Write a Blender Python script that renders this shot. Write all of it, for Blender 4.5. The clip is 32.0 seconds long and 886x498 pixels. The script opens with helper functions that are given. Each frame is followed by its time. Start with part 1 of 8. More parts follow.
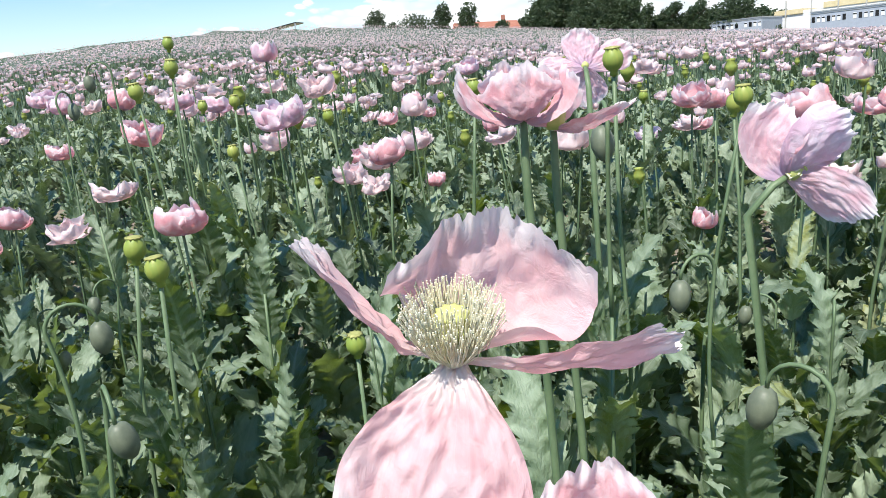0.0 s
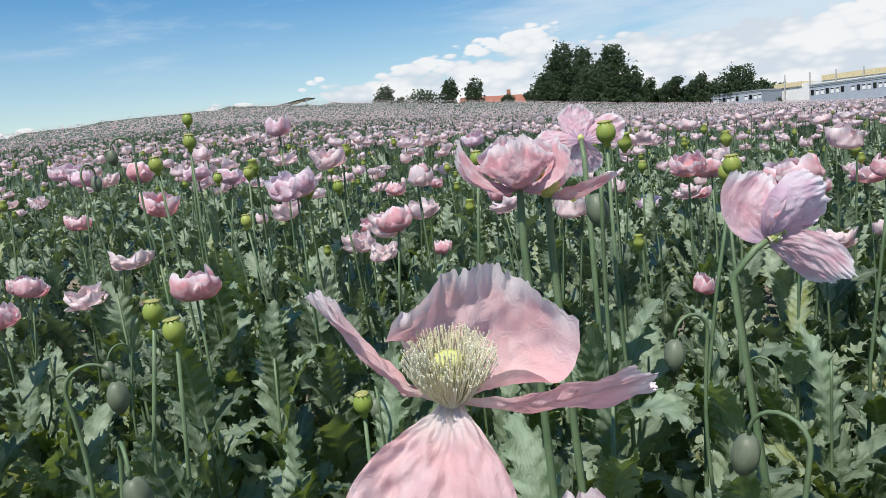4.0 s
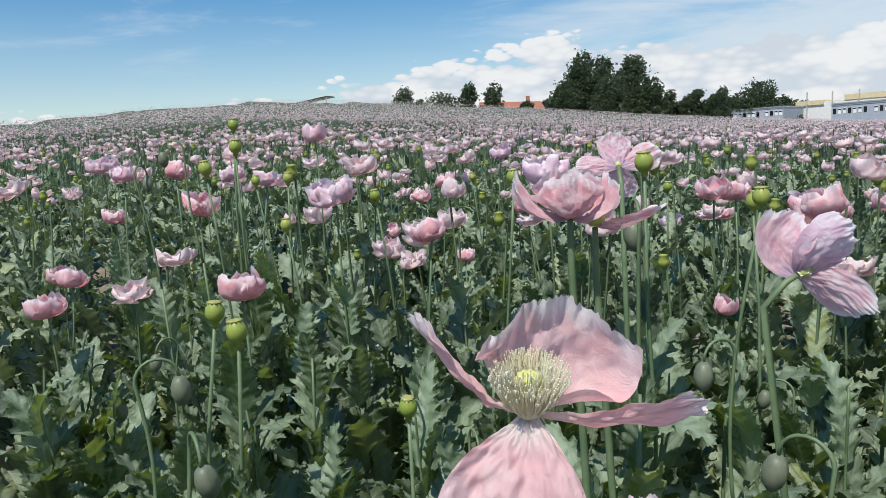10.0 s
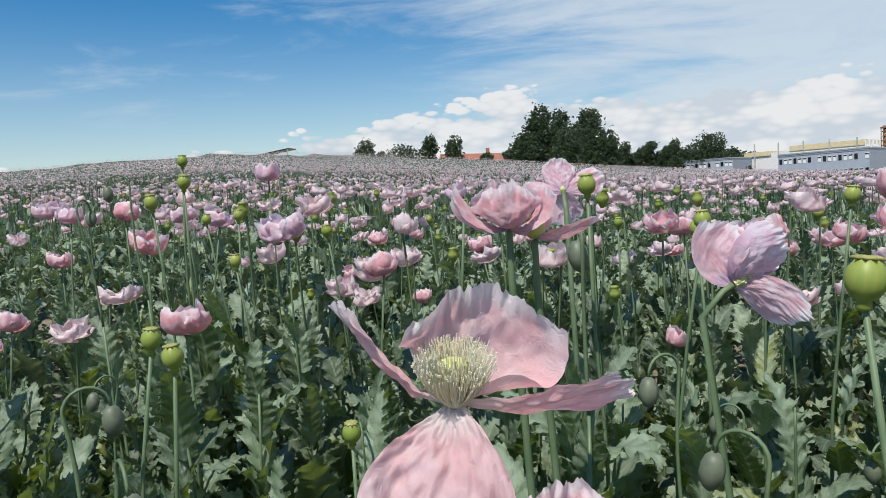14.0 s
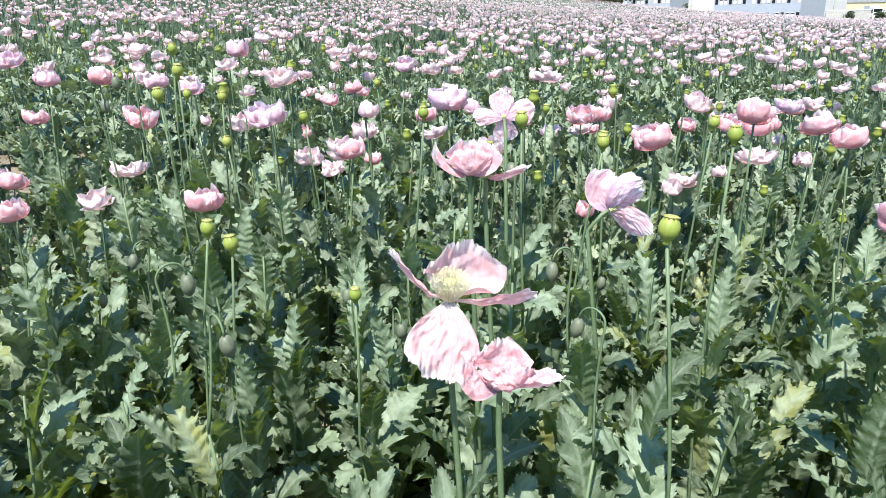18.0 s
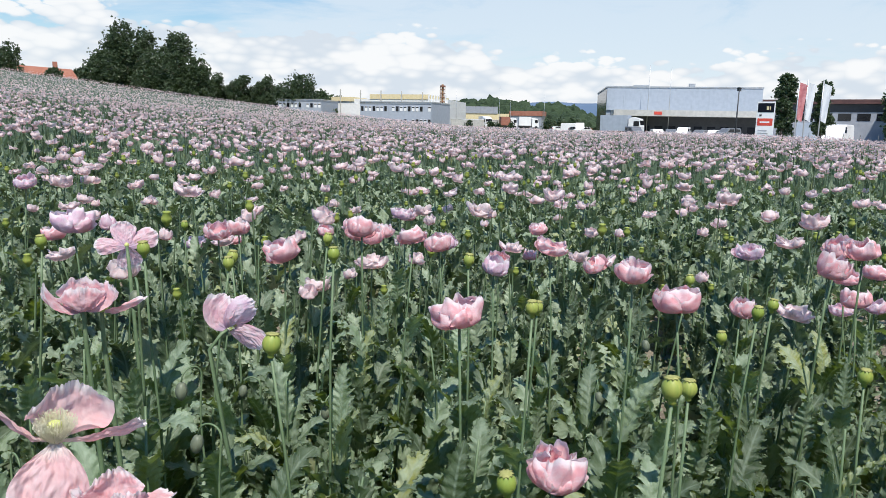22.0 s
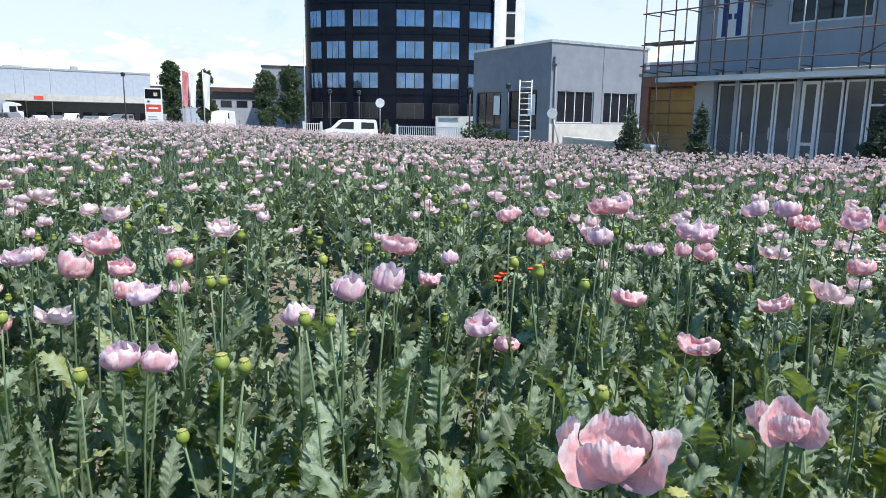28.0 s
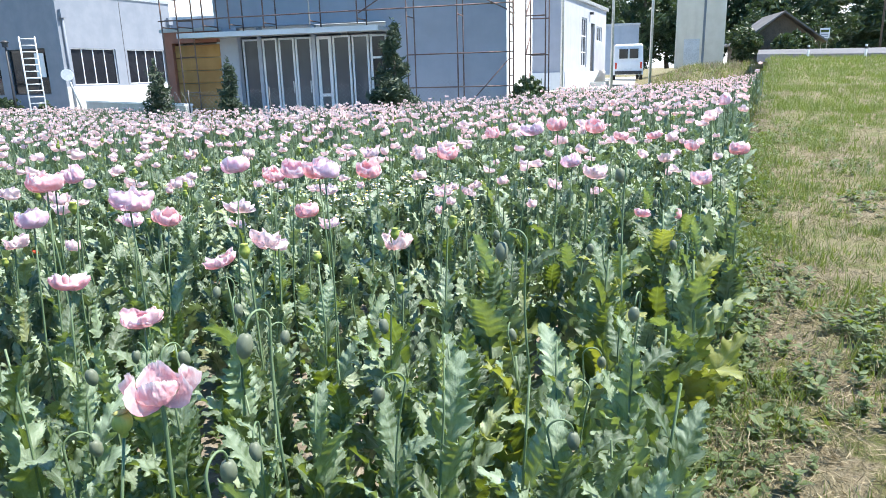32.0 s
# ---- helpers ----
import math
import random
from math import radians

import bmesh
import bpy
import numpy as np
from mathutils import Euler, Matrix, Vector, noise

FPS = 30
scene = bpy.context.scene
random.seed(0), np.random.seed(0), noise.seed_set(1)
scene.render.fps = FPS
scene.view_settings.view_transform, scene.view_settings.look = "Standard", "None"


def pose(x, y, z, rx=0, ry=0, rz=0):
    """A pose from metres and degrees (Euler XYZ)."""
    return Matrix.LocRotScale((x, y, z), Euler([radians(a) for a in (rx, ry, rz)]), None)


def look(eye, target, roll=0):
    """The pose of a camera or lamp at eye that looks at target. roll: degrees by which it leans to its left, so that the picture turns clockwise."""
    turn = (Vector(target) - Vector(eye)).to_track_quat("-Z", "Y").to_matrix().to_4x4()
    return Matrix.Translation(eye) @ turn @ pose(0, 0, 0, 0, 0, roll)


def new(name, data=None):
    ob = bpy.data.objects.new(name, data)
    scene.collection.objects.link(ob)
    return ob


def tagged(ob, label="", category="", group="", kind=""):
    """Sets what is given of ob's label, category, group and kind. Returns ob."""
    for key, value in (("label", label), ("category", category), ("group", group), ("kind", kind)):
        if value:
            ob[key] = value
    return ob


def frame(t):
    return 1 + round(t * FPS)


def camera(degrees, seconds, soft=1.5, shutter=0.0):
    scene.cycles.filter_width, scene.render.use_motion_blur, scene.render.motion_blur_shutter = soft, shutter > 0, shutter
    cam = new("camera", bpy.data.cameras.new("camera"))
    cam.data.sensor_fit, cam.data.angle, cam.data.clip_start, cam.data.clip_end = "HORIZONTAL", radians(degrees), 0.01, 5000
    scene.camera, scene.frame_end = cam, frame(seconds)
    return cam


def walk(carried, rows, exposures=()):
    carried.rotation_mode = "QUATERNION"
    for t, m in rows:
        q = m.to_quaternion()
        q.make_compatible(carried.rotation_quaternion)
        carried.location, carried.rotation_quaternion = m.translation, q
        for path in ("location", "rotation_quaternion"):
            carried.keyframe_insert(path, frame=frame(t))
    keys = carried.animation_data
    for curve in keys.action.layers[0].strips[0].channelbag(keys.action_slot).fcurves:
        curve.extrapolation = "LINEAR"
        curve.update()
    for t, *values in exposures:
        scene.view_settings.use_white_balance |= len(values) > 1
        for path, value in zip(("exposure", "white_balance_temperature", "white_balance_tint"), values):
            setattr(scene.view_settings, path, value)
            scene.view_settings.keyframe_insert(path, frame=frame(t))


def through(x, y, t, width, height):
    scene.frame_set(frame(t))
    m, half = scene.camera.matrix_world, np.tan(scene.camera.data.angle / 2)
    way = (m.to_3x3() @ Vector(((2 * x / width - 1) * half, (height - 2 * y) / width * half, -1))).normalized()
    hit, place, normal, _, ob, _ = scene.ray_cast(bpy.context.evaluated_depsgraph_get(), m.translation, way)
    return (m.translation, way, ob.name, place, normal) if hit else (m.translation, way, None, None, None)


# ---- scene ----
cam = camera(65.4, 32.0, soft=0.8)

PATH = [
    (0, (0.072, 0.295, 1.042), (-0.17, 2.219, 0.551), -5.3),
    (0.5, (0.078, 0.29, 1.04), (-0.159, 2.233, 0.627), -5.7),
    (1, (0.084, 0.278, 1.036), (-0.153, 2.232, 0.68), -6.1),
    (1.5, (0.084, 0.269, 1.034), (-0.141, 2.228, 0.699), -6.1),
    (2, (0.08, 0.264, 1.036), (-0.158, 2.223, 0.71), -5.9),
    (2.5, (0.08, 0.264, 1.038), (-0.172, 2.224, 0.728), -5.8),
    (4.5, (0.08, 0.257, 1.045), (-0.173, 2.219, 0.754), -5.4),
    (5, (0.079, 0.253, 1.049), (-0.18, 2.216, 0.765), -5.3),
    (5.5, (0.08, 0.248, 1.053), (-0.172, 2.213, 0.783), -5.2),
    (6, (0.085, 0.24, 1.057), (-0.146, 2.207, 0.778), -4.2),
    (6.5, (0.081, 0.24, 1.056), (-0.159, 2.207, 0.789), -4.3),
    (7, (0.077, 0.239, 1.057), (-0.158, 2.206, 0.781), -4.1),
    (7.5, (0.08, 0.23, 1.06), (-0.154, 2.197, 0.783), -4.2),
    (8, (0.079, 0.223, 1.062), (-0.171, 2.187, 0.784), -3.9),
    (8.5, (0.067, 0.217, 1.063), (-0.208, 2.178, 0.783), -3.7),
    (9, (0.063, 0.209, 1.064), (-0.214, 2.169, 0.778), -3.5),
    (9.5, (0.052, 0.206, 1.069), (-0.232, 2.166, 0.79), -3.3),
    (10, (0.05, 0.208, 1.067), (-0.235, 2.167, 0.786), -3.1),
    (10.5, (0.053, 0.209, 1.06), (-0.216, 2.18, 0.857), -3.6),
    (11, (0.057, 0.217, 1.045), (-0.202, 2.19, 0.848), -3.7),
    (11.5, (0.061, 0.222, 1.054), (-0.185, 2.203, 0.936), -4.6),
    (12, (0.066, 0.209, 1.065), (-0.152, 2.196, 0.987), -4.6),
    (12.5, (0.066, 0.202, 1.069), (-0.128, 2.192, 1.002), -4.4),
    (13, (0.066, 0.199, 1.073), (-0.116, 2.19, 1.041), -4.2),
    (13.5, (0.065, 0.206, 1.051), (-0.113, 2.196, 0.964), -3.7),
    (14, (0.068, 0.212, 1.032), (-0.103, 2.2, 0.89), -3.4),
    (14.5, (0.069, 0.208, 1.014), (-0.104, 2.192, 0.834), -3.3),
    (16.5, (0.031, 0.048, 1.117), (-0.069, 2.009, 0.739), -1.7),
    (17, (0.033, -0.038, 1.163), (-0.027, 1.902, 0.684), -1.1),
    (17.5, (0.032, -0.041, 1.173), (0.011, 1.888, 0.645), -2.2),
    (18, (0.027, -0.098, 1.197), (0.048, 1.803, 0.575), -0.7),
    (18.5, (0.029, -0.113, 1.224), (0.062, 1.796, 0.629), -1.8),
    (19, (0.027, -0.118, 1.225), (0.071, 1.796, 0.646), -2.1),
    (19.5, (0.012, -0.145, 1.234), (0.066, 1.775, 0.679), -2.3),
    (20, (-0.001, -0.176, 1.248), (0.202, 1.75, 0.75), -0.5),
    (20.5, (0.025, -0.19, 1.253), (0.47, 1.714, 0.83), 0.1),
    (21, (0.046, -0.201, 1.26), (0.699, 1.649, 0.869), 0.8),
    (21.5, (0.069, -0.222, 1.267), (0.888, 1.563, 0.89), 0.9),
    (22, (0.078, -0.243, 1.267), (1.004, 1.494, 0.914), 1.0),
    (22.5, (0.093, -0.26, 1.271), (1.153, 1.409, 0.969), 0.7),
    (23, (0.096, -0.277, 1.275), (1.265, 1.323, 1.007), 0.9),
    (23.5, (0.101, -0.293, 1.285), (1.395, 1.209, 1.02), 1.0),
    (24, (0.142, -0.302, 1.292), (1.53, 1.116, 1.04), 0.7),
    (24.5, (0.201, -0.335, 1.309), (1.684, 0.989, 1.09), 2.0),
    (25, (0.247, -0.368, 1.316), (1.861, 0.798, 1.129), 2.0),
    (25.5, (0.27, -0.393, 1.318), (1.968, 0.65, 1.143), 1.7),
    (26, (0.281, -0.413, 1.317), (2.038, 0.527, 1.142), 1.6),
    (26.5, (0.302, -0.43, 1.316), (2.12, 0.382, 1.125), 0.8),
    (28.5, (0.36, -0.517, 1.287), (2.275, -0.119, 0.872), 1.0),
    (29, (0.379, -0.556, 1.285), (2.316, -0.308, 0.853), 0.7),
    (29.5, (0.389, -0.595, 1.282), (2.337, -0.469, 0.845), -0.0),
    (30, (0.405, -0.638, 1.279), (2.352, -0.678, 0.824), 0.1),
    (30.5, (0.414, -0.677, 1.287), (2.345, -0.937, 0.832), 0.2),
    (31, (0.4, -0.708, 1.299), (2.288, -1.131, 0.794), 0.2),
    (31.5, (0.374, -0.756, 1.296), (2.221, -1.325, 0.779), -1.0),
    (32, (0.361, -0.779, 1.302), (2.179, -1.452, 0.81), -1.6),
]
walk(cam, [(t, look(e, g, r)) for t, e, g, r in PATH],
     exposures=[(0, 0.50), (1, 0.28), (2.5, 0.1), (6, -0.05), (10, -0.05), (12, -0.15), (13.2, -0.2), (14.5, -0.05), (16.5, 0.1), (17, 0.2), (17.6, 0.65), (18.3, 0.95), (19.5, 1.05),
                (20.2, 0.85), (21, 0.36), (22, 0.10), (23, -0.05), (25, -0.1), (26.5, -0.05), (28.5, 0.55), (29.5, 0.8), (30.5, 0.95), (32, 1.2)])

# ---- world, sun, exposure ----
SUN_AZ, SUN_EL = 202.0, 60.0      # degrees, clockwise from +y; above the horizon
world = bpy.data.worlds.new("summer_sky")
scene.world = world
world.use_nodes = True
wn, wl = world.node_tree.nodes, world.node_tree.links
wn.clear()


def wnode(kind, **props):
    n = wn.new(kind)
    for k, v in props.items():
        n.inputs[k].default_value = v
    return n


def wmath(op, a, b=None, c=None, clamp=False):
    n = wn.new("ShaderNodeMath")
    n.operation, n.use_clamp = op, clamp
    for i, v in enumerate((a, b, c)):
        if v is None:
            continue
        if isinstance(v, (int, float)):
            n.inputs[i].default_value = v
        else:
            wl.new(v, n.inputs[i])
    return n.outputs[0]


def wramp(value, lo, hi):
    n = wn.new("ShaderNodeMapRange")
    n.interpolation_type = "SMOOTHSTEP"
    wl.new(value, n.inputs[0])
    n.inputs[1].default_value, n.inputs[2].default_value = lo, hi
    return n.outputs[0]


def build_sky():
    sky = wn.new("ShaderNodeTexSky")
    sky.sky_type, sky.sun_disc = "NISHITA", False
    sky.sun_elevation, sky.sun_rotation = radians(SUN_EL), radians(SUN_AZ)
    sky.air_density, sky.dust_density, sky.ozone_density = 1.2, 0.0, 4.0
    tc = wn.new("ShaderNodeTexCoord")
    sep = wn.new("ShaderNodeSeparateXYZ")
    wl.new(tc.outputs["Generated"], sep.inputs[0])
    z = sep.outputs[2]
    # heaped clouds low over the horizon
    mp = wn.new("ShaderNodeMapping")
    wl.new(tc.outputs["Generated"], mp.inputs[0])
    mp.inputs["Scale"].default_value = (1.0, 1.0, 2.4)
    mp.inputs["Location"].default_value = (0.37, 0.0, 0.12)
    n1 = wnode("ShaderNodeTexNoise", Scale=8.0, Detail=9.0, Roughness=0.58, Distortion=0.25)
    wl.new(mp.outputs[0], n1.inputs["Vector"])
    puff = wn.new("ShaderNodeTexVoronoi")
    puff.feature = "SMOOTH_F1"
    puff.inputs["Scale"].default_value = 15.0
    wl.new(mp.outputs[0], puff.inputs["Vector"])
    curl = wn.new("ShaderNodeTexVoronoi")
    curl.inputs["Scale"].default_value = 44.0
    wl.new(mp.outputs[0], curl.inputs["Vector"])
    north = wmath("MULTIPLY", wramp(sep.outputs[0], -0.50, 0.06), 0.074)
    east = wmath("MULTIPLY", wramp(sep.outputs[0], 0.26, 0.72), -0.045)
    top = wmath("ADD", wmath("ADD", north, east), 0.062)
    lump = wmath("MULTIPLY", wmath("SUBTRACT", n1.outputs["Fac"], 0.5), 0.12)
    lump = wmath("ADD", lump, wmath("MULTIPLY", wmath("SUBTRACT", 0.50, puff.outputs["Distance"]), 0.030))
    lump = wmath("ADD", lump, wmath("MULTIPLY", wmath("SUBTRACT", 0.50, curl.outputs["Distance"]), 0.036))
    heap = wmath("MULTIPLY", wramp(wmath("SUBTRACT", wmath("ADD", top, lump), z), 0.0, 0.010), 0.94)
    # thin streaks high up, denser towards the east
    mp2 = wn.new("ShaderNodeMapping")
    wl.new(tc.outputs["Generated"], mp2.inputs[0])
    mp2.inputs["Scale"].default_value = (1.0, 2.2, 5.5)
    mp2.inputs["Rotation"].default_value = (0.15, -0.2, 0.4)
    n2 = wnode("ShaderNodeTexNoise", Scale=2.6, Detail=7.0, Roughness=0.62, Distortion=0.4)
    wl.new(mp2.outputs[0], n2.inputs["Vector"])
    thick = wmath("SUBTRACT", wmath("MULTIPLY", wramp(sep.outputs[0], -0.50, 0.45), 0.42), 0.06)
    clear = wmath("SUBTRACT", 0.85, wmath("MULTIPLY", wramp(z, 0.40, 0.75), 0.70))
    veil = wmath("MULTIPLY", wramp(wmath("ADD", n2.outputs["Fac"], thick), 0.52, 0.84), clear)
    haze = wmath("MULTIPLY", wramp(z, 0.28, 0.0), 0.40)
    # shade inside the heaps
    grey = wn.new("ShaderNodeMix")
    grey.data_type = "RGBA"
    wl.new(wramp(wmath("ADD", puff.outputs["Distance"], wmath("MULTIPLY", curl.outputs["Distance"], 0.4)), 0.85, 0.40), grey.inputs[0])
    grey.inputs[6].default_value = (6.4, 7.1, 7.9, 1)
    grey.inputs[7].default_value = (9.0, 9.1, 9.2, 1)

    def over(base, colour, fac):
        m = wn.new("ShaderNodeMix")
        m.data_type = "RGBA"
        wl.new(fac, m.inputs[0])
        wl.new(base, m.inputs[6])
        if isinstance(colour, tuple):
            m.inputs[7].default_value = colour
        else:
            wl.new(colour, m.inputs[7])
        return m.outputs[2]

    deep = wn.new("ShaderNodeHueSaturation")
    deep.inputs["Saturation"].default_value, deep.inputs["Value"].default_value = 1.42, 1.14
    wl.new(sky.outputs[0], deep.inputs["Color"])
    col = over(deep.outputs[0], (6.6, 7.6, 8.6, 1), veil)
    col = over(col, (7.2, 8.0, 8.7, 1), haze)
    col = over(col, grey.outputs[2], heap)
    bg = wnode("ShaderNodeBackground", Strength=0.1)
    wl.new(col, bg.inputs[0])
    out = wn.new("ShaderNodeOutputWorld")
    wl.new(bg.outputs[0], out.inputs[0])


build_sky()
sun_data = bpy.data.lights.new("sun", "SUN")
sun_data.energy, sun_data.angle, sun_data.color = 5.0, radians(0.53), (1.0, 0.95, 0.87)
sun = new("sun", sun_data)
_d = Vector((math.sin(radians(SUN_AZ)) * math.cos(radians(SUN_EL)), math.cos(radians(SUN_AZ)) * math.cos(radians(SUN_EL)), math.sin(radians(SUN_EL))))
sun.matrix_basis = look(_d * 50, (0, 0, 0))

# ---- materials ----


class Mat:
    """A small builder for node materials."""

    def __init__(self, name):
        self.m = bpy.data.materials.new(name)
        self.m.use_nodes = True
        self.n, self.l = self.m.node_tree.nodes, self.m.node_tree.links
        self.b = self.n["Principled BSDF"]
        self.out = self.n["Material Output"]

    def put(self, value, socket):
        if isinstance(value, (int, float)):
            socket.default_value = value
        elif isinstance(value, tuple):
            socket.default_value = (*value, 1) if len(value) == 3 and socket.type == "RGBA" else value
        else:
            self.l.new(value, socket)

    def coord(self, which="Object", scale=(1, 1, 1), loc=(0, 0, 0)):
        t, mp = self.n.new("ShaderNodeTexCoord"), self.n.new("ShaderNodeMapping")
        self.l.new(t.outputs[which], mp.inputs[0])
        mp.inputs["Scale"].default_value, mp.inputs["Location"].default_value = scale, loc
        return mp.outputs[0]

    def place(self, scale=(1, 1, 1)):
        g, mp = self.n.new("ShaderNodeNewGeometry"), self.n.new("ShaderNodeMapping")
        self.l.new(g.outputs["Position"], mp.inputs[0])
        mp.inputs["Scale"].default_value = scale
        return mp.outputs[0]

    def noise(self, scale, detail=4.0, rough=0.55, vec=None, distort=0.0):
        t = self.n.new("ShaderNodeTexNoise")
        t.inputs["Scale"].default_value, t.inputs["Detail"].default_value = scale, detail
        t.inputs["Roughness"].default_value, t.inputs["Distortion"].default_value = rough, distort
        if vec is not None:
            self.l.new(vec, t.inputs["Vector"])
        return t.outputs["Fac"]

    def math(self, op, a, b=0.0, clamp=False):
        t = self.n.new("ShaderNodeMath")
        t.operation, t.use_clamp = op, clamp
        self.put(a, t.inputs[0]), self.put(b, t.inputs[1])
        return t.outputs[0]

    def ramp(self, v, lo, hi, smooth=True):
        t = self.n.new("ShaderNodeMapRange")
        if smooth:
            t.interpolation_type = "SMOOTHSTEP"
        self.put(v, t.inputs[0])
        t.inputs[1].default_value, t.inputs[2].default_value = lo, hi
        return t.outputs[0]

    def mix(self, fac, a, b, blend="MIX"):
        t = self.n.new("ShaderNodeMix")
        t.data_type, t.blend_type = "RGBA", blend
        self.put(fac, t.inputs[0]), self.put(a, t.inputs[6]), self.put(b, t.inputs[7])
        return t.outputs[2]

    def rand(self):
        return self.n.new("ShaderNodeObjectInfo").outputs["Random"]

    def island(self):
        return self.n.new("ShaderNodeNewGeometry").outputs["Random Per Island"]

    def uv(self):
        t, s = self.n.new("ShaderNodeUVMap"), self.n.new("ShaderNodeSeparateXYZ")
        self.l.new(t.outputs[0], s.inputs[0])
        return t.outputs[0], s.outputs[0], s.outputs[1]

    def bump(self, height, strength=0.3, dist=0.01):
        t = self.n.new("ShaderNodeBump")
        t.inputs["Strength"].default_value, t.inputs["Distance"].default_value = strength, dist
        self.l.new(height, t.inputs["Height"])
        self.l.new(t.outputs[0], self.b.inputs["Normal"])
        return t.outputs[0]

    def hue(self, colour, h=0.5, s=1.0, v=1.0):
        t = self.n.new("ShaderNodeHueSaturation")
        self.put(h, t.inputs["Hue"]), self.put(s, t.inputs["Saturation"]), self.put(v, t.inputs["Value"])
        self.put(colour, t.inputs["Color"])
        return t.outputs[0]

    def done(self, colour, rough=0.6, metal=0.0, spec=0.5):
        self.put(colour, self.b.inputs["Base Color"])
        self.put(rough, self.b.inputs["Roughness"])
        self.put(metal, self.b.inputs["Metallic"])
        self.b.inputs["Specular IOR Level"].default_value = spec
        return self.m

    def thin(self, colour, amount):
        """Let light through, as a leaf or petal does."""
        tr, mx = self.n.new("ShaderNodeBsdfTranslucent"), self.n.new("ShaderNodeMixShader")
        self.put(colour, tr.inputs[0])
        mx.inputs[0].default_value = amount
        self.l.new(self.b.outputs[0], mx.inputs[1])
        self.l.new(tr.outputs[0], mx.inputs[2])
        self.l.new(mx.outputs[0], self.out.inputs[0])
        return self.m


def petal_mat(name, joined, lo=0.0, hi=1.0, foot=(0.62, 0.44, 0.60), foot_v=0.32, wash=0.0, blotch=1.0):
    """Thin crumpled petal: blotched pink, pale torn rim, fine creases, a darker or pale foot."""
    k = Mat(name)
    r = k.island() if joined else k.rand()
    r = k.math("ADD", k.math("MULTIPLY", r, hi - lo), lo)
    vec, u, v = k.uv()
    pink = k.mix(k.ramp(r, 0.35, 0.95), (0.84, 0.42, 0.455), (0.75, 0.535, 0.665))
    pale = k.mix(k.ramp(r, 0.35, 0.95), (0.90, 0.70, 0.735), (0.87, 0.775, 0.85))
    mp = k.n.new("ShaderNodeMapping")
    k.l.new(vec, mp.inputs[0])
    mp.inputs["Scale"].default_value = (70, 2.2, 1)
    streak = k.noise(1.0, 4, 0.6, mp.outputs[0], 0.8)
    mp2 = k.n.new("ShaderNodeMapping")
    k.l.new(vec, mp2.inputs[0])
    mp2.inputs["Scale"].default_value = (1.5, 1.3, 1)
    blot = k.noise(3.0, 5, 0.62, vec, 0.5)
    fold = k.math("ABSOLUTE", k.math("SUBTRACT", k.noise(5.0, 5, 0.6, mp2.outputs[0], 1.4), 0.5))
    crease = k.ramp(fold, 0.06, 0.0)
    col = k.mix(k.math("MULTIPLY", k.ramp(blot, 0.36, 0.66), blotch), pink, pale)
    col = k.mix(k.math("MULTIPLY", k.ramp(streak, 0.46, 0.70), 0.22), col, pale)
    col = k.mix(k.math("MULTIPLY", crease, 0.22), col, pink)
    rim = k.ramp(k.math("ADD", v, k.math("MULTIPLY", k.math("SUBTRACT", blot, 0.5), 0.22)), 0.86, 0.99)
    col = k.mix(k.math("MULTIPLY", rim, 0.85), col, (0.94, 0.90, 0.915))
    base = k.ramp(k.math("ADD", v, k.math("MULTIPLY", k.math("SUBTRACT", streak, 0.5), 0.25)), foot_v, foot_v * 0.4)
    col = k.mix(k.math("MULTIPLY", base, 0.85), col, foot)
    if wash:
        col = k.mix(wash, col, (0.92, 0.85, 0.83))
    k.bump(k.math("ADD", k.math("MULTIPLY", streak, 0.16), k.math("MULTIPLY", fold, 1.6)), 0.5, 0.0022)
    k.done(col, 0.62, 0, 0.2)
    return k.thin(k.mix(0.45, col, pink), 0.42)


def leaf_mat(name, joined, dark=(0.034, 0.062, 0.027), light=(0.176, 0.252, 0.142), wax=(0.396, 0.490, 0.360), glow=(0.33, 0.45, 0.02), through=0.29, rough=0.44, odd=(0.26, 0.28, 0.07)):
    k = Mat(name)
    r = k.island() if joined else k.rand()
    vec, u, v = k.uv()
    base = k.mix(k.ramp(r, 0.1, 0.95), dark, light)
    base = k.mix(k.ramp(r, 0.945, 0.975), base, odd)
    g = k.noise(3.0, 4, 0.6, vec)
    base = k.mix(k.math("MULTIPLY", k.ramp(g, 0.30, 0.66), k.math("ADD", k.math("MULTIPLY", k.ramp(r, 0.15, 0.75), 0.55), 0.22)), base, wax)
    fine = k.noise(26, 4, 0.6, vec)
    base = k.mix(k.math("MULTIPLY", k.ramp(fine, 0.55, 0.75), 0.25), base, dark)
    off = k.math("ABSOLUTE", k.math("SUBTRACT", u, 0.5))
    rib = k.ramp(off, 0.05, 0.012)
    wave = k.math("SINE", k.math("SUBTRACT", k.math("MULTIPLY", v, 62.0), k.math("ADD", k.math("MULTIPLY", off, 19.0), k.math("MULTIPLY", g, 7.0))))
    side = k.math("MULTIPLY", k.ramp(wave, 0.90, 1.0), 0.5)
    base = k.mix(k.math("MULTIPLY", k.math("MAXIMUM", rib, side), 0.5), base, (0.27, 0.34, 0.24))
    k.bump(k.math("ADD", k.math("MULTIPLY", wave, 0.14), fine), 0.5, 0.005)
    k.done(base, rough, 0, 0.5)
    return k.thin(k.mix(0.75, base, glow), through)


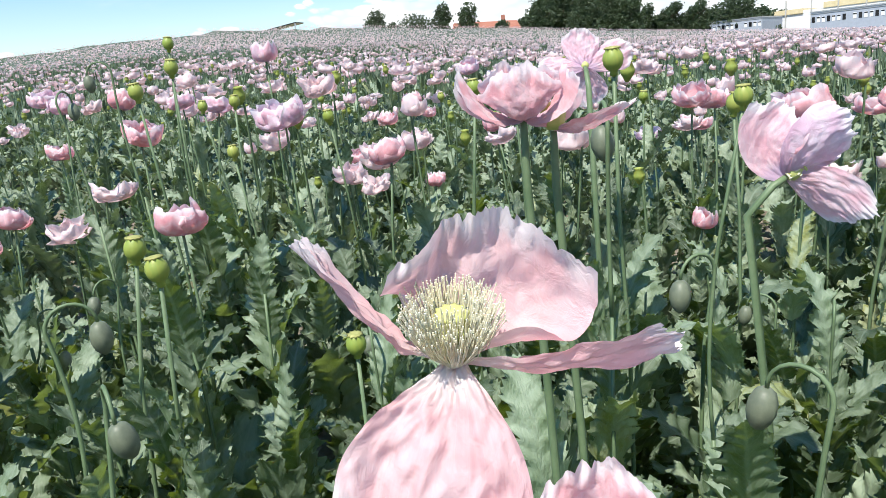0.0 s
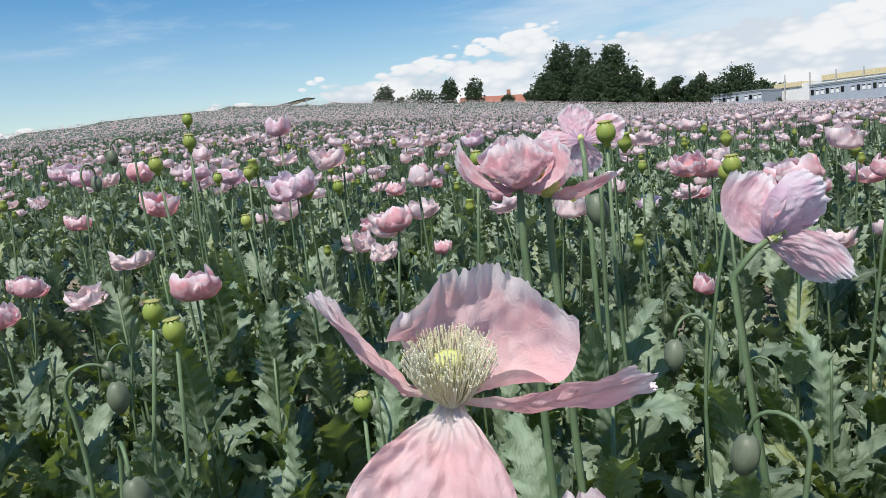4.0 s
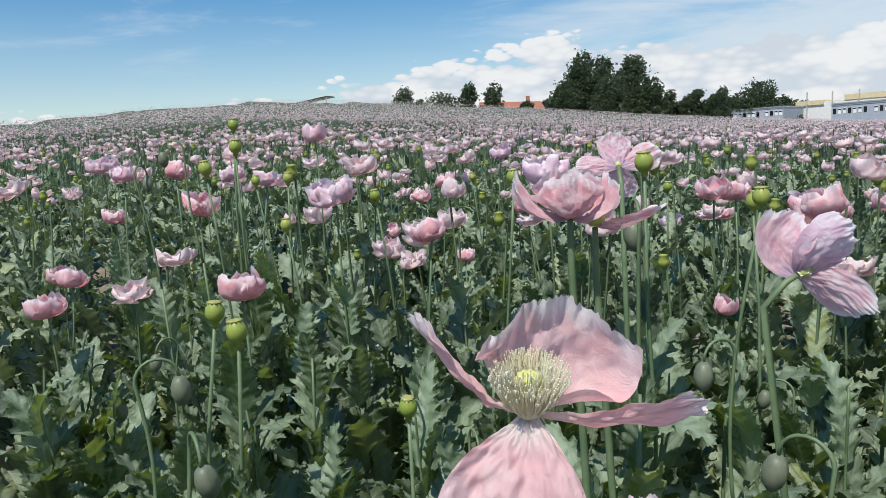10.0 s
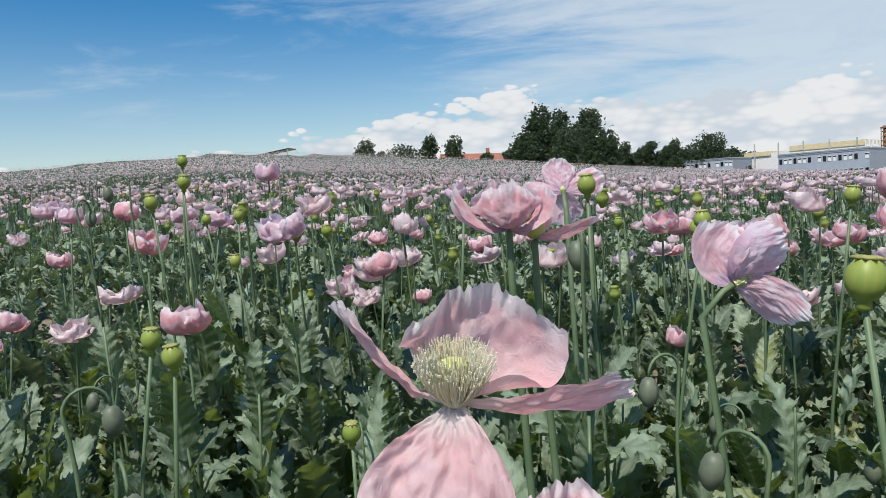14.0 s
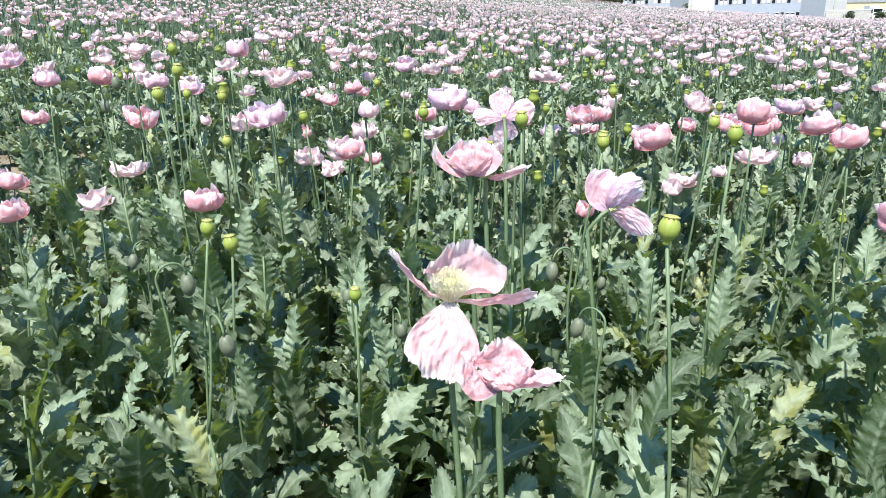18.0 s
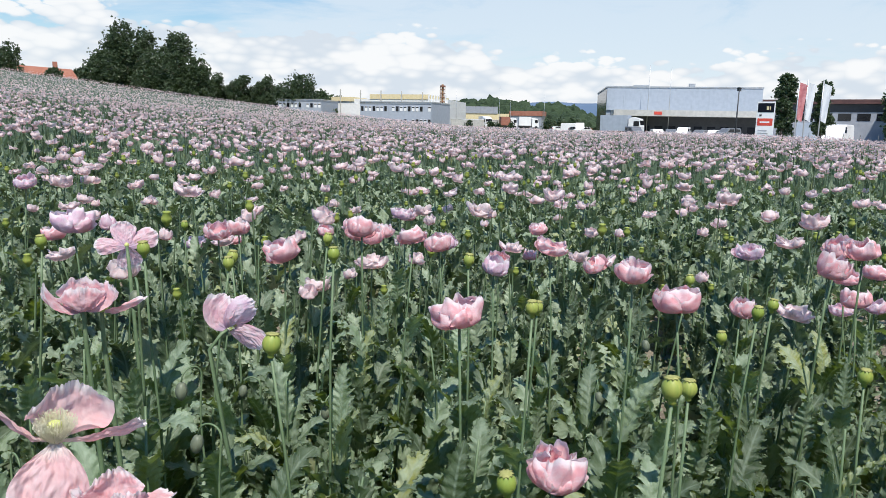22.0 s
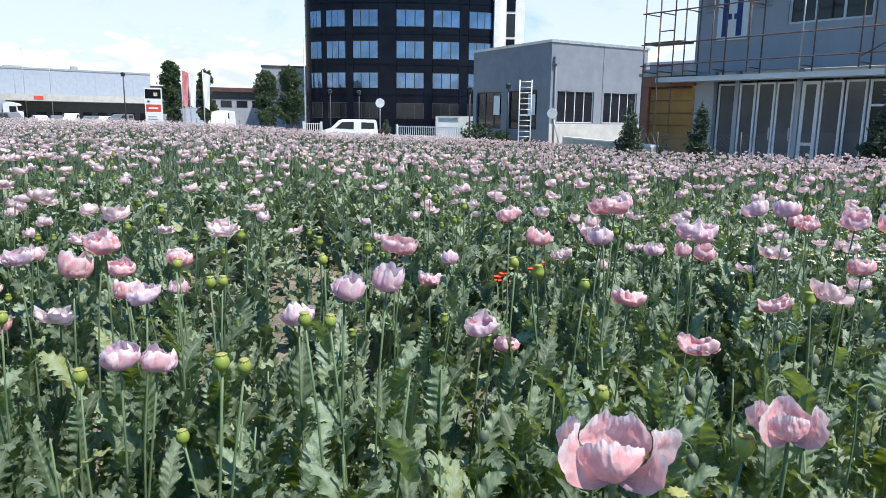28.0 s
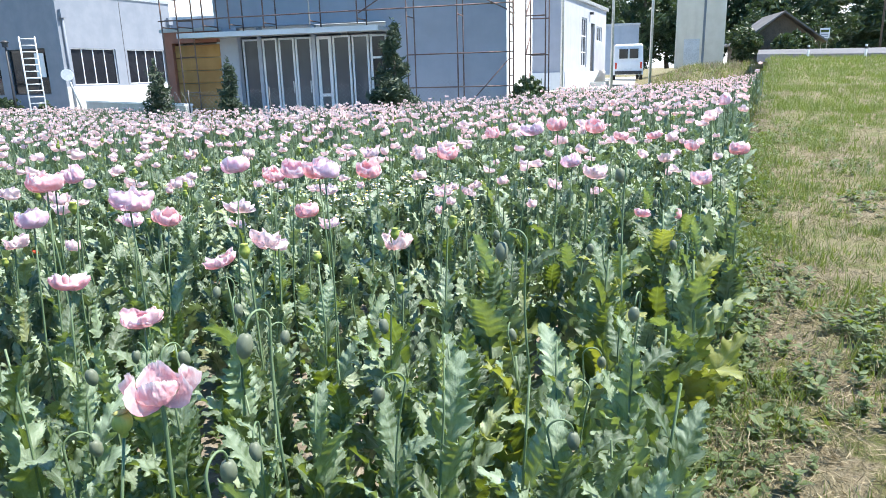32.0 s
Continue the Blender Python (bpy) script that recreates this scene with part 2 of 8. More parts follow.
def plain_mat(name, a, b, scale=8.0, rough=0.6, bump=0.2, metal=0.0, dist=0.004, coord="Object", spec=0.4, detail=5):
    k = Mat(name)
    vec = k.coord(coord)
    n = k.noise(scale, detail, 0.6, vec)
    n2 = k.noise(scale * 0.13, 3, 0.5, vec)
    col = k.mix(k.ramp(n, 0.3, 0.7), a, b)
    col = k.mix(k.math("MULTIPLY", k.ramp(n2, 0.35, 0.7), 0.35), col, tuple(min(1, c * 1.25) for c in b))
    if bump:
        k.bump(n, bump, dist)
    return k.done(col, rough, metal, spec)


def capsule_mat():
    k = Mat("unripe_capsule")
    vec, u, v = k.uv()
    n = k.noise(30, 4, 0.6, k.coord("Object"))
    rib = k.noise(1.0, 1, 0.5, k.coord("Object", (220, 220, 6)))
    col = k.mix(k.rand(), (0.23, 0.30, 0.050), (0.34, 0.37, 0.085))
    col = k.mix(k.math("MULTIPLY", k.ramp(rib, 0.4, 0.6), 0.4), col, (0.20, 0.30, 0.06))
    k.bump(n, 0.15, 0.001)
    return k.done(col, 0.48, 0, 0.4)


def soil_mat():
    k = Mat("dry_field_soil")
    p = k.place()
    n, n2, n3 = k.noise(3.0, 8, 0.65, p), k.noise(38, 5, 0.7, p), k.noise(0.7, 3, 0.5, p)
    col = k.mix(k.ramp(n, 0.3, 0.7), (0.15, 0.125, 0.095), (0.28, 0.245, 0.195))
    col = k.mix(k.math("MULTIPLY", k.ramp(n2, 0.45, 0.7), 0.6), col, (0.38, 0.345, 0.285))
    col = k.mix(k.math("MULTIPLY", k.ramp(n3, 0.5, 0.7), 0.6), col, (0.10, 0.14, 0.05))
    k.bump(n2, 0.8, 0.02)
    return k.done(col, 0.95, 0, 0.1)


def grass_mat():
    k = Mat("mown_verge_grass")
    p = k.place()
    n, n2, n3 = k.noise(0.55, 5, 0.6, p), k.noise(45, 6, 0.7, p), k.noise(5.0, 5, 0.65, p)
    col = k.mix(k.ramp(n2, 0.3, 0.7), (0.085, 0.100, 0.030), (0.155, 0.160, 0.062))
    col = k.mix(k.math("MULTIPLY", k.ramp(n3, 0.36, 0.56), 0.85), col, (0.255, 0.205, 0.145))
    col = k.mix(k.math("MULTIPLY", k.ramp(n, 0.42, 0.66), 0.35), col, (0.16, 0.18, 0.07))
    k.bump(n2, 0.9, 0.03)
    return k.done(col, 0.95, 0, 0.1)


def canopy_mat():
    """Foliage of the far crop, with the flowers too small to stand alone."""
    k = Mat("far_poppy_crop")
    p = k.place()
    n, n2 = k.noise(7.0, 5, 0.65, p), k.noise(0.22, 4, 0.6, p)
    col = k.mix(k.ramp(n, 0.3, 0.7), (0.030, 0.055, 0.028), (0.09, 0.13, 0.08))
    vo = k.n.new("ShaderNodeTexVoronoi")
    vo.inputs["Scale"].default_value = 8.5
    k.l.new(p, vo.inputs["Vector"])
    spot = k.ramp(vo.outputs["Distance"], 0.44, 0.30)
    sepc = k.n.new("ShaderNodeSeparateColor")
    k.l.new(vo.outputs["Color"], sepc.inputs[0])
    keep = k.math("MULTIPLY", spot, k.ramp(sepc.outputs[0], 0.46, 0.50))
    flower = k.mix(sepc.outputs[1], (0.80, 0.62, 0.64), (0.78, 0.70, 0.74))
    far = k.n.new("ShaderNodeVectorMath")
    far.operation = "LENGTH"
    k.l.new(p, far.inputs[0])
    west = k.n.new("ShaderNodeSeparateXYZ")
    k.l.new(p, west.inputs[0])
    keep = k.math("MULTIPLY", keep, k.math("MULTIPLY", k.ramp(far.outputs["Value"], 22.0, 45.0), k.ramp(west.outputs[0], -46.0, -30.0)))
    col = k.mix(k.math("MULTIPLY", keep, k.ramp(n2, 0.22, 0.55)), col, flower)
    k.bump(n, 0.8, 0.1)
    return k.done(col, 0.8, 0, 0.15)


def facade_mat(name, a, b, scale=1.2, rough=0.7, bump=0.08, metal=0.0):
    k = Mat(name)
    vec = k.coord("Object")
    n, n2 = k.noise(scale, 6, 0.6, vec), k.noise(scale * 28, 4, 0.6, vec)
    streak = k.noise(1.0, 4, 0.6, k.coord("Object", (2.2, 2.2, 0.18)))
    col = k.mix(k.ramp(n, 0.3, 0.7), a, b)
    col = k.mix(k.math("MULTIPLY", k.ramp(streak, 0.5, 0.75), 0.22), col, tuple(c * 0.72 for c in a))
    k.bump(n2, bump, 0.01)
    return k.done(col, rough, metal, 0.35)


def glass_mat(name, tint, rough=0.03, metal=0.0, spec=0.5):
    k = Mat(name)
    n = k.noise(0.6, 3, 0.5, k.coord("Object"))
    col = k.mix(k.ramp(n, 0.3, 0.7), tint, tuple(c * 1.5 for c in tint))
    k.bump(k.noise(0.5, 2, 0.5, k.coord("Object")), 0.05, 0.02)
    return k.done(col, rough, metal, spec)


PINK, LILAC = petal_mat("pink_poppy_petal", False, 0.0, 0.45, (0.46, 0.33, 0.45), 0.36), petal_mat("lilac_poppy_petal", False, 0.56, 0.86)
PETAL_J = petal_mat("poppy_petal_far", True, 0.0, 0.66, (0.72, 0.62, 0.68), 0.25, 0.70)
HERO_PINK = petal_mat("open_pink_poppy_petal", False, 0.0, 0.36, (0.93, 0.87, 0.84), 0.42, 0.26, 0.6)
LEAF, LEAF_J = leaf_mat("glaucous_poppy_leaf", False), leaf_mat("glaucous_poppy_leaf_far", True, (0.030, 0.058, 0.026), (0.198, 0.266, 0.152), (0.420, 0.500, 0.358), (0.22, 0.33, 0.07), 0.20)
# yellow-green joins ageing leaves with a backlit brightness put into the colour
OLD_BACKLIT_LEAF = leaf_mat("yellowing_backlit_poppy_leaf", False, (0.12, 0.15, 0.03), (0.26, 0.29, 0.07), (0.40, 0.42, 0.18), (0.42, 0.48, 0.03), 0.36)
STEM = plain_mat("poppy_stem", (0.085, 0.14, 0.065), (0.15, 0.21, 0.11), 40, 0.5, 0.2, dist=0.001)
CAPSULE = capsule_mat()
CROWN = plain_mat("capsule_crown", (0.20, 0.22, 0.06), (0.40, 0.38, 0.14), 120, 0.7, 0.3, dist=0.001)
BUD = plain_mat("poppy_bud", (0.105, 0.125, 0.085), (0.170, 0.195, 0.130), 60, 0.5, 0.25, dist=0.001)
STAMEN = plain_mat("cream_stamens", (0.76, 0.72, 0.50), (0.90, 0.87, 0.70), 60, 0.6, 0.1, dist=0.001)
OVARY = plain_mat("pale_ovary", (0.42, 0.46, 0.14), (0.60, 0.60, 0.24), 60, 0.5, 0.1, dist=0.001)
RED = plain_mat("corn_poppy_red", (0.62, 0.06, 0.02), (0.78, 0.12, 0.04), 30, 0.6, 0.1)
DAISY = plain_mat("white_ray_petals", (0.78, 0.78, 0.72), (0.86, 0.86, 0.82), 30, 0.6, 0.0)
YELLOW = plain_mat("yellow_disc", (0.65, 0.42, 0.04), (0.8, 0.55, 0.06), 60, 0.7, 0.1)
SOIL, GRASS, FARCROP = soil_mat(), grass_mat(), canopy_mat()
BLADE = leaf_mat("grass_blades", True, (0.06, 0.10, 0.02), (0.13, 0.18, 0.05), (0.20, 0.22, 0.09), rough=0.6)
STRAW = plain_mat("dry_straw", (0.26, 0.21, 0.12), (0.40, 0.34, 0.21), 20, 0.8, 0.1)
TREE_LEAF = leaf_mat("tree_leaves", True, (0.018, 0.040, 0.014), (0.040, 0.070, 0.023), (0.052, 0.084, 0.034), (0.10, 0.18, 0.02), 0.15, 0.5, (0.06, 0.09, 0.03))
BARK = plain_mat("tree_bark", (0.07, 0.055, 0.04), (0.15, 0.12, 0.09), 14, 0.9, 0.6, dist=0.03)
CONCRETE = facade_mat("pale_concrete", (0.42, 0.42, 0.40), (0.54, 0.53, 0.50))
ASPHALT = plain_mat("grey_asphalt", (0.10, 0.10, 0.105), (0.16, 0.16, 0.165), 6, 0.9, 0.3)
GREYWALL = facade_mat("grey_render", (0.28, 0.30, 0.34), (0.33, 0.35, 0.39))
PALEWALL = facade_mat("pale_blue_render", (0.370, 0.385, 0.430), (0.420, 0.435, 0.480))
SHEDWALL = facade_mat("shed_panel", (0.20, 0.225, 0.265), (0.24, 0.265, 0.305))
OFFICEWALL = facade_mat("light_blue_grey_panel", (0.36, 0.40, 0.47), (0.41, 0.45, 0.52))
WHITEWALL = facade_mat("white_render", (0.72, 0.72, 0.71), (0.80, 0.80, 0.79))
HALLMETAL = facade_mat("blue_grey_cladding", (0.34, 0.39, 0.46), (0.40, 0.45, 0.52))
DARKCLAD = glass_mat("black_glass_cladding", (0.005, 0.007, 0.013), 0.14, 0.0, 0.10)
BLUEGLASS = glass_mat("blue_window_glass", (0.115, 0.185, 0.31), 0.04, 0.75)
DARKGLASS = glass_mat("dark_window_glass", (0.012, 0.013, 0.016), 0.12)
GLASSCLEAR = glass_mat("pale_terrace_glass", (0.22, 0.27, 0.31), 0.05, 0.2)
# grey tint stands in for reflections and the view through the shop panes
SHOPGLASS = glass_mat("reflection_grey_shop_glass", (0.075, 0.078, 0.085), 0.10)
FRAME = facade_mat("white_window_frame", (0.66, 0.67, 0.68), (0.74, 0.75, 0.76))
DARKFRAME = plain_mat("dark_metal", (0.03, 0.032, 0.036), (0.06, 0.062, 0.066), 10, 0.5, 0.1)
RUST = plain_mat("rusty_scaffold", (0.16, 0.065, 0.04), (0.27, 0.13, 0.09), 20, 0.8, 0.3)
STEEL = plain_mat("galvanised_steel", (0.42, 0.43, 0.44), (0.56, 0.57, 0.58), 12, 0.45, 0.1, 0.7)
ALU = plain_mat("pale_aluminium", (0.66, 0.67, 0.68), (0.78, 0.79, 0.8), 12, 0.4, 0.05, 0.3)
ORANGEWOOD = facade_mat("ochre_boarding", (0.34, 0.17, 0.05), (0.46, 0.26, 0.09))
BRICK = facade_mat("red_brick", (0.30, 0.12, 0.08), (0.38, 0.17, 0.12))
TILE = facade_mat("orange_roof_tiles", (0.30, 0.115, 0.075), (0.37, 0.16, 0.105))
OLDROOF = facade_mat("old_grey_roof", (0.13, 0.12, 0.115), (0.22, 0.21, 0.20))
WHITE = plain_mat("white_paint", (0.76, 0.76, 0.76), (0.82, 0.82, 0.82), 3, 0.35, 0.02, spec=0.5)
BLUE = plain_mat("dark_blue_print", (0.02, 0.04, 0.16), (0.03, 0.06, 0.22), 4, 0.5, 0.02)
REDPRINT = plain_mat("red_print", (0.55, 0.06, 0.04), (0.65, 0.09, 0.06), 4, 0.5, 0.02)
YELLOWROOF = facade_mat("yellow_hall_roof", (0.66, 0.55, 0.32), (0.72, 0.62, 0.40))
RUBBER = plain_mat("black_rubber", (0.02, 0.02, 0.02), (0.035, 0.035, 0.035), 10, 0.8, 0.1)
THUJA = leaf_mat("thuja_leaves", True, (0.022, 0.040, 0.022), (0.045, 0.070, 0.035), (0.06, 0.085, 0.05), (0.08, 0.14, 0.02), 0.1, 0.6, (0.09, 0.08, 0.04))
HILLWOOD = plain_mat("wooded_hill", (0.016, 0.034, 0.016), (0.04, 0.065, 0.03), 0.09, 0.95, 0.9, dist=3.0, detail=8)
# distance haze is put into the far range's blue colour
BLUEHILL = plain_mat("haze_blue_hills", (0.085, 0.135, 0.215), (0.11, 0.165, 0.25), 0.01, 1.0, 0.1)

# ---- building blocks ----


def link(name, me, mats, parent=None, label=""):
    for m in (mats if isinstance(mats, (list, tuple)) else [mats]):
        if m is not None and len(me.materials) < (len(mats) if isinstance(mats, (list, tuple)) else 1):
            me.materials.append(m)
    ob = new(name, me)
    if parent is not None:
        ob.parent = parent
    if label:
        ob["label"] = label
    return ob


def part(name, bm, mat, parent=None, label=""):
    me = bpy.data.meshes.new(name)
    bm.to_mesh(me)
    bm.free()
    return link(name, me, mat, parent, label)


def thing(name, m, label, category, group="", kind=""):
    ob = new(name)
    ob.empty_display_size = 0.2
    ob.matrix_basis = m
    return tagged(ob, label, category, group, kind)


def box(bm, x0, y0, z0, x1, y1, z1, m=None):
    vs = [bm.verts.new((x, y, z)) for z in (z0, z1) for y in (y0, y1) for x in (x0, x1)]
    if m is not None:
        for v in vs:
            v.co = m @ v.co
    for f in ((0, 2, 3, 1), (4, 5, 7, 6), (0, 1, 5, 4), (2, 6, 7, 3), (0, 4, 6, 2), (1, 3, 7, 5)):
        bm.faces.new([vs[i] for i in f])
    return bm


def boxes(*dims):
    bm = bmesh.new()
    for d in dims:
        box(bm, *d)
    return bm


def tube(bm, pts, radii, n=6, cap=True):
    rings = []
    pts = [Vector(p) for p in pts]
    for i, p in enumerate(pts):
        d = (pts[min(i + 1, len(pts) - 1)] - pts[max(i - 1, 0)]).normalized()
        a = d.orthogonal().normalized()
        if rings:
            a = (ref - d * ref.dot(d)).normalized()
        ref = a
        b = d.cross(a)
        r = radii[i] if isinstance(radii, (list, tuple)) else radii
        rings.append([bm.verts.new(p + (a * math.cos(2 * math.pi * k / n) + b * math.sin(2 * math.pi * k / n)) * r) for k in range(n)])
    for s, e in zip(rings, rings[1:]):
        for k in range(n):
            f = bm.faces.new((s[k], s[(k + 1) % n], e[(k + 1) % n], e[k]))
            f.smooth = True
    if cap:
        bm.faces.new(rings[0][::-1])
        bm.faces.new(rings[-1])
    return bm


def lathe(bm, profile, n=12, wob=None):
    """profile: (radius, height) from bottom to top."""
    rings = []
    for r, z in profile:
        rings.append([bm.verts.new(((r * (wob(k, z) if wob else 1)) * math.cos(2 * math.pi * k / n), (r * (wob(k, z) if wob else 1)) * math.sin(2 * math.pi * k / n), z)) for k in range(n)])
    for s, e in zip(rings, rings[1:]):
        for k in range(n):
            f = bm.faces.new((s[k], s[(k + 1) % n], e[(k + 1) % n], e[k]))
            f.smooth = True
    bm.faces.new(rings[0][::-1])
    bm.faces.new(rings[-1])
    return bm


def grid_sheet(bm, rows, uvs=None):
    """rows of points -> a smooth sheet with a uv layer."""
    uv = bm.loops.layers.uv.verify()
    nv, nu = len(rows), len(rows[0])
    vs = [[bm.verts.new(p) for p in row] for row in rows]
    for i in range(nv - 1):
        for j in range(nu - 1):
            f = bm.faces.new((vs[i][j], vs[i][j + 1], vs[i + 1][j + 1], vs[i + 1][j]))
            f.smooth = True
            for lp, (a, b) in zip(f.loops, ((j, i), (j + 1, i), (j + 1, i + 1), (j, i + 1))):
                lp[uv].uv = (a / (nu - 1), b / (nv - 1))
    return bm


def arrays(me):
    """A mesh as plain arrays: points, triangles, material numbers, uvs per triangle corner."""
    me.calc_loop_triangles()
    co = np.empty(len(me.vertices) * 3, np.float32)
    me.vertices.foreach_get("co", co)
    nt = len(me.loop_triangles)
    tri, mi, lo = np.empty(nt * 3, np.int32), np.empty(nt, np.int32), np.empty(nt * 3, np.int32)
    me.loop_triangles.foreach_get("vertices", tri)
    me.loop_triangles.foreach_get("material_index", mi)
    me.loop_triangles.foreach_get("loops", lo)
    uv = np.zeros((len(me.loops), 2), np.float32)
    if me.uv_layers:
        flat = np.empty(len(me.loops) * 2, np.float32)
        me.uv_layers[0].data.foreach_get("uv", flat)
        uv = flat.reshape(-1, 2)
    return co.reshape(-1, 3), tri.reshape(-1, 3), mi, uv[lo]


def scatter_mesh(name, groups, mats, smooth=True):
    """groups: (arrays, matrices (n,3,4)). Joins all into one mesh."""
    V, T, Mi, U, off = [], [], [], [], 0
    for (co, tri, mi, uv), ms in groups:
        n = len(ms)
        if n == 0:
            continue
        ms = np.asarray(ms, np.float32)
        v = np.einsum("nij,vj->nvi", ms[:, :, :3], co) + ms[:, None, :, 3]
        V.append(v.reshape(-1, 3))
        T.append((tri[None] + (np.arange(n) * len(co))[:, None, None] + off).reshape(-1, 3))
        Mi.append(np.tile(mi, n))
        U.append(np.tile(uv, (n, 1)))
        off += n * len(co)
    V, T, Mi, U = np.concatenate(V), np.concatenate(T), np.concatenate(Mi), np.concatenate(U)
    me = bpy.data.meshes.new(name)
    me.vertices.add(len(V))
    me.vertices.foreach_set("co", V.astype(np.float32).ravel())
    me.loops.add(len(T) * 3)
    me.loops.foreach_set("vertex_index", T.astype(np.int32).ravel())
    me.polygons.add(len(T))
    me.polygons.foreach_set("loop_start", np.arange(len(T), dtype=np.int32) * 3)
    me.polygons.foreach_set("material_index", Mi.astype(np.int32))
    me.polygons.foreach_set("use_smooth", np.full(len(T), smooth))
    uvl = me.uv_layers.new(name="UVMap")
    uvl.data.foreach_set("uv", U.astype(np.float32).ravel())
    for m in mats:
        me.materials.append(m)
    me.update()
    return me


def turns(xyz, yaw, size, tilt=None, lean=None):
    """Matrices (n,3,4) for things that stand at xyz, turned by yaw, leaning by tilt towards lean."""
    n = len(xyz)
    c, s = np.cos(yaw), np.sin(yaw)
    R = np.zeros((n, 3, 3))
    R[:, 0, 0], R[:, 0, 1], R[:, 1, 0], R[:, 1, 1], R[:, 2, 2] = c, -s, s, c, 1
    if tilt is not None:
        k = np.stack([-np.sin(lean), np.cos(lean), np.zeros(n)], 1)
        K = np.zeros((n, 3, 3))
        K[:, 0, 1], K[:, 0, 2], K[:, 1, 0], K[:, 1, 2], K[:, 2, 0], K[:, 2, 1] = -k[:, 2], k[:, 1], k[:, 2], -k[:, 0], -k[:, 1], k[:, 0]
        st, ct = np.sin(tilt)[:, None, None], np.cos(tilt)[:, None, None]
        R = (np.eye(3)[None] + st * K + (1 - ct) * (K @ K)) @ R
    size = np.asarray(size)
    R = R * (size[:, None, None] if size.ndim == 1 else size[:, None, :])
    return np.concatenate([R, np.asarray(xyz)[:, :, None]], 2)


# ---- the lie of the land ----
CX, CY = 0.25, -0.35
# bearing in degrees from +y clockwise, distance of the crop's far edge, ground height there
LAND = [(-180, 60, 0.6), (-110, 60, 1.5), (-60, 62, 3.2), (-45, 66, 4.2), (-38, 72, 4.9), (-31, 85, 6.7), (-23, 95, 8.1), (-16.7, 105, 8.5), (-9.7, 115, 8.3),
        (-0.5, 125, 7.0), (8.3, 135, 5.0), (16.6, 145, 3.1), (24, 150, 1.45), (29, 140, 0.35), (38, 120, -0.1), (46, 104, 0.0),
        (52, 66, 0.0), (57, 57, -0.05), (66, 48, -0.47), (76, 45, -0.68), (85, 34, -0.65), (93, 21, -0.42), (98, 20, -0.40), (107, 20, -0.35),
        (116, 20.5, -0.30), (121, 28, -0.25), (125, 33, -0.33), (131, 38, -0.25), (134.9, 42, -0.05), (135.6, 43, 1.66), (143, 44, 1.56), (155, 44, 1.6), (180, 60, 0.6)]
LAZ = np.array([a for a, r, g in LAND])
LR = np.array([r for a, r, g in LAND])
LG = np.array([g for a, r, g in LAND])


def ground_at(x, y):
    """Ground height; takes numbers or arrays."""
    x, y = np.asarray(x, float), np.asarray(y, float)
    dx, dy = x - CX, y - CY
    az = np.degrees(np.arctan2(dx, dy))
    r = np.hypot(dx, dy)
    R, G = np.interp(az, LAZ, LR), np.interp(az, LAZ, LG)
    u = r / R
    hill = np.clip(G / 3.0, 0, 1)
    inside = np.clip(u, 0, 1) ** (1.0 + 0.28 * hill)
    past = np.where(u > 1, 1 - 0.16 * hill * np.clip(u - 1, 0, 3.0), 1.0)
    bumps = 0.03 * np.sin(x * 0.9 + 1.3) * np.sin(y * 0.8) * np.clip(r / 4, 0, 1)
    lift = np.clip((az - 126.0) / 4.0, 0, 1) * np.clip((135.6 - az) / 0.6, 0, 1)
    s = np.clip((r - R - 1.0) / 13.0, 0, 1)
    return G * inside * past + bumps + 1.45 * lift * s * s * (3 - 2 * s)


def edge_at(az):
    return float(np.interp(az, LAZ, LR))


def polar(az, d, z=None):
    x, y = CX + d * math.sin(radians(az)), CY + d * math.cos(radians(az))
    return Vector((x, y, float(ground_at(x, y)) if z is None else z))


def build_ground():
    us = [0, .004, .008, .012, .018, .025, .035, .05, .07, .1, .14, .19, .25, .32, .4, .48, .56, .64, .72, .8, .86, .92, .96, 1.0, 1.03, 1.1, 1.25, 1.5, 1.8, 2.2, 3, 4.5, 8, 16, 40, 90]
    azs = sorted(set([round(-180 + 3 * i, 2) for i in range(120)] + [-45, 134.9, 135.6, 24, 29, 46, 52, 121, 98]))
    V, F, mi = [], [], []
    for a in azs:
        R = edge_at(a)
        for u in us:
            x, y = CX + R * u * math.sin(radians(a)), CY + R * u * math.cos(radians(a))
            V.append((x, y, float(ground_at(x, y))))
    nu = len(us)
    for i, a in enumerate(azs):
        j = (i + 1) % len(azs)
        am = a + 0.5 * ((azs[j] - a) % 360)
        for k in range(nu - 1):
            F.append((i * nu + k, j * nu + k, j * nu + k + 1, i * nu + k + 1))
            crop = -45 < am < 134.9
            if crop and us[k] < 1.0:
                mi.append(0)
            elif crop and 46 < am < 127 and us[k] < 4:
                mi.append(2)
            elif 200 < am and 1.0 <= us[k] < 1.25:
                mi.append(3)
            else:
                mi.append(1)
    me = bpy.data.meshes.new("ground")
    me.from_pydata(V, [], F)
    me.polygons.foreach_set("material_index", mi)
    me.polygons.foreach_set("use_smooth", [True] * len(F))
    ob = link("ground", me, [SOIL, GRASS, CONCRETE, ASPHALT])
    tagged(ob, "gently sloping field soil, grass verge, paved yards and road", "ground", kind="structure")


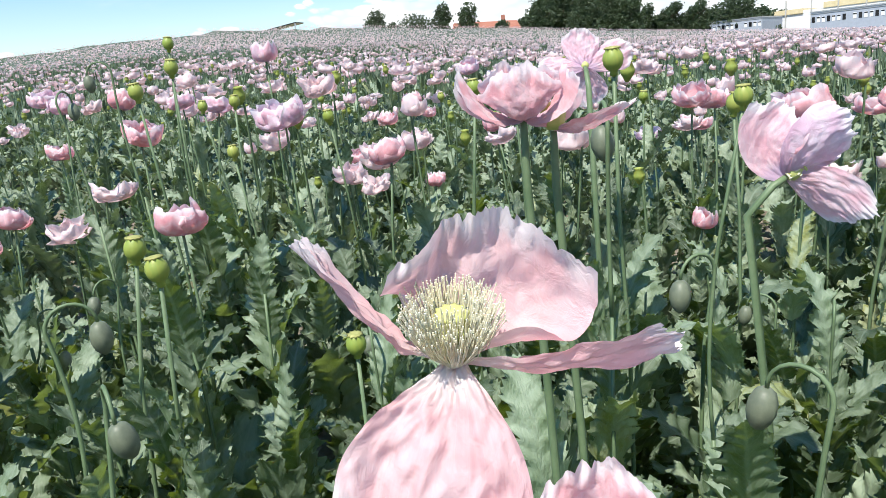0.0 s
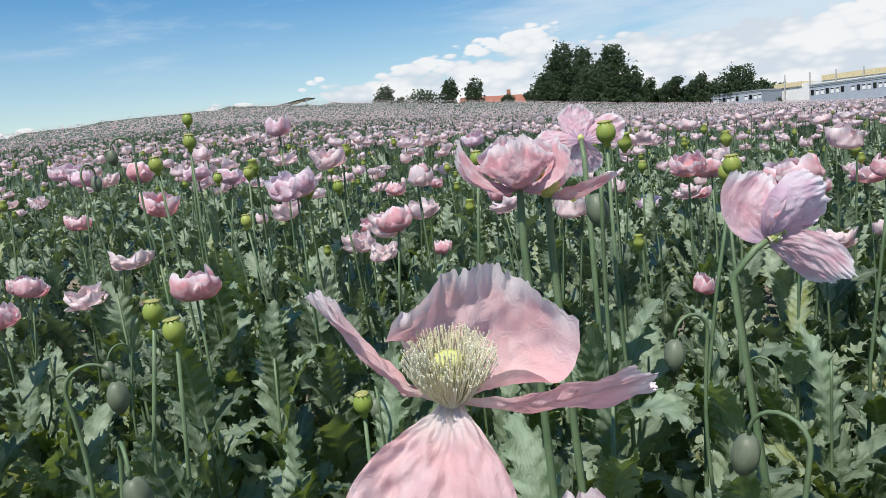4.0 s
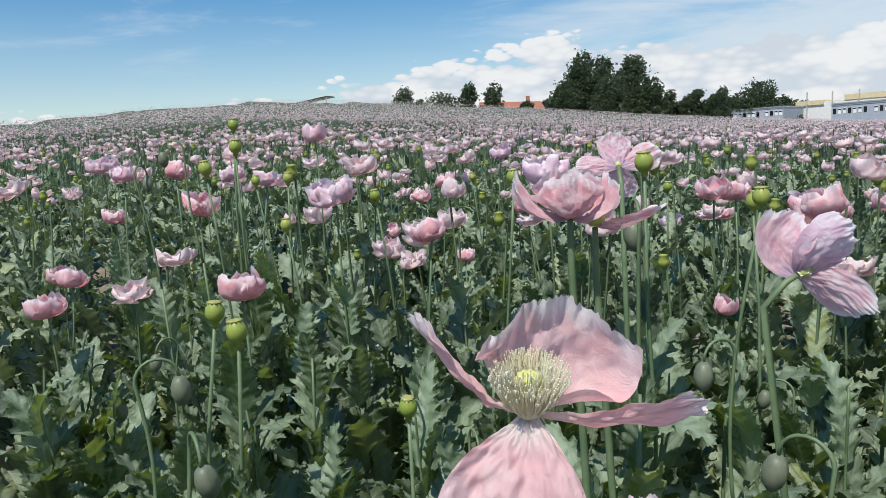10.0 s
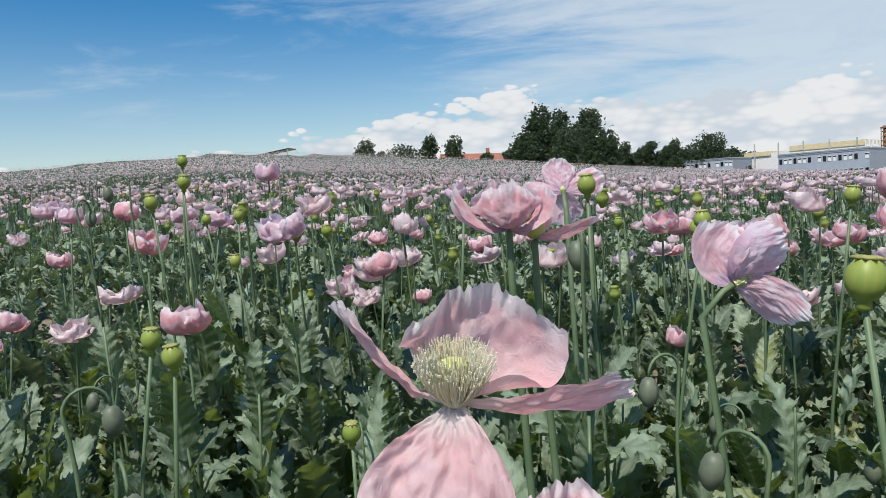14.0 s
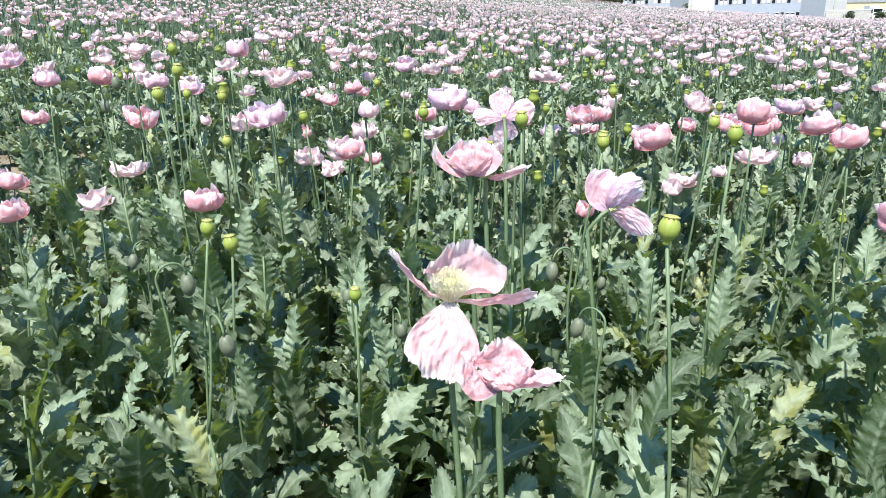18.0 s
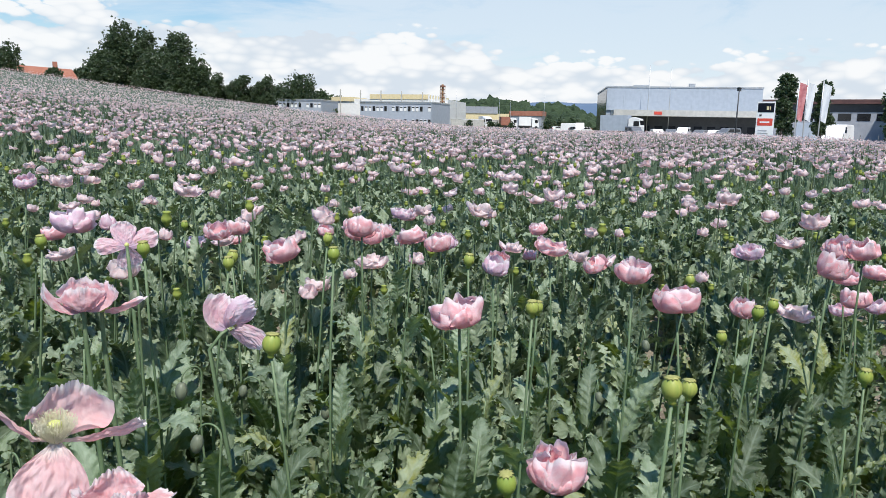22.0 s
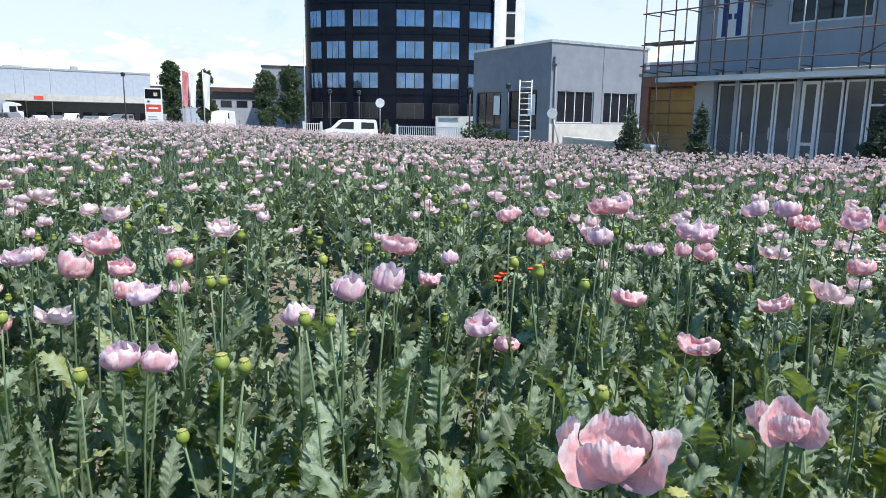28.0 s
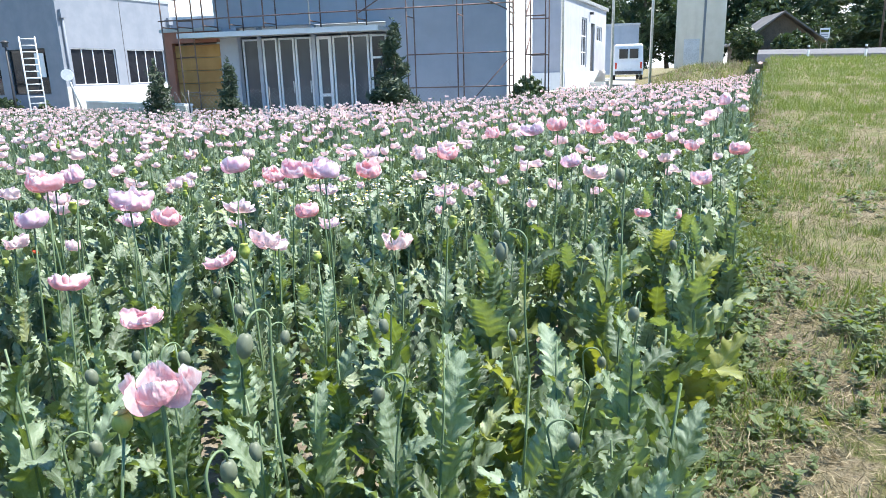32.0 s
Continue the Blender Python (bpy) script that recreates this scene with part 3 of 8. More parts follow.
build_ground()
FLAGRED = plain_mat("faded_red_flag_cloth", (0.42, 0.10, 0.11), (0.62, 0.30, 0.30), 1.5, 0.8, 0.1)
ROOFBROWN = plain_mat("dark_brown_roof_edge", (0.07, 0.035, 0.035), (0.11, 0.055, 0.05), 2.0, 0.7, 0.1)
RUSTPIPE = plain_mat("rust_brown_steel", (0.17, 0.085, 0.035), (0.30, 0.16, 0.07), 1.2, 0.7, 0.2)
CREAM = facade_mat("cream_render", (0.66, 0.59, 0.46), (0.74, 0.67, 0.54))
WIRE = plain_mat("dull_galvanised_wire", (0.20, 0.21, 0.22), (0.30, 0.31, 0.32), 12, 0.6, 0.0, 0.3)
TUBE = plain_mat("worn_scaffold_tube", (0.13, 0.085, 0.075), (0.22, 0.15, 0.13), 9, 0.7, 0.2, 0.2)
WEED = leaf_mat("weed_leaves", True, (0.035, 0.070, 0.018), (0.11, 0.16, 0.055), (0.17, 0.215, 0.095))

# ---- poppies ----
rng = np.random.default_rng(7)
rnd = random.Random(11)


def leaf_mesh(name, n, seed, droop, mats=LEAF, cols=(-1, -0.80, -0.42, 0, 0.42, 0.80, 1)):
    """A long poppy leaf one metre long, lobed and sharply toothed, growing along +x from its clasping base."""
    r = random.Random(seed)
    lobes = r.choice((6, 7, 8))
    ph, twist, roll = r.uniform(0, 6), r.uniform(-.7, .7), r.uniform(-.10, .10)
    deep = {sd: [r.uniform(.26, .54) for _ in range(12)] for sd in (-1, 1)}
    slip = {sd: r.uniform(0, 1) for sd in (-1, 1)}
    teeth = {sd: [r.uniform(0.3, 1.0) for _ in range(n)] for sd in (-1, 1)}
    rows, x, z, ang = [], 0.0, 0.0, radians(80)
    step = 0.94 / (n - 1)
    for i in range(n):
        t = i / (n - 1)
        w = 0.205 * (math.sin(math.pi * min(1, t * 0.86 + 0.14)) ** 0.60) * (1.06 - 0.30 * t) + 0.003
        if i == n - 1:
            w = 0.004
        row = []
        for s in cols:
            sd, e = (1 if s > 0 else -1), abs(s)
            g = t * lobes + slip[sd] + 0.30 * math.sin(t * 8 + ph + sd)
            f, d = g % 1.0, deep[sd][int(g) % 12]
            lobe = 1 - d * (1 - f / 0.62 if f < 0.62 else (f - 0.62) / 0.38) ** 1.1
            tooth = 1 - (0.27 * teeth[sd][i] if i % 2 else 0.0)
            k = (1 - e ** 2) + e ** 2 * lobe * (tooth if e > 0.9 else 1)
            y = s * w * k
            fwd = 0.42 * abs(y) + (0.018 * (i % 2 == 0) if e > 0.9 else 0)
            wave = e * e * (0.036 * math.sin(g * 6.28 + ph + 0.9 * math.sin(t * 5 + ph)) + 0.026 * math.sin(t * 9 + ph * 1.7 + 2 * sd)) * (0.4 + 0.8 * math.sin(math.pi * t))
            lift = 0.30 * abs(y) - 0.8 * y * y + wave + twist * y * t
            row.append((x + math.cos(ang) * fwd - math.sin(ang) * lift, y + roll * t * t, z + math.sin(ang) * fwd + math.cos(ang) * lift))
        rows.append(row)
        x += math.cos(ang) * step
        z += math.sin(ang) * step
        ang -= radians(droop) * step * (0.3 + 1.3 * t)
    bm = grid_sheet(bmesh.new(), rows)
    return mesh_of(name, bm, mats)


def petal_rows(R, H, spread, ruffle, seed, nu, nv, flat=0.0, tip=0.9):
    """One crumpled petal as part of a bowl round +z: R wide, H high."""
    r = random.Random(seed)
    ph = [r.uniform(0, 6) for _ in range(5)]
    o = seed * 3.7
    lean = r.uniform(-.12, .12)
    rows = []
    for i in range(nv):
        v = i / (nv - 1)
        row = []
        for j in range(nu):
            u = j / (nu - 1)
            s = 2 * u - 1
            a = (u - 0.5) * radians(spread) * (0.55 + 0.45 * math.sin(v * 1.6))
            trim = 1 - 0.20 * s * s - 0.10 * abs(s) ** 5 + 0.13 * noise.noise((s * 1.7 + o, 1.3, 0)) + 0.10 * noise.noise((s * 5 + o, 4.3, 0)) + lean * s
            q = v * trim
            b1, b2 = 2 * q * (1 - q), q * q
            rad = 0.003 * (1 - q) ** 2 + R * (1.52 - 1.3 * flat) * b1 + R * tip * b2
            hei = H * (0.04 + 0.6 * flat) * b1 + H * b2
            ruf = ruffle * v * (2.2 * noise.noise((s * 2.2 + o, v * 1.6, 2.0)) + 1.3 * v * noise.noise((s * 5.5 + o, v * 3, 5.0)) + 0.9 * v * v * v * noise.noise((s * 13 + o, v * 4, 8.0)) + 0.6 * v * v * math.sin(u * 17 + ph[2] + 3 * math.sin(u * 5 + ph[3])))
            rad += ruf
            hei += ruf * 0.5
            row.append((rad * math.cos(a), rad * math.sin(a), hei))
        rows.append(row)
    return rows


def petal_mesh(name, mat, **kw):
    bm = grid_sheet(bmesh.new(), petal_rows(**kw))
    me = bpy.data.meshes.new(name)
    bm.to_mesh(me)
    bm.free()
    me.materials.append(mat)
    return me


def mesh_of(name, bm, *mats):
    me = bpy.data.meshes.new(name)
    bm.to_mesh(me)
    bm.free()
    for m in mats:
        me.materials.append(m)
    return me


def capsule_profile(s=1.0):
    return [(0.0022 * s, -0.006 * s), (0.0045 * s, -0.004 * s), (0.0040 * s, 0.0), (0.0072 * s, 0.002 * s), (0.0105 * s, 0.007 * s), (0.0115 * s, 0.0125 * s),
            (0.0105 * s, 0.018 * s), (0.0078 * s, 0.022 * s), (0.0068 * s, 0.0235 * s)]


def crown_bm(n=20, s=1.0, rim=0.0094):
    bm = bmesh.new()
    return lathe(bm, [(0.0066 * s, 0.0228 * s), (rim * s, 0.0236 * s), (rim * s, 0.0250 * s), (0.0055 * s, 0.0262 * s), (0.001 * s, 0.0258 * s)], n, lambda k, z: 1.0 if k % 2 else 0.70)


CAPSULES = [mesh_of("capsule", lathe(bmesh.new(), capsule_profile(), 16, lambda k, z, q=q: 1 + q * 0.02 * math.sin(k * 2.4)), CAPSULE) for q in range(2)]
CROWNS = [mesh_of("crown", crown_bm(), CROWN)]
BUDS = [mesh_of("bud", lathe(bmesh.new(), [(0.003, 0), (0.0068, 0.003), (0.0095, 0.010), (0.0098, 0.017), (0.0078, 0.024), (0.004, 0.029), (0.0008, 0.031)], 12, lambda k, z: 1 + 0.03 * math.cos(k * 3.1)), BUD)]
LEAVES = [leaf_mesh("leaf", 57, 40 + i, d) for i, d in enumerate((60, 35, 100, 50, 20, 80, 55, 120, 12, 70))]


def stamen_bm(n, height, spread, seed, thick=0.00035, inner=0.25):
    """A brush of fine filaments with anthers round the ovary."""
    r = random.Random(seed)
    bm = bmesh.new()
    for i in range(n):
        a, rad = r.uniform(0, 2 * math.pi), r.uniform(inner, 1.0) ** 0.8
        h = height * r.uniform(0.70, 1.08) * (1.05 - 0.22 * rad)
        ca, sa = math.cos(a), math.sin(a)
        pts = [(0.004 * ca, 0.004 * sa, 0), (spread * 0.75 * rad * ca, spread * 0.75 * rad * sa, h * 0.55), (spread * rad * ca + r.uniform(-.001, .001), spread * rad * sa + r.uniform(-.001, .001), h)]
        tube(bm, pts, [thick, thick * 0.8, thick * 0.7], 3, False)
        p = Vector(pts[-1])
        e = thick * 0.80
        box(bm, p.x - e, p.y - e, p.z - e * 4.5, p.x + e, p.y + e, p.z + e)
    return bm


STAMENS = mesh_of("stamen_brush", stamen_bm(70, 0.014, 0.012, 3, 0.0005), STAMEN)
OVARIES = mesh_of("ovary", lathe(bmesh.new(), [(0.003, 0), (0.006, 0.003), (0.0068, 0.008), (0.0055, 0.012), (0.0075, 0.0125), (0.0072, 0.014), (0.001, 0.0145)], 12), OVARY)
# flower shapes: a closed cup, a bowl, a wide bowl, a flat one, a ragged one
SHAPES = [dict(R=0.032, H=0.054, spread=185, ruffle=0.0036, flat=0.0, tip=0.80), dict(R=0.038, H=0.052, spread=185, ruffle=0.0046, flat=0.0, tip=0.92),
          dict(R=0.042, H=0.047, spread=172, ruffle=0.0054, flat=0.05, tip=1.0), dict(R=0.048, H=0.036, spread=155, ruffle=0.0060, flat=0.2, tip=0.98),
          dict(R=0.039, H=0.049, spread=190, ruffle=0.0082, flat=0.02, tip=0.84)]
PETALS = {(c, s): [petal_mesh("petal", m, seed=10 * s + q, nu=37, nv=17, **SHAPES[s]) for q in range(3)] for c, m in (("pink", PINK), ("lilac", LILAC)) for s in range(5)}


def stem_mesh(base, top, bend, seed, r0=0.0042, r1=0.0026, n=7):
    rr = random.Random(seed)
    b, t = Vector(base), Vector(top)
    pts = []
    for i in range(n):
        f = i / (n - 1)
        p = b.lerp(t, f)
        p += Vector((bend[0], bend[1], 0)) * math.sin(f * math.pi) + Vector((rr.uniform(-.004, .004), rr.uniform(-.004, .004), 0)) * (0 < f < 1)
        pts.append(p)
    return pts


def add_leaf(plant, at, yaw, length, pick, pitch=0.0, width=1.0):
    ob = new("leaf", LEAVES[pick % len(LEAVES)])
    ob.parent = plant
    ob.matrix_basis = Matrix.Translation(at) @ Euler((0, -pitch, yaw)).to_matrix().to_4x4() @ Matrix.Diagonal((length, length * width, length, 1))
    return ob


def add_flower(plant, at, shape, colour, size, yaw, tilt, lean, open_petals=4, seed=0):
    """The flower is a part; petals, stamens and ovary are its pieces."""
    m = Matrix.Translation(at) @ Matrix.Rotation(tilt, 4, Vector((-math.sin(lean), math.cos(lean), 0))) @ Matrix.Rotation(yaw, 4, "Z")
    r = random.Random(seed)
    fl = new("flower", OVARIES)
    fl.parent = plant
    fl.matrix_basis = m @ Matrix.Scale(size * 0.86, 4)
    st = new("stamen_brush", STAMENS)
    st.parent = fl
    for q in range(open_petals):
        p = new("petal", PETALS[(colour, shape)][r.randrange(3)])
        p.parent = fl
        k = 0.88 if q % 2 else 1.0
        p.matrix_basis = Matrix.Rotation(q * math.pi / 2 + r.uniform(-.25, .25), 4, "Z") @ Matrix.Rotation(r.uniform(-0.16, 0.20) - (0.12 if q % 2 else 0), 4, "Y") @ Matrix.Diagonal((k, 1, k * r.uniform(.92, 1.08), 1))
    return fl


def add_capsule(plant, at, size, tilt, lean, seed):
    m = Matrix.Translation(at) @ Matrix.Rotation(tilt, 4, Vector((-math.sin(lean), math.cos(lean), 0))) @ Matrix.Rotation(seed, 4, "Z") @ Matrix.Scale(size, 4)
    c = new("capsule", CAPSULES[seed % 2])
    c.parent = plant
    c.matrix_basis = m
    k = new("crown", CROWNS[0])
    k.parent = c
    return c


def bare_stem(plant, pts, r0=0.0036, r1=0.0022, n=6, name="stem"):
    bm = bmesh.new()
    k = len(pts) - 1
    tube(bm, pts, [r0 + (r1 - r0) * i / k for i in range(k + 1)], n)
    return part(name, bm, STEM, plant)


def hook(plant, start, top, yaw, size, seed):
    """A side stalk with a hanging bud."""
    s, t = Vector(start), Vector(top)
    d = Vector((math.cos(yaw), math.sin(yaw), 0))
    R = 0.020 * size
    pts = [s] + [s.lerp(t, q / 6) + d * 0.006 * size * math.sin(q * 0.52) for q in range(1, 6)] + [t]
    for a in (18, 36, 54, 72, 90, 108, 126, 144, 162, 182):
        pts.append(t + d * R * (1 - math.cos(radians(a))) + Vector((0, 0, R * math.sin(radians(a)))))
    bare_stem(plant, pts, 0.0021 * size, 0.0015 * size, 6, "stalk")
    b = new("bud", BUDS[0])
    b.parent = plant
    b.matrix_basis = Matrix.Translation(pts[-1]) @ Euler((math.pi + rnd.uniform(-.25, .25), rnd.uniform(-.25, .25), 0)).to_matrix().to_4x4() @ Matrix.Scale(size, 4)
    return b


LABELS = {"pink": "opium poppy plant with pink flower and grey-green toothed leaves", "lilac": "opium poppy plant with pale lilac flower and toothed leaves",
          "capsule": "opium poppy plant with bare yellow-green seed capsule", "bud": "opium poppy plant with nodding green bud", "leafy": "leafy opium poppy plant without open flower"}


def poppy(x, y, head, kind, shape=1, size=1.0, tilt=0.15, lean=0.0, leaves=9, seed=0, off=(0, 0), top_leaf=0.68, leaf_len=0.22, open_petals=4):
    """A whole plant. (x, y, head) is where the flower or capsule sits; the root may stand off to a side."""
    r = random.Random(seed)
    rx, ry = x + off[0], y + off[1]
    g = float(ground_at(rx, ry))
    plant = thing("poppy_plant", Matrix.Translation((rx, ry, g)), LABELS[kind], "poppy", "poppies in the field")
    top = Vector((-off[0], -off[1], head - g))
    pts = stem_mesh((0, 0, 0), top * (0.8 if kind == "bud" else 1.0), (r.uniform(-.035, .035), r.uniform(-.035, .035)), seed)
    if kind != "leafy":
        bare_stem(plant, pts)
    else:
        bare_stem(plant, pts, 0.0042, 0.0020)
    H = top.z
    for i in range(leaves):
        f = (i + r.uniform(0.1, 0.9)) / leaves
        z = 0.03 + f * (top_leaf * min(1.0, 0.95 / max(H, .3)) * H)
        p = Vector((0, 0, 0)).lerp(top, min(1, z / H))
        L = leaf_len * (1.45 - 0.80 * f) * r.uniform(0.8, 1.15)
        add_leaf(plant, p, i * 2.4 + r.uniform(-.5, .5) + seed, L, r.randrange(10), r.uniform(-.28, .28), r.uniform(.85, 1.2))
    if kind in ("pink", "lilac"):
        add_flower(plant, top, shape, kind, size, r.uniform(0, 6), tilt, lean, open_petals, seed)
    elif kind == "capsule":
        add_capsule(plant, top, size, tilt, lean, seed)
    elif kind == "bud":
        hook(plant, pts[-1], top + Vector((r.uniform(-.02, .02), r.uniform(-.02, .02), 0.02)), r.uniform(0, 6), size, seed)
    return plant


# ---- the large flowers close to the camera ----


def loose_petal(flower, mid, end, side, length_mid, width, cup, ruffle, mat, seed, neck=0.13, nu=73, nv=37, lobe=0.16, flare=0.85):
    """A single limp petal: it leaves the flower's base, bends through mid and ends at end; side points across it."""
    r = random.Random(seed)
    ph = [r.uniform(0, 6) for _ in range(8)]
    p1, p2, sd = Vector(mid), Vector(end), Vector(side).normalized()
    rows = []
    for i in range(nv):
        v = i / (nv - 1)
        row = []
        for j in range(nu):
            u = j / (nu - 1)
            s = 2 * u - 1
            q = v * (1 - lobe * abs(s) ** 2.4 + 0.06 * noise.noise((s * 2.1 + seed, 0.4, 1.0)))
            q += v ** 9 * (0.045 * noise.noise((s * 5 + seed, 2.4, 1.0)) + 0.028 * noise.noise((s * 17, seed, 1.0)) + 0.018 * noise.noise((s * 31, seed, 4.0)))
            c = p1 * (2 * q * (1 - q)) + p2 * (q * q)
            tan = (p1 * (2 - 4 * q) + p2 * (2 * q)).normalized()
            nrm = sd.cross(tan).normalized()
            acr = tan.cross(nrm).normalized()
            w = width * (neck + (1 - neck) * math.sin(min(1.0, q * 1.25) * math.pi / 2) ** flare) * (1 - 0.10 * max(0, q - 0.72) / 0.28)
            o = seed * 2.9
            fold = ruffle * (0.25 + q) * (1.1 * noise.noise((s * 1.4 + o, q * 1.5, 0.3)) + 0.5 * noise.noise((s * 3.2 + o, q * 4.5, 3.3)))
            rim = ruffle * (0.4 * math.sin(s * 6 + ph[4] + 2.5 * math.sin(s * 3 + ph[6])) + 0.7 * noise.noise((s * 9 + o, q * 5, 6.1))) * max(0, q - 0.55) * 1.5
            rim += ruffle * 0.32 * noise.noise((s * 22 + o, q * 12, 9.7)) * max(0, q - 0.70) * 3.0
            crease = 0.50 * ruffle * (noise.noise((s * 4 + o, q * 7 + 2, 8.3)) + 0.6 * noise.noise((s * 8 + o, q * 15, 2.3))) * min(1, q * 3)
            row.append(c + acr * (s * w * 0.5) + nrm * (cup * s * s * w + fold + rim + crease))
        rows.append(row)
    bm = grid_sheet(bmesh.new(), rows)
    return part("petal", bm, mat, flower)


def loose_flower(x, y, z, colour, petals, label, stamens=None, seed=0, root=(0.0, 0.04), head="ovary", size=1.0, leaves=8, axis=(0, 0, 1)):
    """A plant whose flower has petals of its own shape. petals: (mid, end, side, width, cup, ruffle)."""
    g = float(ground_at(x + root[0], y + root[1]))
    plant = thing("poppy_plant", Matrix.Translation((x + root[0], y + root[1], g)), label, "poppy", "poppies in the field")
    top = Vector((-root[0], -root[1], z - g))
    ax = Vector(axis).normalized()
    pts = [Vector((0, 0, 0)), top * 0.25 + Vector((0.012, 0, 0)), top * 0.5 + Vector((0.016, 0, 0)), top * 0.75 + Vector((0.008, 0, 0)), top - ax * 0.035 + Vector((0, 0.0, -0.01)), top - ax * 0.012, top - ax * 0.001]
    bare_stem(plant, pts, 0.0046, 0.0026, 8)
    r = random.Random(seed)
    for i in range(leaves):
        f = (i + r.random()) / leaves
        add_leaf(plant, top * (0.05 + 0.64 * f), i * 2.4 + seed, 0.24 * (1.25 - 0.6 * f), r.randrange(10), r.uniform(-.3, .2), r.uniform(.9, 1.2))
    fl = new("flower", OVARIES)
    fl.parent = plant
    fl.matrix_basis = Matrix.Translation(top) @ ax.to_track_quat("Z", "Y").to_matrix().to_4x4() @ Matrix.Scale(size, 4)
    inv = (ax.to_track_quat("Z", "Y").to_matrix().to_4x4() @ Matrix.Scale(size, 4)).inverted()
    for k, (mid, end, side, width, cup, ruffle, *round_off) in enumerate(petals):
        loose_petal(fl, mid, end, side, 0, width, cup, ruffle, colour, seed * 10 + k, lobe=round_off[0] if round_off else 0.18, flare=round_off[1] if len(round_off) > 1 else 0.85).matrix_basis = inv
    if stamens:
        part("stamen_brush", stamen_bm(*stamens), STAMEN, fl, "cream stamens")
    return plant


# the flower in front: one petal up, one aside, one level, one hanging
front = loose_flower(0.040, 0.554, 0.929, HERO_PINK, [
    ((0.012, 0.036, -0.002), (0.017, 0.018, 0.056), (1, 0.1, 0), 0.086, 0.32, 0.0054, 0.14, 0.42),
    ((-0.030, 0.004, 0.000), (-0.058, 0.0, 0.054), (-0.02, 0.93, -0.26), 0.024, 0.14, 0.0050, 0.05),
    ((0.042, -0.004, -0.010), (0.088, 0.000, 0.004), (0.05, -0.90, 0.46), 0.038, 0.16, 0.0040, 0.05, 0.6),
    ((-0.002, -0.030, -0.006), (-0.014, -0.044, -0.068), (-1, 0.0, 0), 0.076, -0.02, 0.0100, 0.16, 1.5)],
    "pink opium poppy with wind-torn open petals and cream stamens", (700, 0.026, 0.0170, 5, 0.00023, 0.34), 21, (0.006, 0.035), size=1.25, axis=(0.05, -0.25, 1))
part("pistil", lathe(bmesh.new(), [(0.0030, 0.004), (0.0046, 0.008), (0.0048, 0.013), (0.0040, 0.0165), (0.0060, 0.0172), (0.0058, 0.0186), (0.0030, 0.0196), (0.0008, 0.0190)], 20, lambda k, z: 0.80 if k % 2 and z > 0.0170 else 1.0),
     OVARY, next(c for c in front.children if c.name.startswith("flower")), "yellow-green pistil with a ribbed disc")
# a crumpled flower under it
loose_flower(0.087, 0.500, 0.858, PINK, [
    ((-0.028, 0.0, 0.004), (-0.026, 0.004, 0.036), (0.1, -1, 0), 0.050, 0.35, 0.0056),
    ((0.008, -0.028, 0.0), (0.006, -0.020, 0.034), (-1, 0, 0), 0.056, 0.35, 0.0056),
    ((0.004, 0.028, 0.004), (0.004, 0.024, 0.042), (1, 0, 0), 0.062, 0.3, 0.0056, 0.28),
    ((0.032, 0.0, 0.000), (0.062, -0.004, 0.010), (0, -1, 0.2), 0.044, 0.2, 0.0044)],
    "pink opium poppy with crumpled half-closed petals", None, 22, (0.0, 0.03), axis=(0, 0, 1))
# a tall bowl with one dropped petal
loose_flower(0.075, 0.820, 1.004, PINK, [
    ((-0.030, -0.004, 0.000), (-0.046, 0.0, 0.042), (0.2, -1, 0), 0.036, 0.30, 0.0030),
    ((0.0, -0.032, -0.006), (-0.004, -0.024, 0.038), (-1, 0, 0), 0.064, 0.36, 0.0034),
    ((0.030, 0.008, 0.002), (0.030, 0.014, 0.036), (0.2, 1, 0), 0.050, 0.32, 0.0034),
    ((0.0, 0.030, 0.000), (0.0, 0.026, 0.042), (1, 0, 0), 0.066, 0.32, 0.0034)],
    "tall pink opium poppy seen from the side", (60, 0.012, 0.009, 6, 0.0005), 23, (0.0, 0.02))
loose_flower(0.098, 0.845, 0.992, PINK, [((0.022, -0.006, -0.008), (0.060, -0.010, 0.018), (0.1, -1, 0.3), 0.036, 0.2, 0.0034)],
             "opium poppy capsule with one last pink petal", None, 24, (0.01, 0.03), leaves=5, size=1.5)
# a lilac one bent over
loose_flower(0.276, 0.855, 0.940, LILAC, [
    ((-0.022, 0.004, 0.020), (0.004, 0.006, 0.052), (0.9, -0.4, 0.2), 0.050, 0.30, 0.0036),
    ((0.010, -0.024, 0.022), (0.046, -0.010, 0.034), (-0.6, -0.4, 0.6), 0.056, 0.28, 0.0036),
    ((0.020, -0.010, -0.004), (0.054, -0.012, -0.036), (0.5, -0.4, 0.75), 0.042, 0.15, 0.0034),
    ((0.014, 0.022, 0.016), (0.034, 0.026, 0.034), (0.5, -0.3, -0.7), 0.052, 0.2, 0.0034)],
    "lilac opium poppy bent over with drooping petals", (60, 0.010, 0.008, 7, 0.0005), 25, (-0.045, 0.04), axis=(0.75, 0.1, 0.45))
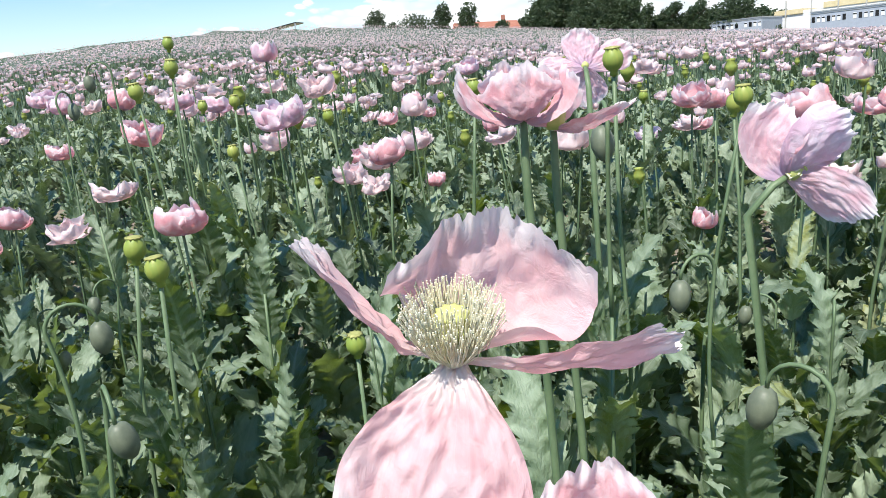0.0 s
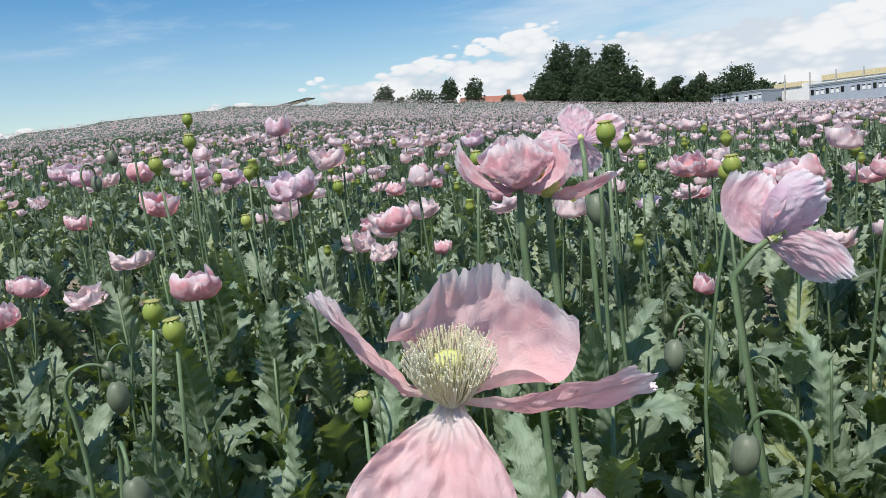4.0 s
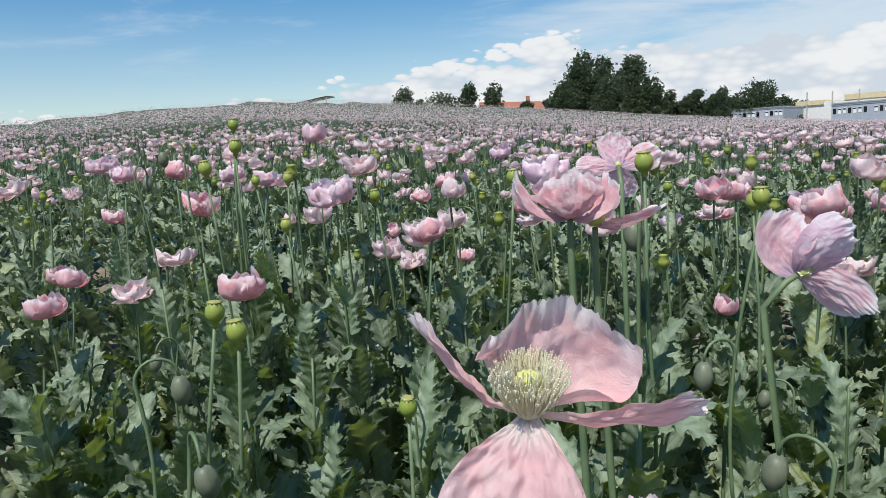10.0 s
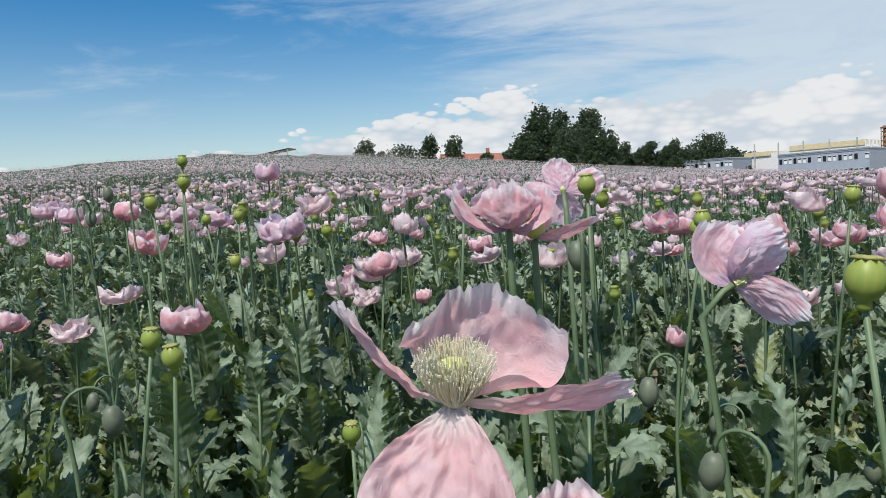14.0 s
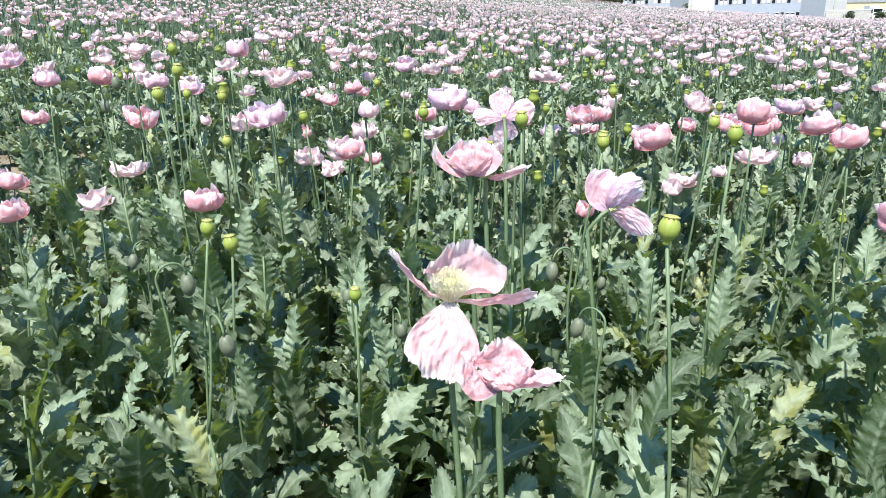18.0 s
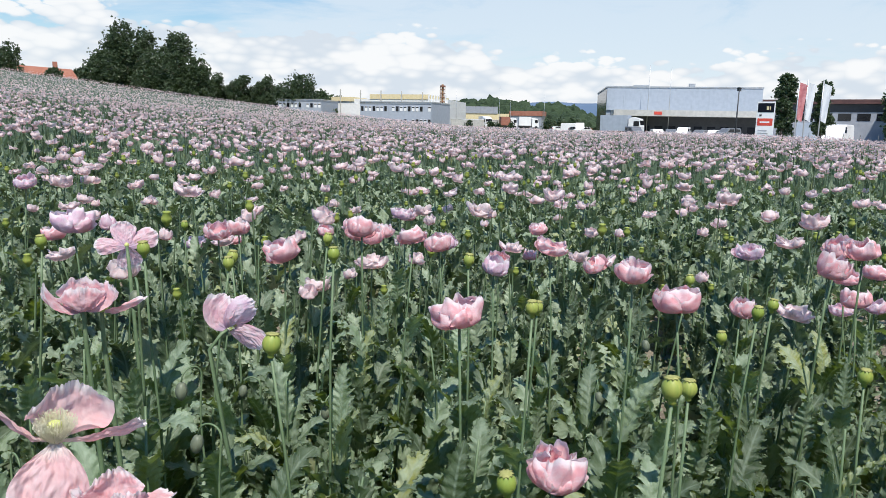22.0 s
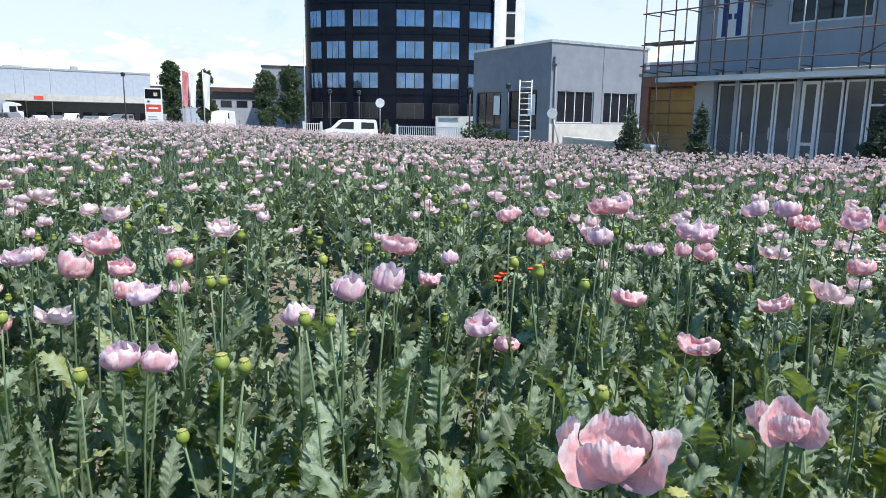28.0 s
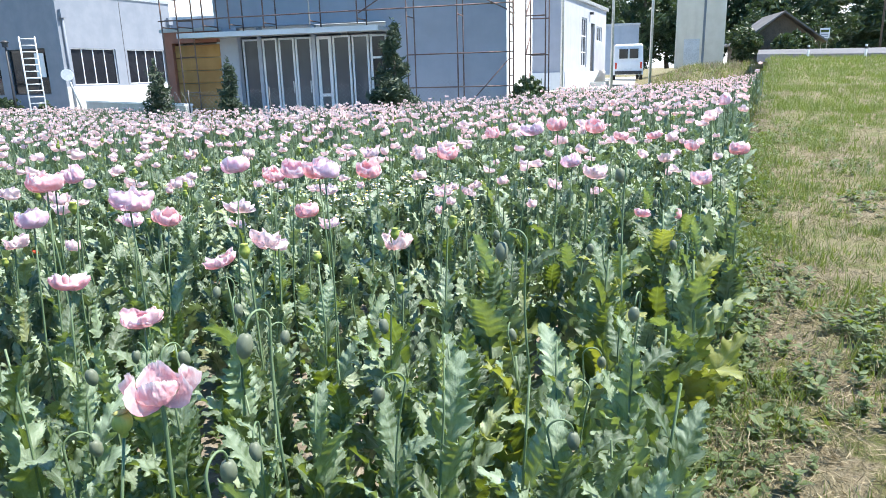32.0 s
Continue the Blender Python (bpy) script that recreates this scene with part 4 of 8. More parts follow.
# a lilac one behind that turns its back, with its stem in front of a hanging petal
loose_flower(0.153, 1.152, 1.034, LILAC, [
    ((-0.028, 0.010, 0.006), (-0.055, 0.012, 0.004), (0.1, 0.6, 0.9), 0.036, -0.2, 0.0036),
    ((-0.004, 0.012, 0.022), (-0.002, 0.020, 0.046), (1, 0, 0), 0.046, -0.2, 0.0036),
    ((0.028, 0.014, 0.012), (0.056, 0.020, 0.022), (-0.1, 0.6, 0.9), 0.044, 0.2, 0.0036),
    ((0.002, 0.010, -0.014), (0.006, 0.014, -0.046), (-1, 0, 0), 0.046, 0.1, 0.0036)],
    "lilac opium poppy spread wide open and turned away", None, 26, (0.0, -0.02), axis=(0, 0.95, 0.35), size=0.8)

# ---- other flowers, capsules and buds that stand out ----
PLACED = [(0.04, 0.56), (0.08, 0.50), (0.075, 0.82), (0.1, 0.85), (0.276, 0.855), (0.153, 1.152)]


def stand(x, y, h, kind, shape, size, tilt=None):
    i = len(PLACED)
    PLACED.append((x, y))
    poppy(x, y, h, kind, shape, size, tilt if tilt is not None else (0.08 + 0.05 * (i % 6)) if kind != "capsule" else 0.05 + 0.03 * (i % 4), i * 1.7, 8, 100 + i, (rnd.uniform(-.04, .04), rnd.uniform(-.02, .06)))


def goblet(x, y, z, seed):
    """A large half-closed flower with four broad overlapping petals."""
    PLACED.append((x, y))
    rnd.uniform(-.04, .04), rnd.uniform(-.02, .06)
    loose_flower(x, y, z, PINK, [
        ((-0.003, 0.034, -0.002), (-0.002, 0.031, 0.045), (-1, -0.2, 0), 0.056, 0.34, 0.0036),
        ((-0.034, 0.003, -0.006), (-0.026, 0.008, 0.040), (0, 1, 0), 0.064, 0.34, 0.0036),
        ((0.005, -0.034, 0.000), (0.000, -0.030, 0.044), (1, -0.2, 0), 0.060, 0.34, 0.0036),
        ((0.031, 0.0, 0.0), (0.024, 0.0, 0.049), (0, -1, 0), 0.062, 0.32, 0.0036)],
        "large pink opium poppy with half-closed overlapping petals", (60, 0.014, 0.011, seed, 0.0005), seed, (0.01, 0.02))


stand(-0.567, 1.433, 1.045, "capsule", 0, 1.10)
stand(-0.574, 1.582, 1.085, "capsule", 0, 1.15)
stand(-0.600, 1.640, 1.135, "capsule", 0, 0.95)
stand(-0.168, 1.558, 0.890, "pink", 1, 0.95)
stand(-0.212, 2.919, 0.945, "capsule", 0, 1.20)
stand(0.379, 1.344, 0.950, "capsule", 0, 1.15)
stand(-0.432, 1.245, 0.845, "pink", 1, 1.00)
stand(-0.282, 0.902, 0.872, "capsule", 0, 1.00)
stand(-0.102, 0.921, 0.780, "capsule", 0, 0.90)
stand(0.301, 0.679, 0.950, "capsule", 0, 1.15)
stand(0.593, 0.664, 0.955, "pink", 4, 1.00)
stand(1.284, 0.429, 0.830, "capsule", 0, 1.10)
stand(1.128, 1.150, 0.950, "pink", 3, 1.00)
stand(1.009, 0.613, 0.945, "pink", 1, 1.00)
goblet(0.912, -0.485, 0.996, 27)
goblet(1.325, -0.713, 0.870, 28)
stand(2.131, -0.491, 0.830, "pink", 4, 0.95)
stand(2.114, -0.842, 0.850, "pink", 3, 1.00)
stand(2.076, -0.191, 0.695, "pink", 2, 0.90)
stand(2.175, -0.643, 1.000, "lilac", 4, 1.20)
stand(2.701, -2.190, 0.935, "lilac", 1, 1.10)
stand(2.748, -0.400, 0.995, "pink", 2, 1.10)
stand(2.504, -1.322, 0.990, "pink", 1, 1.10)
stand(1.559, 0.046, 0.945, "lilac", 0, 1.10)
stand(-0.673, 1.396, 1.030, "bud", 0, 1.00)
stand(-0.547, 2.030, 1.110, "lilac", 0, 1.05)
stand(-0.363, 1.570, 0.970, "lilac", 4, 1.20)
stand(-0.731, 1.705, 0.953, "pink", 4, 1.05)
stand(-0.204, 2.455, 0.698, "pink", 0, 1.00)
stand(0.548, 1.516, 0.910, "pink", 4, 1.30)
stand(1.107, 2.488, 0.810, "pink", 2, 1.35)
stand(-0.334, 0.954, 0.882, "capsule", 0, 1.00)
stand(-1.142, 1.795, 0.772, "pink", 1, 1.00)
stand(-0.388, 0.868, 0.815, "bud", 0, 1.15)
stand(0.251, 0.935, 0.820, "bud", 0, 1.00)
stand(0.165, 1.014, 0.955, "bud", 0, 1.25)
stand(-0.468, 1.558, 0.922, "capsule", 0, 1.00)
stand(-0.292, 1.622, 0.970, "capsule", 0, 1.00)
stand(-0.516, 1.716, 1.013, "capsule", 0, 1.00)
stand(-0.659, 1.871, 1.006, "capsule", 0, 1.00)
stand(-0.279, 2.653, 0.943, "pink", 1, 1.00)
stand(-0.501, 2.708, 0.765, "pink", 4, 1.00)
stand(-1.300, 2.246, 0.892, "pink", 1, 1.00)
stand(-0.730, 2.119, 0.992, "lilac", 2, 1.00)
stand(-0.841, 2.143, 1.010, "lilac", 2, 1.00)
stand(0.366, 2.008, 0.936, "capsule", 0, 1.00)
stand(0.552, 2.294, 0.830, "pink", 2, 1.00)
stand(0.002, 2.429, 0.859, "pink", 1, 1.00)
stand(-0.951, 1.457, 0.774, "pink", 1, 1.00)
stand(-1.301, 1.966, 0.756, "pink", 1, 1.00)
stand(0.064, 1.731, 0.980, "lilac", 4, 1.30)
stand(0.174, 2.450, 0.881, "lilac", 0, 1.00)
stand(0.435, 1.827, 0.930, "pink", 2, 1.00)
stand(0.582, 1.274, 0.992, "capsule", 0, 1.00)
stand(0.488, 0.954, 1.018, "capsule", 0, 1.00)
stand(0.826, 1.594, 0.925, "pink", 1, 1.00)
stand(1.030, 2.648, 0.779, "pink", 1, 1.00)
stand(1.152, 2.117, 0.916, "lilac", 2, 1.00)
stand(0.826, 1.322, 0.969, "pink", 2, 1.00)
stand(0.006, 1.385, 1.005, "capsule", 0, 1.00)
stand(0.439, 1.748, 0.683, "pink", 0, 0.84)
stand(0.227, 0.638, 0.840, "bud", 0, 0.85)
stand(-0.313, 0.787, 0.775, "bud", 0, 1.15)
stand(-0.074, 2.494, 1.033, "lilac", 2, 1.00)
stand(-0.329, 3.362, 0.865, "pink", 1, 1.00)
stand(-1.028, 2.155, 1.025, "pink", 1, 1.00)
stand(-1.153, 2.090, 1.026, "lilac", 1, 1.00)
stand(-1.621, 2.696, 1.052, "lilac", 2, 1.40)
stand(-0.406, 2.805, 0.879, "pink", 1, 1.00)
stand(0.531, 2.012, 0.907, "pink", 1, 1.00)
stand(0.341, 1.176, 0.972, "capsule", 0, 1.00)
stand(0.918, 1.993, 0.874, "pink", 1, 1.00)
stand(0.974, 1.864, 0.895, "pink", 1, 1.00)
stand(1.435, 2.626, 0.841, "pink", 2, 1.00)
stand(1.117, 1.684, 0.875, "lilac", 1, 1.00)
stand(0.949, 1.131, 0.915, "lilac", 1, 0.88)
stand(1.695, 2.034, 0.730, "pink", 0, 1.00)
stand(1.446, 1.332, 0.843, "pink", 1, 1.00)
stand(0.966, 0.682, 0.990, "pink", 4, 0.88)
stand(0.569, 0.381, 0.830, "pink", 4, 1.00)
stand(0.634, 0.265, 0.978, "capsule", 0, 1.00)
stand(0.479, 0.347, 0.865, "capsule", 0, 1.00)
stand(0.906, 0.889, 0.887, "capsule", 0, 1.00)
stand(-0.619, 1.470, 1.075, "bud", 0, 1.00)
stand(-0.570, 1.242, 0.745, "bud", 0, 1.00)
stand(0.476, 2.551, 0.782, "lilac", 2, 1.00)
stand(1.211, 2.204, 0.895, "pink", 2, 1.00)
stand(0.694, 1.341, 0.990, "pink", 1, 1.00)
stand(0.961, 1.437, 0.921, "pink", 1, 1.00)
stand(1.412, 1.837, 0.772, "pink", 2, 1.00)
stand(1.578, 1.315, 0.828, "pink", 1, 1.00)
stand(1.753, 1.052, 0.905, "lilac", 2, 1.00)
stand(1.789, 0.815, 0.955, "pink", 1, 1.00)
stand(1.550, 0.682, 0.945, "pink", 0, 1.15)
stand(2.481, 1.108, 0.769, "pink", 1, 1.00)
stand(1.502, 0.457, 0.920, "lilac", 2, 0.85)
stand(1.324, 0.377, 0.850, "lilac", 1, 0.90)
stand(1.363, 0.330, 0.835, "lilac", 1, 0.90)
stand(0.805, 0.393, 0.903, "capsule", 0, 1.00)
stand(1.282, 0.734, 0.817, "capsule", 0, 1.00)
stand(1.215, 0.604, 0.912, "capsule", 0, 1.00)
stand(1.362, 0.680, 0.892, "capsule", 0, 1.00)
stand(1.165, 0.063, 0.937, "capsule", 0, 1.00)
stand(1.395, 0.048, 0.938, "capsule", 0, 1.00)
stand(1.659, -0.006, 0.945, "lilac", 0, 1.10)
stand(2.622, 0.113, 0.799, "lilac", 0, 1.00)
stand(1.672, 1.943, 0.848, "pink", 1, 1.00)
stand(0.740, 0.676, 0.956, "capsule", 0, 1.00)
stand(0.770, 0.945, 0.987, "capsule", 0, 1.00)
stand(1.398, 0.937, 0.890, "capsule", 0, 1.00)
stand(1.617, 0.652, 0.989, "pink", 4, 1.00)
stand(1.910, 0.866, 0.861, "pink", 2, 1.00)
stand(2.070, 0.802, 0.857, "pink", 1, 1.00)
stand(1.821, 0.772, 0.822, "pink", 1, 1.00)
stand(2.244, 1.062, 0.682, "lilac", 2, 0.90)
stand(2.378, 1.037, 0.681, "lilac", 1, 0.95)
stand(2.550, 0.165, 0.735, "pink", 4, 1.00)
stand(2.431, -0.127, 0.990, "pink", 2, 0.95)
stand(2.540, -0.397, 1.016, "pink", 1, 1.00)
stand(2.464, -0.203, 0.915, "pink", 1, 1.05)
stand(2.334, -0.404, 0.950, "lilac", 1, 1.00)
stand(3.066, -0.583, 0.796, "lilac", 1, 1.00)
stand(2.607, -0.712, 0.874, "pink", 1, 1.00)
stand(2.974, -0.673, 0.814, "pink", 0, 1.00)
stand(3.342, -0.974, 0.930, "lilac", 1, 1.30)
stand(2.468, -1.086, 1.014, "lilac", 1, 1.00)
stand(2.269, -1.124, 1.030, "pink", 1, 1.10)
stand(2.482, -1.119, 0.880, "pink", 1, 1.00)
stand(3.330, -1.118, 0.895, "pink", 1, 1.00)
stand(1.439, -0.458, 0.845, "capsule", 0, 1.05)
stand(0.948, -0.540, 0.940, "capsule", 0, 1.15)
stand(1.325, -0.660, 0.835, "capsule", 0, 1.20)
stand(1.289, 0.228, 0.743, "capsule", 0, 1.00)
stand(1.298, 0.111, 0.880, "capsule", 0, 1.00)
stand(1.481, 0.041, 0.911, "capsule", 0, 1.00)
stand(1.908, -0.395, 0.916, "capsule", 0, 1.00)
stand(1.657, -0.896, 0.800, "bud", 0, 1.00)
stand(0.917, -0.577, 0.880, "bud", 0, 1.00)
stand(2.803, -2.070, 1.056, "lilac", 2, 1.22)
stand(2.940, -2.263, 1.056, "pink", 1, 1.22)
stand(2.763, -2.329, 1.058, "pink", 1, 1.10)
stand(2.149, -1.118, 1.050, "lilac", 1, 1.00)
stand(2.543, -0.929, 1.028, "lilac", 1, 1.00)
stand(3.054, -1.109, 0.924, "pink", 4, 1.00)
stand(2.630, -1.643, 1.009, "pink", 1, 1.00)
stand(3.565, -3.014, 0.926, "pink", 1, 1.00)
stand(3.311, -3.042, 0.951, "pink", 2, 1.00)
stand(4.110, -4.206, 1.052, "lilac", 0, 1.40)
stand(3.144, -3.127, 0.905, "pink", 1, 1.00)
stand(2.552, -2.874, 0.956, "pink", 1, 1.00)
stand(2.306, -2.481, 0.897, "lilac", 1, 1.00)
stand(2.689, -2.688, 0.682, "pink", 0, 0.88)
stand(2.785, -2.590, 0.682, "pink", 2, 0.88)
stand(2.372, -0.440, 1.035, "pink", 2, 1.00)
stand(2.709, -0.468, 1.012, "lilac", 0, 1.00)
stand(3.474, -2.200, 0.992, "pink", 1, 1.00)
stand(1.889, -1.862, 1.020, "bud", 0, 1.40)
stand(1.154, -0.860, 1.004, "bud", 0, 1.00)
stand(1.312, -1.280, 1.020, "bud", 0, 1.05)
stand(0.177, 1.085, 1.028, "capsule", 0, 1.00)

# where the camera walks: keep tall plants out of it
TRACK = [(0.07, 0.3), (0.06, 0.2), (0.03, 0.0), (0.0, -0.15), (0.1, -0.3), (0.27, -0.4), (0.4, -0.65), (0.37, -0.77)]


def near_track(x, y):
    return min(math.hypot(x - a, y - b) for a, b in TRACK)


FX, FY = CX - 0.13, CY - 0.13      # the crop's edge runs through here


def in_field(x, y, margin=0.0):
    return (x - FX) * math.sin(radians(45)) + (y - FY) * math.cos(radians(45)) > margin




BARE = [(-1.0, 1.88, 0.30), (-0.31, 1.50, 0.15), (1.78, -1.98, 0.24), (1.95, -1.72, 0.34), (2.06, -2.34, 0.34), (1.62, -1.80, 0.30), (2.45, -2.30, 0.26), (5.0, 1.75, 0.80), (5.6, 1.9, 0.6), (3.6, 2.8, 0.5), (4.2, 1.4, 0.60), (3.5, 1.1, 0.40), (2.9, 0.85, 0.28), (4.3, 2.1, 0.6), (3.4, 1.75, 0.4), (2.4, -0.75, 0.35), (1.9, -1.55, 0.3), (-1.1, 2.0, 0.35)]


def near_plants(count, reach):
    made, tries = 0, 0
    while made < count and tries < 20000:
        tries += 1
        a, d = rnd.uniform(-45, 135), reach * math.sqrt(rnd.uniform(0.004, 1))
        x, y = FX + d * math.sin(radians(a)), FY + d * math.cos(radians(a))
        t = near_track(x, y)
        if not in_field(x, y, 0.03) or t < 0.2:
            continue
        if min(math.hypot(x - p, y - q) / c for p, q, c in BARE) < 0.85:
            continue
        if min((math.hypot(x - p, y - q) for p, q in PLACED), default=9) < 0.095:
            continue
        PLACED.append((x, y))
        made += 1
        low = t < 1.5
        k = rnd.random()
        if low:
            poppy(x, y, rnd.uniform(0.68, 0.88) if x - y > 1.45 else rnd.uniform(0.52, 0.70) if t < 0.9 else rnd.uniform(0.60, 0.80), "leafy" if k < 0.7 else "bud", leaves=12, seed=1000 + made, top_leaf=0.86, leaf_len=0.23)
        else:
            kind = "leafy" if k < 0.3 else "bud" if k < 0.5 else "capsule" if k < 0.74 else "pink" if k < 0.9 else "lilac"
            h = rnd.uniform(0.58, 0.72) if kind == "leafy" else rnd.uniform(0.76, 0.97)
            poppy(x, y, h, kind, rnd.randrange(5), rnd.uniform(0.85, 1.1), rnd.uniform(0, .35), rnd.uniform(0, 6), 11, 1000 + made, top_leaf=0.75)


near_plants(160, 1.95)


def edge_plant(x, y, h, seed, yellow=False):
    """A big leafy plant at the crop's edge, its broad leaves held upright."""
    r = random.Random(seed)
    g = float(ground_at(x, y))
    plant = thing("poppy_plant", Matrix.Translation((x, y, g)), "tall leafy opium poppy with broad upright " + ("yellowing backlit-toned" if yellow else "green") + " leaves", "poppy", "poppies in the field")
    top = Vector((r.uniform(-.04, .04), r.uniform(-.04, .04), h))
    bare_stem(plant, stem_mesh((0, 0, 0), top, (r.uniform(-.02, .02), r.uniform(-.02, .02)), seed), 0.0070, 0.0034, 8)
    for i in range(13):
        f = (i + r.uniform(0.1, 0.9)) / 13
        ob = add_leaf(plant, top * (0.05 + 0.80 * f), i * 2.4 + seed, 0.34 * (1.18 - 0.62 * f) * r.uniform(.85, 1.1), r.choice((1, 4, 8, 3)), r.uniform(-.30, .12), r.uniform(1.05, 1.4))
        if yellow and f < 0.5 or i % 6 == 5:
            ob.data = YELLOW_LEAVES[i % 3]
    hook(plant, top * 0.92, top + Vector((0.02, 0.01, 0.05)), r.uniform(0, 6), 1.1, seed)
    PLACED.append((x, y))


YELLOW_LEAVES = [leaf_mesh("leaf", 57, 90 + i, d, OLD_BACKLIT_LEAF) for i, d in enumerate((25, 50, 85))]
for k, (x, y, h) in enumerate(((2.165, -1.967, 0.74), (1.905, -2.135, 0.70), (2.38, -1.72, 0.76), (2.30, -2.10, 0.72), (1.72, -1.46, 0.66), (2.62, -2.55, 0.74), (-0.74, 1.60, 0.44), (-0.92, 1.52, 0.50))):
    edge_plant(x, y, h, 700 + k, k in (1, 4, 6))

# the crop further off, joined


LITE = [leaf_mesh("leaf", 27, 140 + i, dr, cols=(-1, -0.6, 0, 0.6, 1)) for i, dr in enumerate((60, 35, 95, 20, 80, 50))]


def low_plant(seed, kind, fine=False):
    """A light plant for the middle distance: material 0 leaf, 1 stem, 2 petal, 3 capsule."""
    r = random.Random(seed)
    bm = bmesh.new()
    uvl = bm.loops.layers.uv.verify()
    H = 0.88 if kind != "leafy" else 0.62
    tube(bm, [(0, 0, 0), (r.uniform(-.02, .02), r.uniform(-.02, .02), H * .5), (r.uniform(-.03, .03), r.uniform(-.03, .03), H)], [0.005, 0.004, 0.003], 3, False)
    for f in bm.faces:
        f.material_index = 1
    top = Vector((0, 0, H))
    for i in range(10 if fine else 0):
        t = (i + r.random()) / 10
        k0 = len(bm.verts)
        bm.from_mesh(LITE[r.randrange(6)])
        bm.verts.ensure_lookup_table()
        L = 0.23 * (1.40 - 0.80 * t) * r.uniform(.8, 1.15)
        m = Matrix.Translation((0, 0, 0.04 + t * (0.62 if kind != "leafy" else 0.5))) @ Euler((0, r.uniform(-.28, .28), i * 2.4 + r.uniform(-.5, .5))).to_matrix().to_4x4() @ Matrix.Diagonal((L, L * r.uniform(.85, 1.2), L, 1))
        for v in bm.verts[k0:]:
            v.co = m @ v.co
    for i in range(0 if fine else 11):
        t = (i + r.random()) / 11
        z, L, a = 0.06 + t * 0.60, 0.21 * (1.25 - 0.75 * t) * r.uniform(.8, 1.15), i * 2.4 + r.uniform(-.4, .4)
        n, ang, px, pz, rows = 11, radians(r.uniform(52, 84)), 0.0, z, []
        turn = r.uniform(1, 12)
        for s in range(n):
            q = s / (n - 1)
            w = L * 0.25 * math.sin(math.pi * min(1, q * .9 + .1)) ** .7 * (1 - .4 * q) * (1.25 if s % 2 else .55) * r.uniform(.8, 1.15) + 0.002
            wv = r.uniform(-.12, .12) * L
            rows.append([(px * math.cos(a) - sd * w * math.sin(a), px * math.sin(a) + sd * w * math.cos(a), pz + 0.3 * abs(sd) * w + wv * sd * q) for sd in (-1, 0, 1)])
            px += math.cos(ang) * L / (n - 1)
            pz += math.sin(ang) * L / (n - 1)
            ang -= radians(turn)
        grid_sheet(bm, rows)
    if kind in ("flower",):
        sh = dict(SHAPES[(0, 1, 4, 3, 2)[seed % 5]])
        sh["ruffle"] *= 1.7
        k0 = len(bm.faces)
        for q in range(4):
            rot = Matrix.Translation(top) @ Matrix.Rotation(r.uniform(0, .4), 4, Vector((r.uniform(-1, 1), r.uniform(-1, 1), 0.1)).normalized()) @ Matrix.Rotation(q * math.pi / 2 + r.uniform(-.3, .3), 4, "Z") @ Matrix.Rotation(r.uniform(-.25, .40), 4, "Y") @ Matrix.Scale((.92 if q % 2 else 1.0) * (.72 + .05 * (seed % 5)), 4)
            grid_sheet(bm, [[rot @ Vector(p) for p in row] for row in petal_rows(seed=seed * 4 + q, nu=17 if fine else 9, nv=10 if fine else 6, **sh)])
        bm.faces.ensure_lookup_table()
        for f in bm.faces[k0:]:
            f.material_index = 2
    elif kind == "capsule":
        k0 = len(bm.verts)
        f0 = len(bm.faces)
        lathe(bm, [(0.003, -.004), (0.0105, 0.007), (0.0115, 0.0125), (0.0070, 0.022), (0.0095, 0.0245), (0.004, 0.026)], 6)
        bm.verts.ensure_lookup_table()
        for v in bm.verts[k0:]:
            v.co = v.co * 1.25 + top
        bm.faces.ensure_lookup_table()
        for f in bm.faces[f0:]:
            f.material_index = 3
    me = bpy.data.meshes.new("low")
    bm.to_mesh(me)
    bm.free()
    a = arrays(me)
    bpy.data.meshes.remove(me)
    return a


def ring_points(n, r0, r1, a0=-45, a1=134.9, limit=True):
    a = rng.uniform(a0, a1, n)
    d = np.sqrt(rng.uniform(r0 * r0, r1 * r1, n))
    if limit:
        keep = d < np.interp(a, LAZ, LR) - 0.3
        a, d = a[keep], d[keep]
    ragged = a < 134.9 - np.abs(rng.normal(0, 1, len(a))) * 11.0 / np.maximum(d, 2.0)
    a, d = a[ragged], d[ragged]
    x, y = FX + d * np.sin(np.radians(a)), FY + d * np.cos(np.radians(a))
    return x, y, d


def patch_thin(x, y):
    """Bare or thin places in the crop: keeps a share of the points."""
    keep = np.ones(len(x), bool)
    for px, py, pr in BARE:
        q = np.hypot(x - px, y - py) / pr
        keep &= rng.random(len(x)) < np.clip(q * q, 0.03, 1)
    return keep




